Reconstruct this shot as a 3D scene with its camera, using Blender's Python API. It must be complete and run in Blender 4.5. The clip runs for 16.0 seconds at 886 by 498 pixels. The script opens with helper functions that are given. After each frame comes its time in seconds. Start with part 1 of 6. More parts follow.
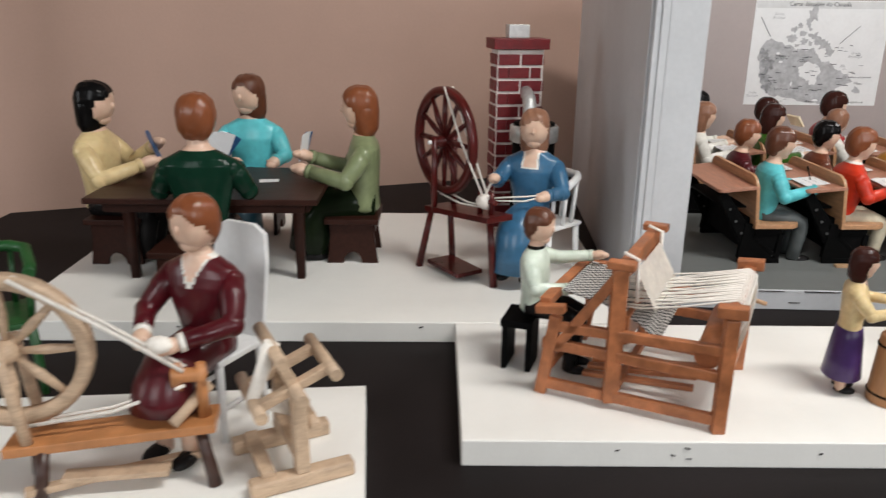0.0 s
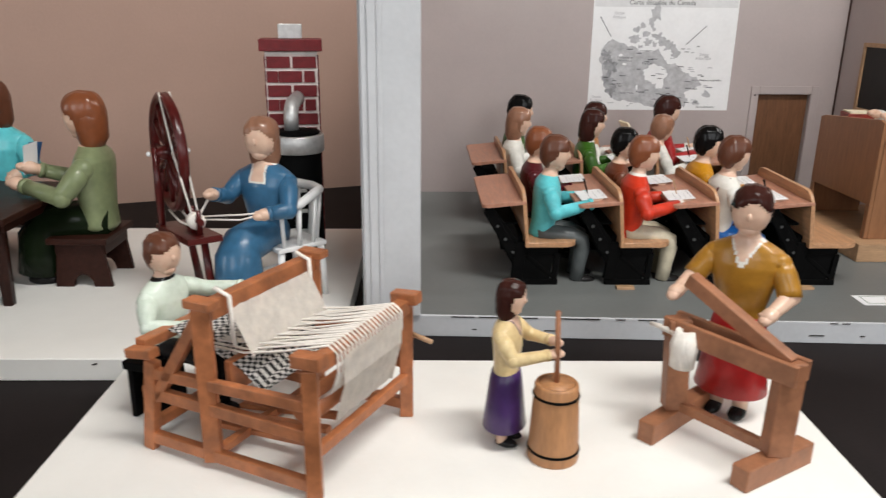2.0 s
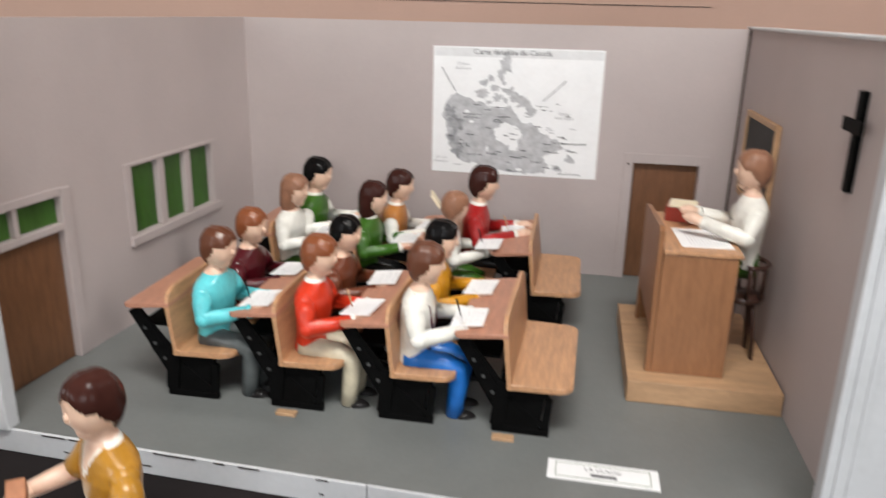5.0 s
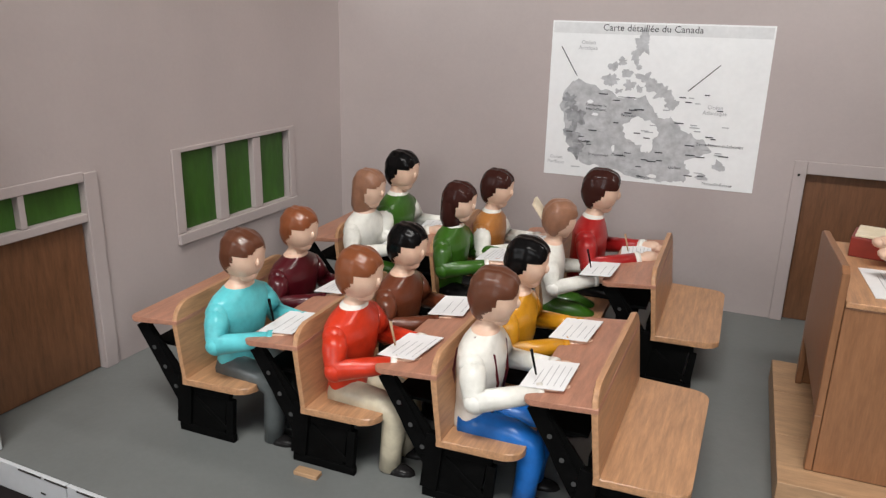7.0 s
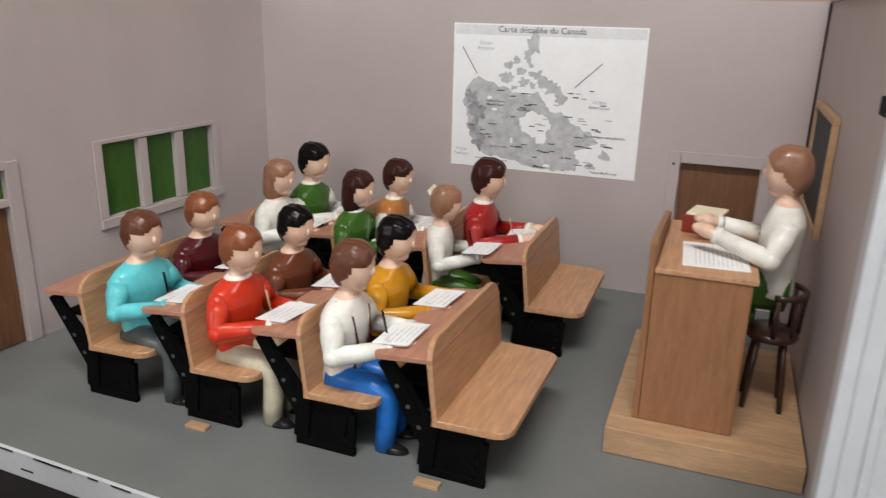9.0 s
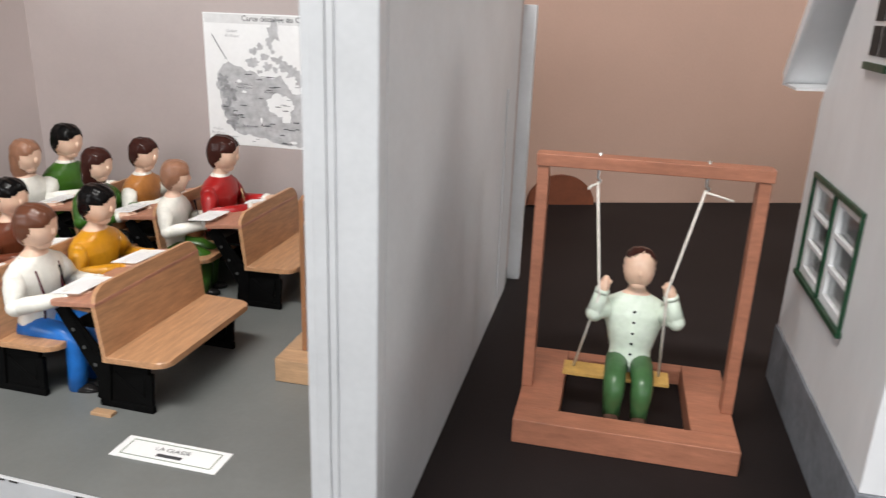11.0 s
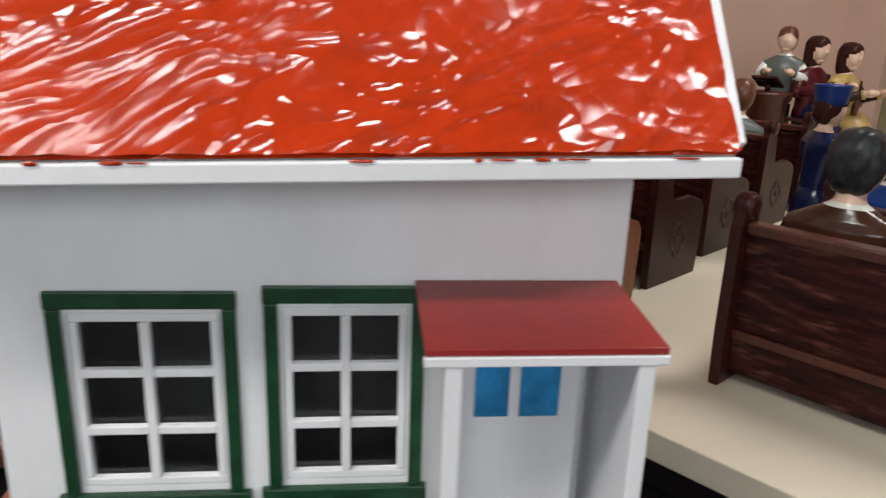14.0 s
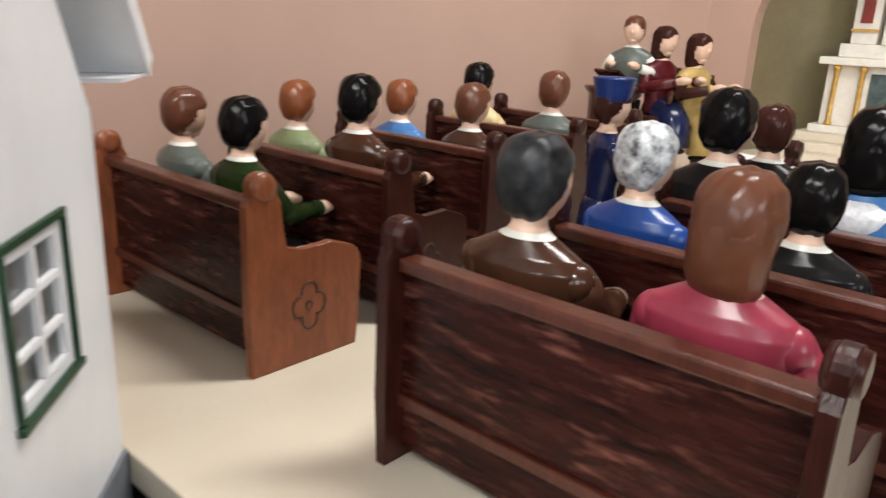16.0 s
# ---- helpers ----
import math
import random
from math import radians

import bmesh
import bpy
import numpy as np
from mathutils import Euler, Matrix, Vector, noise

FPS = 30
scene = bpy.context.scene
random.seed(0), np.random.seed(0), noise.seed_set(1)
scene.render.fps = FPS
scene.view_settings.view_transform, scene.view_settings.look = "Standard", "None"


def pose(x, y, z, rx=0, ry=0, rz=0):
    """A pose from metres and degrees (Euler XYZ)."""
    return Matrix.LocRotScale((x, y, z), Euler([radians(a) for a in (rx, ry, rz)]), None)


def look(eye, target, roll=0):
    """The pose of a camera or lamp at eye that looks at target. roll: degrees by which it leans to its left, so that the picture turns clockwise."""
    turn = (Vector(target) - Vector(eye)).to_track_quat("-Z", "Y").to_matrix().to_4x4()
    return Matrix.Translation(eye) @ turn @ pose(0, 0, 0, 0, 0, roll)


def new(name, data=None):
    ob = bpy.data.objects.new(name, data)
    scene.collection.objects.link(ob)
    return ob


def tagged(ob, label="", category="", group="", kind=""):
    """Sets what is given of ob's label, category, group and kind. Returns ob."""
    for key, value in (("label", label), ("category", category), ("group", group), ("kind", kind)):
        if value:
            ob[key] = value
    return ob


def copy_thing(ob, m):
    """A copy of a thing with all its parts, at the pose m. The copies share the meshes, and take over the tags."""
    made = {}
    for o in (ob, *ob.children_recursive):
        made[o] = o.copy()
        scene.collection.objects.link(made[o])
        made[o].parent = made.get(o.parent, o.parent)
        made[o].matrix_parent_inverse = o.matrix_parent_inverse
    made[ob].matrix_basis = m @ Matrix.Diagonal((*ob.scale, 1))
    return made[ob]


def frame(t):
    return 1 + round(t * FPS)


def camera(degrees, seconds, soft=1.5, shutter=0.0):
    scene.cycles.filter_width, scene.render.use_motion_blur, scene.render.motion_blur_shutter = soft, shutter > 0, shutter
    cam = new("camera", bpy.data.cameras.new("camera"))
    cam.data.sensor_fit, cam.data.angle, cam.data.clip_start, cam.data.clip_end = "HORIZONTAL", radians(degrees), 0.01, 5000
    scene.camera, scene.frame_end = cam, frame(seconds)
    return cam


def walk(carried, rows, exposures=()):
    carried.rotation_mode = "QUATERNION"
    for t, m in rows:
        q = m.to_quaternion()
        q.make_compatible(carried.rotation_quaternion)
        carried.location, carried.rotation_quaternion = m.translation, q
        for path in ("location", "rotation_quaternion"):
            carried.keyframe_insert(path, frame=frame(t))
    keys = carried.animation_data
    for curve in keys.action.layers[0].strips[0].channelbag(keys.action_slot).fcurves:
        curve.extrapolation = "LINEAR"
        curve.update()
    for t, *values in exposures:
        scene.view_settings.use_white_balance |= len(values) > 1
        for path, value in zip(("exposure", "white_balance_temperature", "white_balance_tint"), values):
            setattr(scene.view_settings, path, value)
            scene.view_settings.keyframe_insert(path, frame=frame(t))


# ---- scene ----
cam = camera(61.5, 16.0, soft=1.3, shutter=0.4)
PATH = [
    (0, (0.107, 0.195, 0.387), (0.144, 2.098, -0.227), 0.7),
    (0.5, (0.204, 0.245, 0.395), (0.256, 2.146, -0.226), 0.8),
    (1, (0.275, 0.286, 0.392), (0.333, 2.189, -0.219), 0.7),
    (1.5, (0.356, 0.293, 0.388), (0.417, 2.195, -0.227), 0.6),
    (2, (0.456, 0.294, 0.383), (0.507, 2.199, -0.223), 0.6),
    (2.3, (0.505, 0.287, 0.396), (0.553, 2.191, -0.213), 0.8),
    (2.5, (0.542, 0.282, 0.399), (0.577, 2.188, -0.207), 0.7),
    (3, (0.649, 0.307, 0.398), (0.671, 2.211, -0.211), 0.7),
    (3.5, (0.782, 0.375, 0.39), (0.787, 2.28, -0.221), 0.7),
    (4, (0.884, 0.445, 0.405), (0.878, 2.349, -0.208), 0.9),
    (4.2, (0.917, 0.46, 0.419), (0.908, 2.365, -0.189), 1.1),
    (4.5, (0.97, 0.491, 0.434), (0.918, 2.396, -0.171), 1.0),
    (5, (1.035, 0.531, 0.469), (0.713, 2.409, -0.139), 1.3),
    (5.2, (1.036, 0.554, 0.506), (0.606, 2.392, -0.154), 1.3),
    (7.5, (1.066, 0.774, 0.412), (0.362, 2.546, -0.193), 1.4),
    (8, (1.087, 0.756, 0.421), (0.388, 2.528, -0.188), 1.4),
    (10.5, (1.406, 0.673, 0.436), (0.909, 2.508, -0.185), 1.8),
    (11, (1.47, 0.664, 0.441), (1.055, 2.517, -0.188), 2.0),
    (11.5, (1.546, 0.672, 0.446), (1.187, 2.53, -0.197), 1.6),
    (12, (1.6, 0.684, 0.439), (1.345, 2.563, -0.194), 1.6),
    (12.5, (1.683, 0.724, 0.434), (1.563, 2.619, -0.192), 1.8),
    (13, (1.751, 0.79, 0.442), (1.787, 2.695, -0.168), 2.2),
    (13.5, (1.816, 0.84, 0.433), (1.975, 2.74, -0.172), 2.6),
    (14, (1.89, 0.87, 0.431), (2.091, 2.772, -0.156), 2.1),
    (14.5, (1.979, 0.909, 0.44), (2.184, 2.808, -0.153), 2.2),
    (15, (2.068, 0.923, 0.443), (2.278, 2.822, -0.149), 2.3),
    (15.2, (2.096, 0.932, 0.441), (2.311, 2.829, -0.155), 2.3),
    (15.5, (2.13, 0.958, 0.433), (2.365, 2.853, -0.161), 2.5),
    (16, (2.204, 1.024, 0.422), (2.546, 2.905, -0.169), 2.5),
]
walk(cam, [(t, look(eye, target, roll)) for t, eye, target, roll in PATH],
     exposures=[(0, -0.38), (2, -0.36), (4, -0.08), (5, -0.08), (8, -0.4), (11, -0.03), (12, 0.15), (12.6, -0.05), (13.2, -0.4), (14, -0.58), (14.7, -0.45), (15.1, 0.1), (15.5, 0.22), (16, 0.16)])

# ---- world and light ----
world = bpy.data.worlds.new("world")
scene.world = world
world.use_nodes = True
wn = world.node_tree.nodes
sky = wn.new("ShaderNodeTexSky")
sky.sky_type = 'NISHITA'
sky.sun_disc = False
sky.sun_elevation, sky.sun_rotation = radians(38), radians(200)
world.node_tree.links.new(sky.outputs[0], wn["Background"].inputs[0])
wn["Background"].inputs[1].default_value = 0.1


FRONT = -1.8      # the wall behind the camera


def window_light(x, y, z, w, h, power, yaw, tilt=0.0):
    d = bpy.data.lights.new("window_light", 'AREA')
    d.shape, d.size, d.size_y, d.energy = 'RECTANGLE', w, h, power
    d.color = (0.97, 0.985, 1.0)
    ob = new("window_light", d)
    ob.matrix_world = pose(x, y, z, 90 + tilt, 0, yaw)
    return ob


window_light(-2.24, 0.15, 0.65, 0.8, 0.8, 12, -90)
window_light(-1.25, FRONT + 0.06, 1.25, 1.3, 1.1, 30, 0)
window_light(1.5, FRONT + 0.06, 1.25, 1.3, 1.1, 34, 0)
# Right-hand window is added, out of view, to light the church.
window_light(4.2, FRONT + 0.06, 1.25, 1.3, 1.1, 40, 0)


def tube_light(x, y, power):
    """The lamp inside a ceiling fixture, facing down."""
    d = bpy.data.lights.new("tube_light", 'AREA')
    d.shape, d.size, d.size_y, d.energy = 'RECTANGLE', 1.1, 0.26, power
    d.color = (1.0, 0.98, 0.95)
    new("tube_light", d).matrix_world = pose(x, y, 1.905)


CEILING_LIGHTS = ((1.1, 0.35, 52), (3.1, 1.7, 38))
for x, y, power in CEILING_LIGHTS:
    tube_light(x, y, power)

# ---- materials ----
MATS = {}


def mat(name, color, rough=0.5, var=0.12, scale=30.0, stretch=(1, 1, 1), bump=0.15, bump_scale=120.0, metal=0.0, coat=0.0, dark=None, fine=0.0, spec=0.5):
    """Painted, stained or raw surface: colour varied at two scales, with fine relief."""
    if name in MATS:
        return MATS[name]
    m = bpy.data.materials.new(name)
    m.use_nodes = True
    nt = m.node_tree
    n, l = nt.nodes, nt.links
    b = n["Principled BSDF"]
    tc = n.new("ShaderNodeTexCoord")
    mp = n.new("ShaderNodeMapping")
    mp.inputs["Scale"].default_value = stretch
    l.new(tc.outputs["Object"], mp.inputs["Vector"])
    a = n.new("ShaderNodeTexNoise")
    a.inputs["Scale"].default_value, a.inputs["Detail"].default_value, a.inputs["Roughness"].default_value = scale, 6, 0.6
    l.new(mp.outputs[0], a.inputs["Vector"])
    ramp = n.new("ShaderNodeValToRGB")
    c0 = dark if dark else tuple(c * (1 - var) for c in color)
    c1 = tuple(min(1, c * (1 + var)) for c in color)
    ramp.color_ramp.elements[0].position, ramp.color_ramp.elements[1].position = 0.3, 0.7
    ramp.color_ramp.elements[0].color, ramp.color_ramp.elements[1].color = (*c0, 1), (*c1, 1)
    l.new(a.outputs["Fac"], ramp.inputs[0])
    f = n.new("ShaderNodeTexNoise")
    f.inputs["Scale"].default_value, f.inputs["Detail"].default_value = bump_scale, 4
    l.new(mp.outputs[0], f.inputs["Vector"])
    mix = n.new("ShaderNodeMixRGB")
    mix.blend_type, mix.inputs[0].default_value = 'OVERLAY', max(0.0, 0.2 + fine)
    l.new(ramp.outputs[0], mix.inputs[1])
    l.new(f.outputs["Fac"], mix.inputs[2])
    l.new(mix.outputs[0], b.inputs["Base Color"])
    rr = n.new("ShaderNodeMapRange")
    rr.inputs["To Min"].default_value, rr.inputs["To Max"].default_value = max(0.05, rough - 0.1), min(1, rough + 0.1)
    l.new(a.outputs["Fac"], rr.inputs["Value"])
    l.new(rr.outputs[0], b.inputs["Roughness"])
    bp = n.new("ShaderNodeBump")
    bp.inputs["Strength"].default_value, bp.inputs["Distance"].default_value = bump, 0.002
    l.new(f.outputs["Fac"], bp.inputs["Height"])
    l.new(bp.outputs[0], b.inputs["Normal"])
    b.inputs["Metallic"].default_value = metal
    b.inputs["Coat Weight"].default_value = coat
    b.inputs["Specular IOR Level"].default_value = spec
    b.inputs["Coat Roughness"].default_value = 0.15
    MATS[name] = m
    return m


def glass_mat():
    m = bpy.data.materials.new("glass")
    m.use_nodes = True
    b = m.node_tree.nodes["Principled BSDF"]
    b.inputs["Base Color"].default_value = (0.9, 0.93, 0.93, 1)
    b.inputs["Roughness"].default_value = 0.06
    b.inputs["Transmission Weight"].default_value = 1.0
    b.inputs["IOR"].default_value = 1.4
    MATS["glass"] = m
    return m


ROOM_PINK = mat("room_wall_paint", (0.44, 0.287, 0.226), 0.75, 0.05, 3.0, bump=0.12, bump_scale=180, fine=-0.16)
# Unseen walls, ceiling and floor, coloured dim to cut bounced light.
ROOM_DIM = mat("room_dim_paint", (0.2, 0.195, 0.185), 0.8, 0.05, 3.0)
ROOM_FLOOR = mat("room_floor_tile", (0.13, 0.11, 0.1), 0.5, 0.15, 6.0)
TABLE_BLACK = mat("table_dark_paint", (0.0135, 0.0105, 0.0105), 0.6, 0.35, 5.0, bump=0.08, bump_scale=300, spec=0.12, fine=-0.1)
BOARD_WHITE = mat("board_white_paint", (0.84, 0.825, 0.78), 0.5, 0.04, 9.0, bump=0.12, bump_scale=220, fine=-0.15)
MAUVE = mat("school_wall_paint", (0.43, 0.367, 0.352), 0.62, 0.06, 5.0, bump=0.08, bump_scale=200, fine=-0.17)
SCHOOL_GREY = mat("school_trim_paint", (0.54, 0.55, 0.565), 0.5, 0.06, 12.0, bump=0.12, bump_scale=150, fine=-0.13)
SCHOOL_FLOOR = mat("school_floor_paint", (0.155, 0.163, 0.158), 0.45, 0.1, 10.0, bump=0.08, bump_scale=200, fine=-0.13)
CHURCH_FLOOR = mat("church_floor_paint", (0.7, 0.62, 0.49), 0.42, 0.05, 6.0, bump=0.06, bump_scale=200, fine=-0.16)
APSE = mat("apse_yellow_paint", (0.8, 0.71, 0.46), 0.6, 0.1, 8.0)
DARK_GAP = mat("dark_gap", (0.03, 0.025, 0.022), 0.8, 0.2)
WOOD_LIGHT = mat("light_wood", (0.44, 0.27, 0.15), 0.5, 0.2, 18, (1, 6, 6), 0.12, 90)
WOOD_RAW = mat("raw_turned_wood", (0.5, 0.36, 0.245), 0.55, 0.2, 20, (2, 2, 8), 0.12, 90)
WOOD_VENEER = mat("school_veneer", (0.28, 0.13, 0.06), 0.42, 0.16, 22, (8, 8, 1), 0.08, 100)
WOOD_DOOR = mat("school_door_wood", (0.15, 0.066, 0.03), 0.45, 0.25, 22, (8, 8, 1), 0.08, 100)
WOOD_BENCH = mat("bench_veneer", (0.48, 0.26, 0.135), 0.4, 0.24, 22, (10, 1, 10), 0.08, 100)
WOOD_DESKTOP = mat("desktop_veneer", (0.42, 0.2, 0.13), 0.42, 0.18, 22, (10, 1.5, 10), 0.08, 100)
WOOD_LOOM = mat("loom_wood", (0.37, 0.13, 0.05), 0.45, 0.34, 24, (2, 2, 2), 0.12, 90)
WOOD_ORANGE = mat("orange_stained_wood", (0.45, 0.19, 0.07), 0.42, 0.25, 24, (1, 1, 1), 0.1, 90)
WOOD_SAW = mat("brake_wood", (0.3, 0.125, 0.06), 0.5, 0.25, 24, (2, 2, 2), 0.12, 90)
WOOD_CHURN = mat("churn_wood", (0.4, 0.19, 0.08), 0.5, 0.22, 24, (6, 6, 1), 0.1, 90)
WOOD_SWING = mat("swing_stained_wood", (0.36, 0.145, 0.085), 0.5, 0.18, 24, (1, 4, 4), 0.1, 90)
WOOD_TABLE = mat("dining_dark_wood", (0.03, 0.0095, 0.006), 0.42, 0.3, 26, (1, 5, 5), 0.1, 90, coat=0.0, spec=0.18)
WOOD_PEW = mat("pew_varnished_wood", (0.03, 0.0065, 0.0048), 0.26, 0.5, 26, (7, 0.55, 4.0), 0.5, 90, coat=0.06, dark=(0.005, 0.0014, 0.0012), spec=0.14)
WOOD_PEW_END = mat("pew_end_wood", (0.065, 0.016, 0.0085), 0.34, 0.3, 20, (5, 5, 1), 0.2, 80, coat=0.25, spec=0.35)
WOOD_DARK = mat("dark_turned_wood", (0.045, 0.018, 0.012), 0.35, 0.3, 30)
RED_LACQUER = mat("dark_red_lacquer", (0.07, 0.007, 0.006), 0.3, 0.3, 30, coat=0.15, spec=0.3)
IRON = mat("black_iron_paint", (0.0025, 0.0025, 0.0025), 0.65, 0.3, 60, spec=0.06)
BRICK = mat("brick_red_paint", (0.14, 0.006, 0.009), 0.5, 0.2, 60, bump=0.4)
MORTAR = mat("mortar_white_paint", (0.75, 0.68, 0.64), 0.7, 0.1, 60, bump=0.4)
SILVER = mat("galvanised_metal", (0.62, 0.62, 0.61), 0.5, 0.15, 60, metal=0.7)
PAPER = mat("paper", (0.82, 0.82, 0.82), 0.7, 0.03, 20, bump=0.05)
PAPER_CREAM = mat("cream_paper", (0.78, 0.68, 0.5), 0.7, 0.06, 30)
INK = mat("ink", (0.05, 0.05, 0.055), 0.7, 0.1)
INK_GREY = mat("grey_ink", (0.42, 0.42, 0.43), 0.7, 0.1)
MAP_LAND = mat("map_grey_print", (0.47, 0.47, 0.48), 0.7, 0.2, 70, bump=0.03)
HOUSE_WHITE = mat("house_white_paint", (0.78, 0.785, 0.8), 0.38, 0.05, 16, (1, 1, 0.4), bump=0.18, bump_scale=120, fine=-0.12)
HOUSE_GREY = mat("house_base_grey", (0.16, 0.17, 0.19), 0.6, 0.25, 30)
GREEN_TRIM = mat("green_trim_paint", (0.007, 0.045, 0.018), 0.4, 0.3, 60, bump=0.4)
GREEN_PANE = mat("green_paint", (0.03, 0.095, 0.01), 0.45, 0.3, 40, (1, 1, 0.3), bump=0.3)
ROOF_PORCH = mat("porch_red_paint", (0.27, 0.022, 0.02), 0.42, 0.12, 20)
BLUE_PANE = mat("blue_pane_paint", (0.02, 0.22, 0.48), 0.4, 0.4, 40, bump=0.4)
ROPE = mat("white_cord", (0.72, 0.68, 0.62), 0.85, 0.1, 200, bump=0.5)
WOOL = mat("cream_wool", (0.82, 0.77, 0.7), 0.9, 0.1, 120, bump=0.25, bump_scale=300)
CLOTH_BW = mat("black_white_weave", (0.62, 0.6, 0.57), 0.9, 0.2, 160, dark=(0.015, 0.015, 0.015), bump=0.6, bump_scale=400)
CHAIR_WHITE = mat("chair_white_paint", (0.72, 0.72, 0.71), 0.45, 0.06, 40)
CHAIR_GREEN = mat("chair_green_paint", (0.008, 0.07, 0.014), 0.4, 0.2, 40)
GOLD = mat("gilding", (0.6, 0.36, 0.09), 0.4, 0.2, 60, metal=0.5)
ALTAR_WHITE = mat("altar_white_paint", (0.78, 0.74, 0.66), 0.45, 0.06, 40)
CARPET = mat("red_carpet", (0.14, 0.012, 0.014), 0.95, 0.25, 120, bump=0.6)
BOOK_RED = mat("book_red", (0.22, 0.025, 0.015), 0.4, 0.2, 40)
SLATE = mat("blackboard_slate", (0.008, 0.008, 0.008), 0.6, 0.3, 20)
SKIN = mat("skin_paint", (0.7, 0.47, 0.345), 0.4, 0.08, 40, coat=0.2, bump=0.1)
glass_mat()


def paint(name, c, rough=0.33):
    rough = 0.2 if max(c) < 0.06 else rough
    return mat("paint_" + name, c, rough, 0.14, 45, bump=0.18, bump_scale=140, coat=0.04 if max(c) < 0.05 else 0.2, spec=0.1 if max(c) < 0.05 else 0.32)


def roof_mat():
    """Crumpled glossy red plastic film over boards."""
    m = mat("roof_red_film", (0.45, 0.033, 0.005), 0.2, 0.12, 8, bump=0.0)
    n, l = m.node_tree.nodes, m.node_tree.links
    b = n["Principled BSDF"]
    tc = n.new("ShaderNodeTexCoord")
    mp = n.new("ShaderNodeMapping")
    mp.inputs["Scale"].default_value = (0.55, 1.3, 1.0)
    turn = n.new("ShaderNodeMapping")
    turn.inputs["Rotation"].default_value = (0, 0, -0.6)
    l.new(tc.outputs["Object"], turn.inputs["Vector"])
    l.new(turn.outputs[0], mp.inputs["Vector"])
    w = n.new("ShaderNodeTexNoise")
    w.inputs["Scale"].default_value, w.inputs["Detail"].default_value = 14, 2
    l.new(mp.outputs[0], w.inputs["Vector"])
    warp = n.new("ShaderNodeMixRGB")
    warp.blend_type, warp.inputs[0].default_value = 'ADD', 0.06
    l.new(mp.outputs[0], warp.inputs[1])
    l.new(w.outputs["Color"], warp.inputs[2])
    total = None
    for scale, weight in ((44, 1.0), (100, 0.35)):
        v = n.new("ShaderNodeTexVoronoi")
        v.feature = 'F1'
        v.inputs["Scale"].default_value = scale
        l.new(warp.outputs[0], v.inputs["Vector"])
        k = n.new("ShaderNodeMath")
        k.operation, k.inputs[1].default_value = 'MULTIPLY', weight
        l.new(v.outputs["Distance"], k.inputs[0])
        if total is None:
            total = k
        else:
            add = n.new("ShaderNodeMath")
            l.new(total.outputs[0], add.inputs[0])
            l.new(k.outputs[0], add.inputs[1])
            total = add
    bp = n.new("ShaderNodeBump")
    bp.inputs["Strength"].default_value, bp.inputs["Distance"].default_value = 0.48, 0.012
    l.new(total.outputs[0], bp.inputs["Height"])
    l.new(bp.outputs[0], b.inputs["Normal"])
    for k in list(b.inputs["Roughness"].links):
        l.remove(k)
    patch = n.new("ShaderNodeMapRange")
    patch.inputs["From Min"].default_value, patch.inputs["From Max"].default_value = 0.35, 0.65
    patch.inputs["To Min"].default_value, patch.inputs["To Max"].default_value = 0.08, 0.3
    l.new(w.outputs["Fac"], patch.inputs["Value"])
    l.new(patch.outputs[0], b.inputs["Roughness"])
    b.inputs["Coat Weight"].default_value = 0.0
    b.inputs["Specular IOR Level"].default_value = 0.7
    return m


ROOF_FILM = roof_mat()


def scuffed(m):
    """Worn, lighter, rougher scrapes along the grain of dark varnish."""
    n, l = m.node_tree.nodes, m.node_tree.links
    b = n["Principled BSDF"]
    base = b.inputs["Base Color"].links[0].from_socket
    tc = n.new("ShaderNodeTexCoord")
    total = None
    for scale, stretch, lo, hi in ((20, (4, 0.8, 2.6), 0.5, 0.64), (70, (4, 0.35, 2.2), 0.47, 0.62)):
        mp = n.new("ShaderNodeMapping")
        mp.inputs["Scale"].default_value = stretch
        mp.inputs["Rotation"].default_value = (0.12, 0, 0)
        l.new(tc.outputs["Object"], mp.inputs["Vector"])
        a = n.new("ShaderNodeTexNoise")
        a.inputs["Scale"].default_value, a.inputs["Detail"].default_value = scale, 5
        l.new(mp.outputs[0], a.inputs["Vector"])
        r = n.new("ShaderNodeMapRange")
        r.inputs["From Min"].default_value, r.inputs["From Max"].default_value = lo, hi
        l.new(a.outputs["Fac"], r.inputs["Value"])
        if total is None:
            total = r
        else:
            k = n.new("ShaderNodeMath")
            k.operation = 'MULTIPLY'
            l.new(total.outputs[0], k.inputs[0])
            l.new(r.outputs[0], k.inputs[1])
            total = k
    mix = n.new("ShaderNodeMixRGB")
    l.new(total.outputs[0], mix.inputs[0])
    l.new(base, mix.inputs[1])
    mix.inputs[2].default_value = (0.14, 0.05, 0.036, 1)
    l.new(mix.outputs[0], b.inputs["Base Color"])


scuffed(WOOD_PEW)


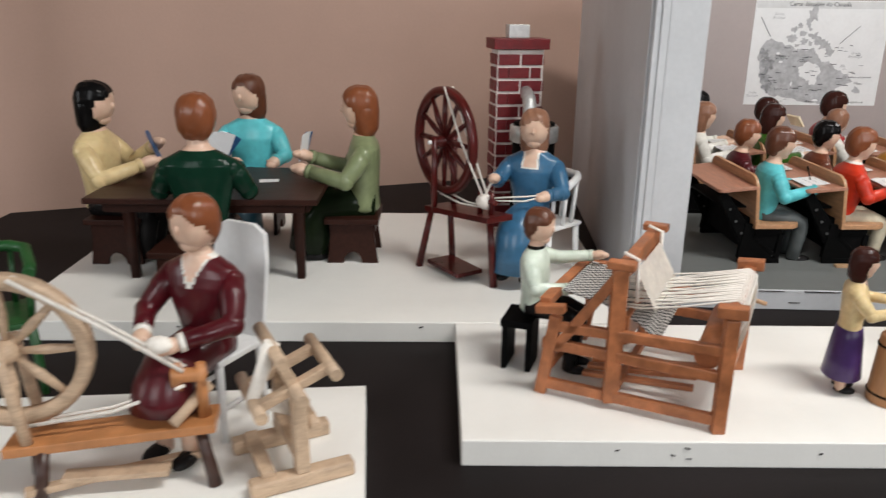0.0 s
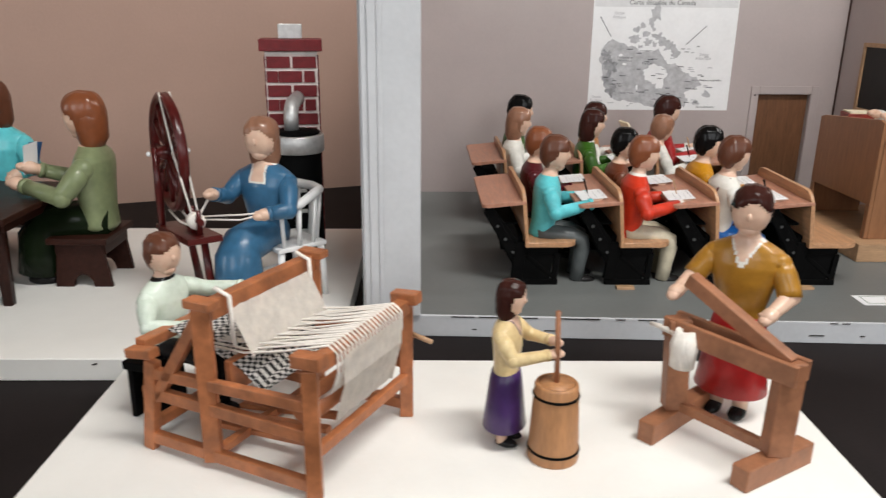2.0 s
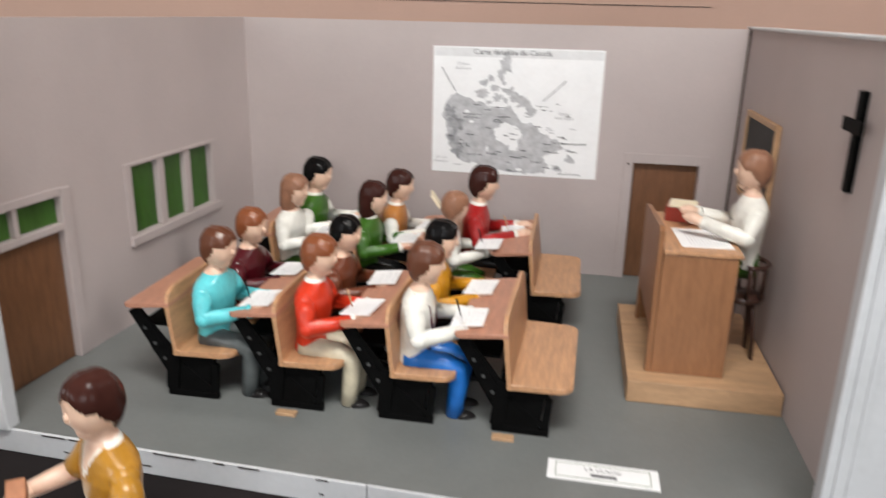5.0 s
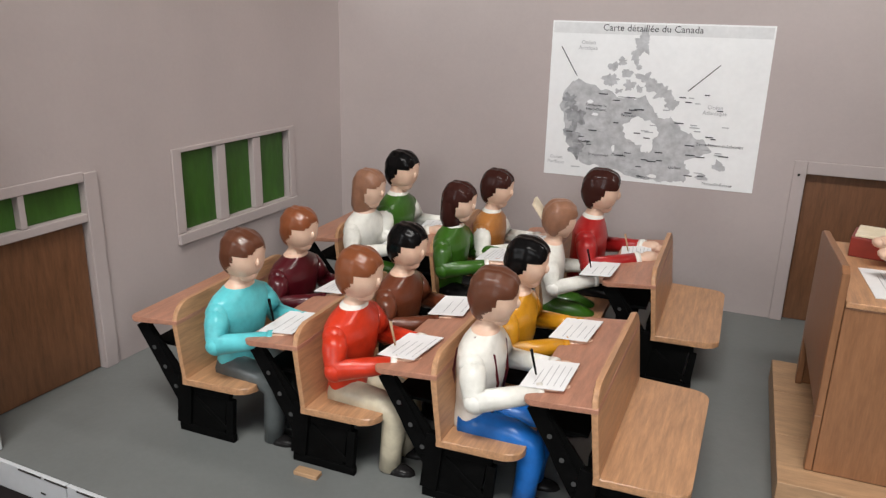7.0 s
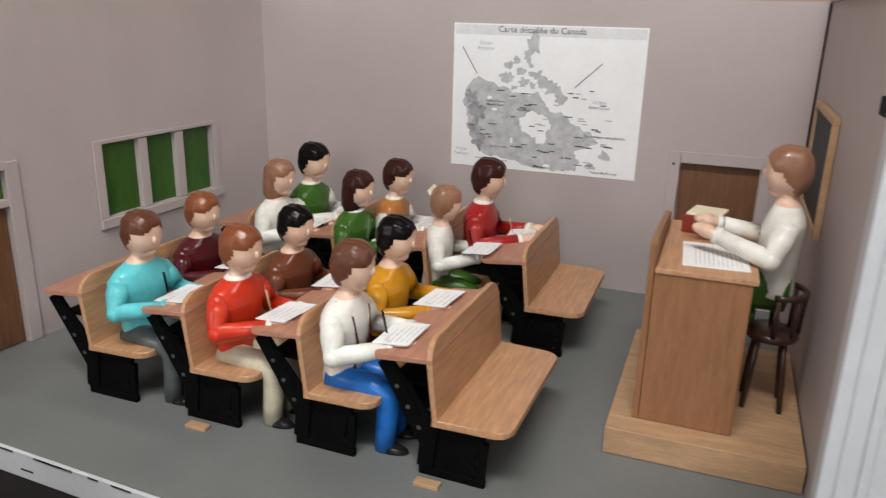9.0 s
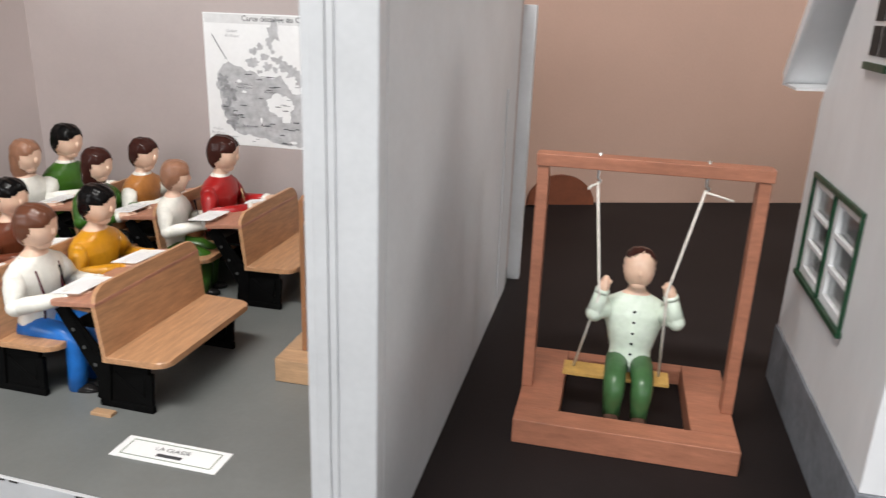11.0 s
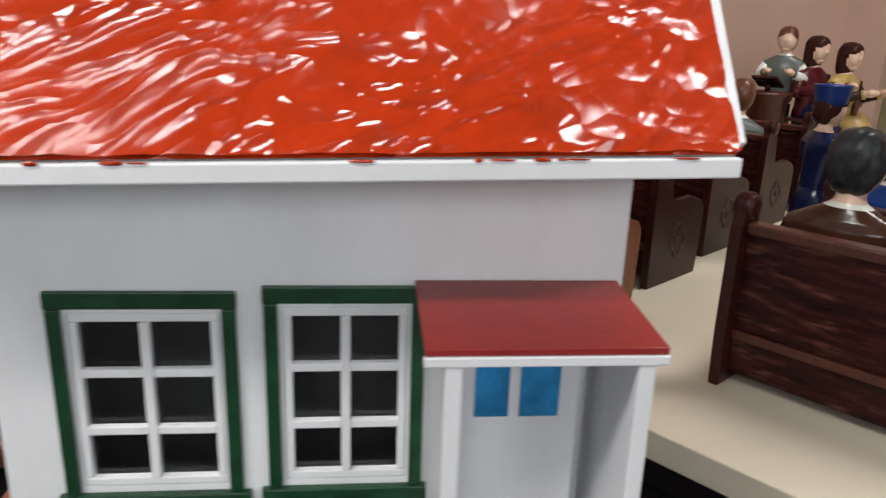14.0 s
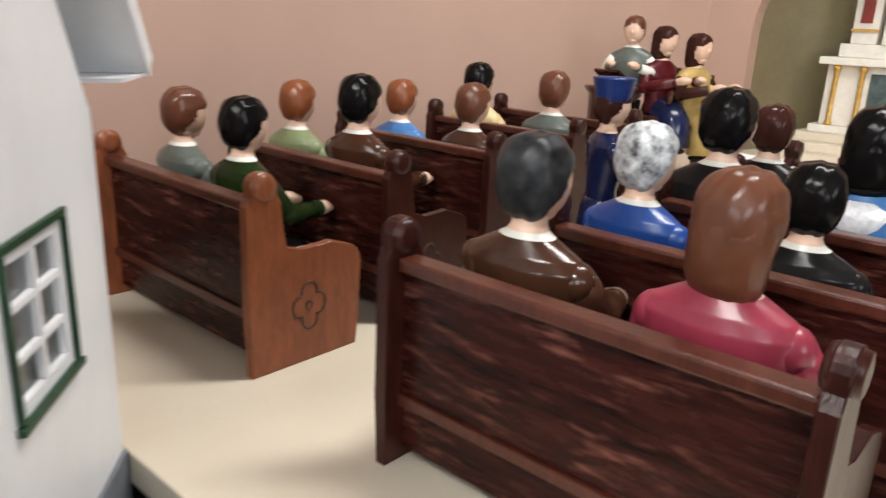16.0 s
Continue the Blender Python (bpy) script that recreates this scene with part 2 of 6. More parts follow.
def check_cloth():
    """Black and white checked weave."""
    n, l = CLOTH_BW.node_tree.nodes, CLOTH_BW.node_tree.links
    tc = n.new("ShaderNodeTexCoord")
    mp = n.new("ShaderNodeMapping")
    mp.inputs["Rotation"].default_value = (0, 0, radians(26.5))
    ck = n.new("ShaderNodeTexChecker")
    ck.inputs["Scale"].default_value = 250
    ck.inputs["Color1"].default_value, ck.inputs["Color2"].default_value = (0.6, 0.58, 0.55, 1), (0.012, 0.012, 0.012, 1)
    l.new(tc.outputs["Object"], mp.inputs["Vector"])
    l.new(mp.outputs[0], ck.inputs["Vector"])
    l.new(ck.outputs["Color"], n["Principled BSDF"].inputs["Base Color"])


check_cloth()

# ---- mesh helpers ----
def thing(name, m, label, category, group="", kind=""):
    ob = new(name)
    ob.empty_display_size = 0.02
    ob.matrix_world = m
    return tagged(ob, label, category, group, kind)


def part(name, bm, mats, parent=None, label="", smooth=False):
    me = bpy.data.meshes.new(name)
    bmesh.ops.recalc_face_normals(bm, faces=bm.faces)
    if smooth:
        for f in bm.faces:
            f.smooth = True
    bm.to_mesh(me)
    bm.free()
    for m in (mats if isinstance(mats, (list, tuple)) else [mats]):
        me.materials.append(m)
    ob = new(name, me)
    if parent:
        ob.parent = parent
    if label:
        ob["label"] = label
    return ob


def solo(name, bm, mats, m, label, category, group="", kind="", smooth=False):
    ob = part(name, bm, mats, None, "", smooth)
    ob.matrix_world = m
    return tagged(ob, label, category, group, kind)


def add_box(bm, lo, hi, bevel=0.0, slot=0, m=None):
    """A box between two corners, with worn edges."""
    vs = [bm.verts.new((x, y, z)) for z in (lo[2], hi[2]) for y in (lo[1], hi[1]) for x in (lo[0], hi[0])]
    fs = [bm.faces.new([vs[i] for i in q]) for q in ((0, 2, 3, 1), (4, 5, 7, 6), (0, 1, 5, 4), (2, 6, 7, 3), (0, 4, 6, 2), (1, 3, 7, 5))]
    for f in fs:
        f.material_index = slot
    if m is not None:
        bmesh.ops.transform(bm, matrix=m, verts=vs)
    if bevel > 0:
        es = list({e for f in fs for e in f.edges})
        r = bmesh.ops.bevel(bm, geom=es, offset=bevel, segments=2, affect='EDGES', profile=0.5, material=slot)
    return bm


def box(lo, hi, bevel=0.0008):
    return add_box(bmesh.new(), lo, hi, bevel)


def add_beam(bm, p, q, w, h, bevel=0.0006, slot=0):
    """A squared bar from p to q, w wide and h deep."""
    p, q = Vector(p), Vector(q)
    d = q - p
    m = Matrix.Translation(p) @ d.to_track_quat('X', 'Z').to_matrix().to_4x4()
    return add_box(bm, (0, -w / 2, -h / 2), (d.length, w / 2, h / 2), bevel, slot, m)


def beam(p, q, w, h, bevel=0.0006):
    return add_beam(bmesh.new(), p, q, w, h, bevel)


def add_tube(bm, pts, radii, n=12, slot=0, flat=1.0):
    """A round bar swept along points, with closed rounded ends."""
    pts = [Vector(p) for p in pts]
    if not isinstance(radii, (list, tuple)):
        radii = [radii] * len(pts)
    rings = []
    side = None
    for i, p in enumerate(pts):
        d = (pts[min(i + 1, len(pts) - 1)] - pts[max(i - 1, 0)]).normalized()
        if side is None:
            side = d.orthogonal().normalized()
        side = (side - d * side.dot(d)).normalized()
        up = d.cross(side)
        rings.append([bm.verts.new(p + (side * math.cos(a) + up * math.sin(a) * flat) * radii[i]) for a in [2 * math.pi * k / n for k in range(n)]])
    for a, b in zip(rings, rings[1:]):
        for k in range(n):
            f = bm.faces.new((a[k], a[(k + 1) % n], b[(k + 1) % n], b[k]))
            f.material_index, f.smooth = slot, True
    for r in (rings[0], rings[-1]):
        f = bm.faces.new(r)
        f.material_index = slot
    return bm


def tube(pts, radii, n=12):
    return add_tube(bmesh.new(), pts, radii, n)


def add_ell(bm, c, r, slot=0, m=None, seg=16, rings=10, pick=None):
    """An ellipsoid; pick(direction) may choose the slot and the swelling of each place."""
    mm = Matrix.Translation(c) @ (m if m is not None else Matrix()) @ Matrix.Diagonal((*r, 1))
    got = bmesh.ops.create_uvsphere(bm, u_segments=seg, v_segments=rings, radius=1.0)["verts"]
    faces = {f for v in got for f in v.link_faces}
    if pick:
        for f in faces:
            f.material_index = pick(f.calc_center_median())[0]
        for v in got:
            v.co *= pick(v.co.copy())[1]
    else:
        for f in faces:
            f.material_index = slot
    for f in faces:
        f.smooth = True
    bmesh.ops.transform(bm, matrix=mm, verts=got)
    return bm


def add_lathe(bm, profile, n=20, m=None, slot=0, squash=1.0):
    """A turned shape round z from (radius, height) pairs."""
    rings = [[bm.verts.new((r * math.cos(2 * math.pi * k / n), squash * r * math.sin(2 * math.pi * k / n), z)) for k in range(n)] for r, z in profile]
    if m is not None:
        bmesh.ops.transform(bm, matrix=m, verts=[v for r in rings for v in r])
    for a, b in zip(rings, rings[1:]):
        for k in range(n):
            f = bm.faces.new((a[k], a[(k + 1) % n], b[(k + 1) % n], b[k]))
            f.material_index, f.smooth = slot, True
    for r in (rings[0], rings[-1]):
        bm.faces.new(r).material_index = slot
    return bm


def lathe(profile, n=20, m=None, squash=1.0):
    return add_lathe(bmesh.new(), profile, n, m, 0, squash)


def add_loft(bm, rings, n=16, slot=0):
    """Elliptic sections (centre, half x, half y) joined into one body; slot may be a list, one a band."""
    rs = [[bm.verts.new((c[0] + a * math.cos(2 * math.pi * k / n), c[1] + b * math.sin(2 * math.pi * k / n), c[2])) for k in range(n)] for c, a, b in rings]
    for i, (p, q) in enumerate(zip(rs, rs[1:])):
        for k in range(n):
            f = bm.faces.new((p[k], p[(k + 1) % n], q[(k + 1) % n], q[k]))
            f.material_index, f.smooth = (slot[i] if isinstance(slot, list) else slot), True
    for r, i in ((rs[0], 0), (rs[-1], -1)):
        bm.faces.new(r).material_index = slot[i] if isinstance(slot, list) else slot
    return bm


def prism(outline, thick, m=None, bevel=0.0):
    """A board cut to an outline in x and z, its thickness along y."""
    bm = bmesh.new()
    a = [bm.verts.new((x, 0, z)) for x, z in outline]
    b = [bm.verts.new((x, thick, z)) for x, z in outline]
    bm.faces.new(a)
    bm.faces.new(b)
    for i in range(len(a)):
        bm.faces.new((a[i - 1], a[i], b[i], b[i - 1]))
    if bevel:
        bmesh.ops.bevel(bm, geom=[e for e in bm.edges if abs(e.verts[0].co.y - e.verts[1].co.y) < 1e-6], offset=bevel, segments=1, affect='EDGES')
    if m is not None:
        bmesh.ops.transform(bm, matrix=m, verts=bm.verts)
    return bm


def arc(cx, cz, r, a0, a1, n=10, rz=None):
    rz = r if rz is None else rz
    return [(cx + r * math.cos(radians(a0 + (a1 - a0) * i / n)), cz + rz * math.sin(radians(a0 + (a1 - a0) * i / n))) for i in range(n + 1)]


def wall_board(name, lo, hi, holes, axis, m, mats, label, cat="wall"):
    """A wall slab with openings cut right through: holes are (a0, z0, a1, z1) along the wall."""
    bm = bmesh.new()
    i = 0 if axis == 'x' else 1
    cuts = sorted({lo[i], hi[i], *[h[0] for h in holes], *[h[2] for h in holes]})
    for a0, a1 in zip(cuts, cuts[1:]):
        spans = [(h[1], h[3]) for h in holes if h[0] <= a0 + 1e-6 and h[2] >= a1 - 1e-6]
        z = lo[2]
        for s0, s1 in sorted(spans) + [(hi[2], hi[2])]:
            if s0 > z + 1e-5:
                l2, h2 = list(lo), list(hi)
                l2[i], h2[i], l2[2], h2[2] = a0, a1, z, s0
                add_box(bm, l2, h2, 0)
            z = max(z, s1)
    bmesh.ops.remove_doubles(bm, verts=bm.verts, dist=1e-6)
    ob = part(name, bm, mats)
    ob.matrix_world = m
    return tagged(ob, label, cat, kind="structure")


def text_mesh(body, size, mats, parent, m, align='CENTER'):
    """Flat lettering in the built-in font, turned into a mesh."""
    c = bpy.data.curves.new("lettering", 'FONT')
    c.body, c.size, c.align_x, c.extrude, c.resolution_u = body, size, align, 0.0, 2
    tmp = new("tmp_text", c)
    me = bpy.data.meshes.new_from_object(tmp.evaluated_get(bpy.context.evaluated_depsgraph_get()))
    bpy.data.objects.remove(tmp)
    me.materials.clear()
    me.materials.append(mats)
    ob = new("lettering", me)
    ob.parent = parent
    ob.matrix_local = m
    return ob


# ---- figurines ----
TORSO = [((0, 0, -0.004), 0.011, 0.015), ((0, 0, 0.004), 0.0178, 0.0238), ((0, 0, 0.022), 0.0165, 0.0232), ((0.001, 0, 0.046), 0.0188, 0.0295), ((0.0, 0, 0.064), 0.0188, 0.0365), ((-0.001, 0, 0.0735), 0.0172, 0.0372), ((-0.001, 0, 0.0795), 0.0152, 0.0318), ((-0.0005, 0, 0.0845), 0.0128, 0.0225), ((0, 0, 0.0885), 0.0112, 0.0145), ((0.0003, 0, 0.0905), 0.0103, 0.0115), ((0.001, 0, 0.0935), 0.0095, 0.0098), ((0.002, 0, 0.102), 0.0092, 0.0093)]


def add_torso(bm, collar, vneck):
    """Sloping shoulders, waist and neck; the neckline may be cut to a V or a square with a pale border."""
    rings = []
    for (c0, a0, b0), (c1, a1, b1) in zip(TORSO, TORSO[1:]):
        for k in range(5):
            t = k / 5
            rings.append((Vector(c0).lerp(Vector(c1), t), a0 + (a1 - a0) * t, b0 + (b1 - b0) * t))
    rings.append(TORSO[-1])
    before = set(bm.faces)
    add_loft(bm, rings, 80 if vneck else 32, 0)
    for f in set(bm.faces) - before:
        c = f.calc_center_median()
        if c.z > 0.091:
            f.material_index = 1
        elif c.z > 0.0875:
            f.material_index = 5 if collar and not (vneck and c.x > 0.004) else 1
        elif vneck and c.x > 0.003:
            w = (c.z - 0.06) * 0.5 if vneck == "v" else (0.0105 if c.z > 0.067 else 0.0)
            if abs(c.y) < w - 0.0026 and c.z > 0.0695:
                f.material_index = 1
            elif abs(c.y) < w:
                f.material_index = 5


def figure(m, s, top, legs, hair, label, mode="sit", arms=None, style="short", skirt=None, collar=None, trim=None, shoe=None, lean=0.0, head_yaw=0.0, knee=0.05, shin=0.062, sleeve=None, group="", hat=None, feet=True, buttons=0, straps=None, skirt_len=0.8, vneck="", bare=False, hairline=0.0):
    """A carved and painted wooden figurine in one plain mesh, facing +x, its hips at the origin when it sits and its soles when it stands."""
    bm = bmesh.new()
    shoe = shoe or paint("black", (0.012, 0.011, 0.011))
    mats = [top, SKIN, hair, legs, shoe, collar or top, trim or top, skirt or legs, sleeve or top, hat or hair, straps or IRON]
    h = 0.0 if mode == "sit" else 0.1
    B = Matrix.Translation((0, 0, h)) @ pose(0, 0, 0, 0, lean, 0)
    b2 = bmesh.new()
    # torso and neck
    add_torso(b2, bool(collar), vneck)
    # head
    hm = Matrix.Translation((0.003, 0, 0.1165)) @ pose(0, 0, 0, 0, 0, head_yaw)

    def pick(d):
        edge = (0.34 if style == "long" else 0.2) - hairline + 0.08 * math.sin(d.z * 6 + 0.5) - 0.12 * max(0.0, -d.z)
        low = -0.95 if d.x < -0.25 else (-0.85 if style == "long" else -0.2 - 0.7 * max(0.0, 0.12 - d.x))
        is_hair = (d.z > 0.4 + hairline + 0.09 * math.sin(d.y * 5 + 0.8) - 0.3 * d.y * d.y) or (d.x < edge and d.z > low)
        boxy = (abs(d.x) ** 2.6 + abs(d.y) ** 2.6 + abs(d.z) ** 2.6) ** (-1 / 2.6) if d.length > 0.5 else 1.0
        k = (0.97 - 0.17 * max(0.0, -d.z - 0.1)) * boxy
        return (2, k * (1.06 + 0.018 * math.sin(d.y * 13 + d.z * 8) + 0.012 * math.sin(d.x * 11))) if is_hair else (1, k)

    b3 = bmesh.new()
    add_ell(b3, (0, 0, 0), (0.0198, 0.0178, 0.0242), 1, None, 44, 34, pick)
    add_ell(b3, (0.0185, 0, -0.002), (0.0034, 0.0024, 0.0045), 1, None, 8, 6)
    add_ell(b3, (0.0075, 0, -0.0165), (0.0075, 0.0095, 0.0065), 1, None, 16, 10)
    if style == "long":
        add_loft(b3, [((-0.004, 0, -0.036), 0.008, 0.014), ((-0.006, 0, -0.022), 0.0145, 0.0182), ((-0.005, 0, -0.002), 0.0165, 0.0188), ((-0.003, 0, 0.01), 0.0165, 0.0175)], 14, 2)
    if hat:
        add_lathe(b3, [(0.0195, 0.006), (0.0205, 0.012), (0.024, 0.03), (0.0245, 0.0315), (0.001, 0.033)], 18, None, 9)
    bmesh.ops.transform(b3, matrix=hm, verts=b3.verts)
    me = bpy.data.meshes.new("tmp")
    b3.to_mesh(me)
    b2.from_mesh(me)
    b3.free()
    for k in range(buttons):
        add_ell(b2, (0.0195 - 0.0006 * abs(k - 2), 0, 0.02 + 0.0125 * k), (0.0012, 0.0018, 0.0015), 10, None, 8, 6)
    if straps:
        for sg in (1, -1):
            add_tube(b2, [(-0.0172, 0.006 * sg, 0.02), (-0.0192, 0.012 * sg, 0.05), (-0.0165, 0.017 * sg, 0.072), (-0.003, 0.018 * sg, 0.0858), (0.014, 0.017 * sg, 0.074), (0.0195, 0.014 * sg, 0.05), (0.0175, 0.012 * sg, 0.02)], 0.0012, 6, 10)
    # arms
    arms = arms or [((0.01, 0.043, 0.045), (0.066, 0.02, 0.06)), ((0.01, -0.043, 0.045), (0.066, -0.02, 0.06))]
    for sgn, (el, ha) in zip((1, -1), arms):
        sh, el, ha = Vector((0, 0.0305 * sgn, 0.0685)), Vector(el), Vector(ha)
        cuff = el.lerp(ha, 0.8)
        upper = [sh + Vector((0, 0, 0.002)), sh.lerp(el, 0.35), sh.lerp(el, 0.8), el.lerp(ha, 0.06)]
        if bare:
            add_tube(b2, upper, [0.0095, 0.0115, 0.0112, 0.0112], 12, 8)
            add_tube(b2, [sh.lerp(el, 0.8), el, el.lerp(ha, 0.4), cuff, ha], [0.0086, 0.0086, 0.0078, 0.0066, 0.0058], 12, 1)
        else:
            add_tube(b2, upper + [el.lerp(ha, 0.4), cuff], [0.0095, 0.0112, 0.0098, 0.0094, 0.0084, 0.0074], 12, 8)
        add_ell(b2, sh, (0.0108, 0.0102, 0.0108), 0, None, 14, 10)
        add_ell(b2, el, (0.0098, 0.0098, 0.0098) if not bare else (0.0088, 0.0088, 0.0088), 8 if not bare else 1, None, 10, 8)
        d = (ha - el).normalized()
        add_tube(b2, [cuff - d * 0.0015, cuff + d * 0.0035], [0.0082, 0.0082] if not bare else [0.006, 0.006], 12, 6 if not bare else 1)
        hq = d.to_track_quat('X', 'Z').to_matrix().to_4x4()
        add_ell(b2, ha, (0.0105, 0.0078, 0.0068), 1, hq, 12, 8)
        add_ell(b2, ha + d * 0.007 + Vector((0, 0, -0.001)), (0.0072, 0.0066, 0.0048), 1, hq, 10, 6)
        add_tube(b2, [ha - d * 0.002, ha + d * 0.006 + Vector((0, -0.006 * sgn, 0.002))], [0.0034, 0.0026], 8, 1)
        add_tube(b2, [cuff, ha], [0.006, 0.006], 10, 1)
    bmesh.ops.transform(b2, matrix=B, verts=b2.verts)
    b2.to_mesh(me)
    bm.from_mesh(me)
    b2.free()
    bpy.data.meshes.remove(me)
    # legs
    if mode == "sit":
        for sgn in (1, -1):
            y = 0.0135 * sgn
            if not skirt:
                add_tube(bm, [(-0.006, y, 0.006), (0.012, y, 0.0075), (knee * 0.8, y * 1.1, 0.006), (knee + 0.004, y * 1.1, 0.0), (knee + 0.005, y * 1.1, -0.012), (knee + 0.002, y * 1.1, -shin * 0.55), (knee, y * 1.1, -shin + 0.006)], [0.012, 0.0132, 0.0122, 0.0118, 0.0112, 0.0098, 0.0095], 12, 3)
            else:
                add_tube(bm, [(knee, y, -0.02), (knee, y, -shin + 0.004)], [0.0085, 0.007], 10, 1)
            if feet:
                add_ell(bm, (knee + 0.008, y * 1.1, -shin + 0.0055), (0.0175, 0.0085, 0.0065), 4, None, 12, 8)
        if skirt:
            add_tube(bm, [(-0.012, 0, 0.006), (0.015, 0, 0.0075), (knee, 0, 0.004), (knee + 0.008, 0, -0.008), (knee + 0.008, 0, -shin * skirt_len * 0.5), (knee + 0.01, 0, -shin * skirt_len)], [0.022, 0.0235, 0.0245, 0.0265, 0.0275, 0.0295], 18, 7, 0.95)
    else:
        for sgn in (1, -1):
            y = 0.011 * sgn
            add_tube(bm, [(0, y, 0.098), (0, y * 1.1, 0.05), (0, y * 1.1, 0.006)], [0.0125, 0.0095, 0.0075], 12, 3 if not skirt else 1)
            add_ell(bm, (0.007, y * 1.1, 0.0062), (0.0165, 0.0085, 0.0065), 4, None, 12, 8)
        if skirt:
            add_lathe(bm, [(0.028, 0.028), (0.0295, 0.03), (0.0262, 0.06), (0.0225, 0.095), (0.0195, 0.111), (0.018, 0.1125)], 24, None, 7, 1.22)
    ob = part("figurine", bm, mats)
    for p in ob.data.polygons:
        p.use_smooth = True
    ob.matrix_world = m @ Matrix.Scale(s, 4)
    return tagged(ob, label, "figurine", group)

I4 = Matrix()

# ---- the room ----
WALL_A = math.degrees(math.atan2(0.945, 2.583))      # the room's back wall stands askew to the tables
WALL = pose(-0.743, 1.635, 0, 0, 0, WALL_A)


def back_wall_y(x):
    return 1.635 + (x + 0.743) * 0.945 / 2.583


ob = part("wall_back", box((-1.9, 0, -0.76), (4.66, 0.1, 1.95), 0), ROOM_PINK)
ob.matrix_world = WALL
tagged(ob, "terracotta pink painted plaster wall behind the tables", "wall", kind="structure")
part("panel_joint", box((1.2, -0.0012, 0.4899), (2.2, -0.0002, 0.4915), 0), DARK_GAP, ob, "thin dark joint between wall panels")
wall_board("wall_front", (-2.3, FRONT - 0.1, -0.76), (6.6, FRONT, 1.95), [(-1.9, 0.7, -0.6, 1.8), (0.85, 0.7, 2.15, 1.8), (3.55, 0.7, 4.85, 1.8)], 'x', I4, ROOM_DIM, "unseen dim grey wall with three assumed window openings")
wall_board("wall_left", (-2.4, FRONT - 0.1, -0.76), (-2.3, 1.4, 1.95), [(-0.25, 0.25, 0.55, 1.05)], 'y', I4, ROOM_DIM, "unseen dim grey side wall with a window opening")
ob = part("wall_right", box((6.6, FRONT - 0.1, -0.76), (6.7, 5.5, 1.95), 0), ROOM_DIM)
tagged(ob, "unseen dim grey side wall", "wall", kind="structure")
ob = part("wall_far", box((3.6, 5.4, -0.76), (6.7, 5.5, 1.95), 0), ROOM_DIM)
tagged(ob, "unseen dim grey end wall", "wall", kind="structure")
ob = part("ceiling", box((-2.4, FRONT - 0.1, 1.95), (6.7, 5.5, 2.05), 0), ROOM_DIM)
tagged(ob, "unseen dim grey ceiling", "ceiling", kind="structure")
ob = part("floor", box((-2.4, FRONT - 0.1, -0.8), (6.7, 5.5, -0.76), 0), ROOM_FLOOR)
tagged(ob, "plain grey-brown room floor", "floor", kind="structure")

for x, y, _p in CEILING_LIGHTS:
    t = thing("ceiling_light", pose(x, y, 1.95), "dim grey ceiling light fixture with open trough", "ceiling light", "ceiling lights")
    part("tray", box((-0.58, -0.15, -0.02), (0.58, 0.15, -0.001)), ROOM_DIM, t)
    for yy in (-0.16, 0.15):
        part("side", box((-0.58, yy, -0.06), (0.58, yy + 0.01, -0.001)), ROOM_DIM, t)

# display table with a dark painted top
TZ = -0.0065      # the table under the school and the crafts stands a little lower


def display_table(x0, x1, ya, yb, z, legs):
    t = thing("display_table", I4, "long display table with a dark brown-black painted top", "table", "display tables")
    bm = bmesh.new()
    pts = [(x0, 0.58), (x1, 0.58), (x1, yb), (x0, ya)]
    v0 = [bm.verts.new((x, y, z - 0.03)) for x, y in pts]
    v1 = [bm.verts.new((x, y, z)) for x, y in pts]
    bm.faces.new(v0)
    bm.faces.new(v1)
    for i in range(4):
        bm.faces.new((v0[i - 1], v0[i], v1[i], v1[i - 1]))
    part("tabletop", bm, TABLE_BLACK, t)
    for x, y in legs:
        part("leg", box((x - 0.03, y - 0.03, -0.76), (x + 0.03, y + 0.03, z - 0.031)), TABLE_BLACK, t)


display_table(-0.72, 1.3195, 1.63, 2.378, TZ, ((-0.6, 0.7), (-0.6, 1.5), (1.25, 0.7), (1.25, 2.2)))
display_table(1.32, 5.9, 2.379, 4.06, 0.0, ((1.42, 0.7), (1.42, 2.2), (5.6, 0.7), (5.6, 3.7)))
# grey post at the table's end
solo("post", box((-0.71, 1.35, TZ), (-0.625, 1.42, 1.2), 0.002), mat("post_green_grey", (0.2, 0.22, 0.15), 0.6, 0.1), I4, "dull green-grey painted post at the end of the table", "post")


def platform(lo, hi, m, label):
    return solo("platform", box(lo, hi, 0.0012), BOARD_WHITE, m, label, "platform")


platform((-0.42, 1.038, TZ), (0.36, 1.552, 0.02), I4, "white painted board platform with chipped edges under the dining scene")
bm = box((0, 0, TZ), (0.682, 0.262, 0.02), 0.0012)
solo("platform", bm, BOARD_WHITE, pose(0.137, 0.7755, 0, 0, 0, -0.6), "white painted board platform under the loom", "platform")
platform((-0.7, -0.30, TZ), (0.0, 0.0, 0.02), pose(0.043, 0.8775, 0, 0, 0, 4.5), "white painted board platform under the spinner")

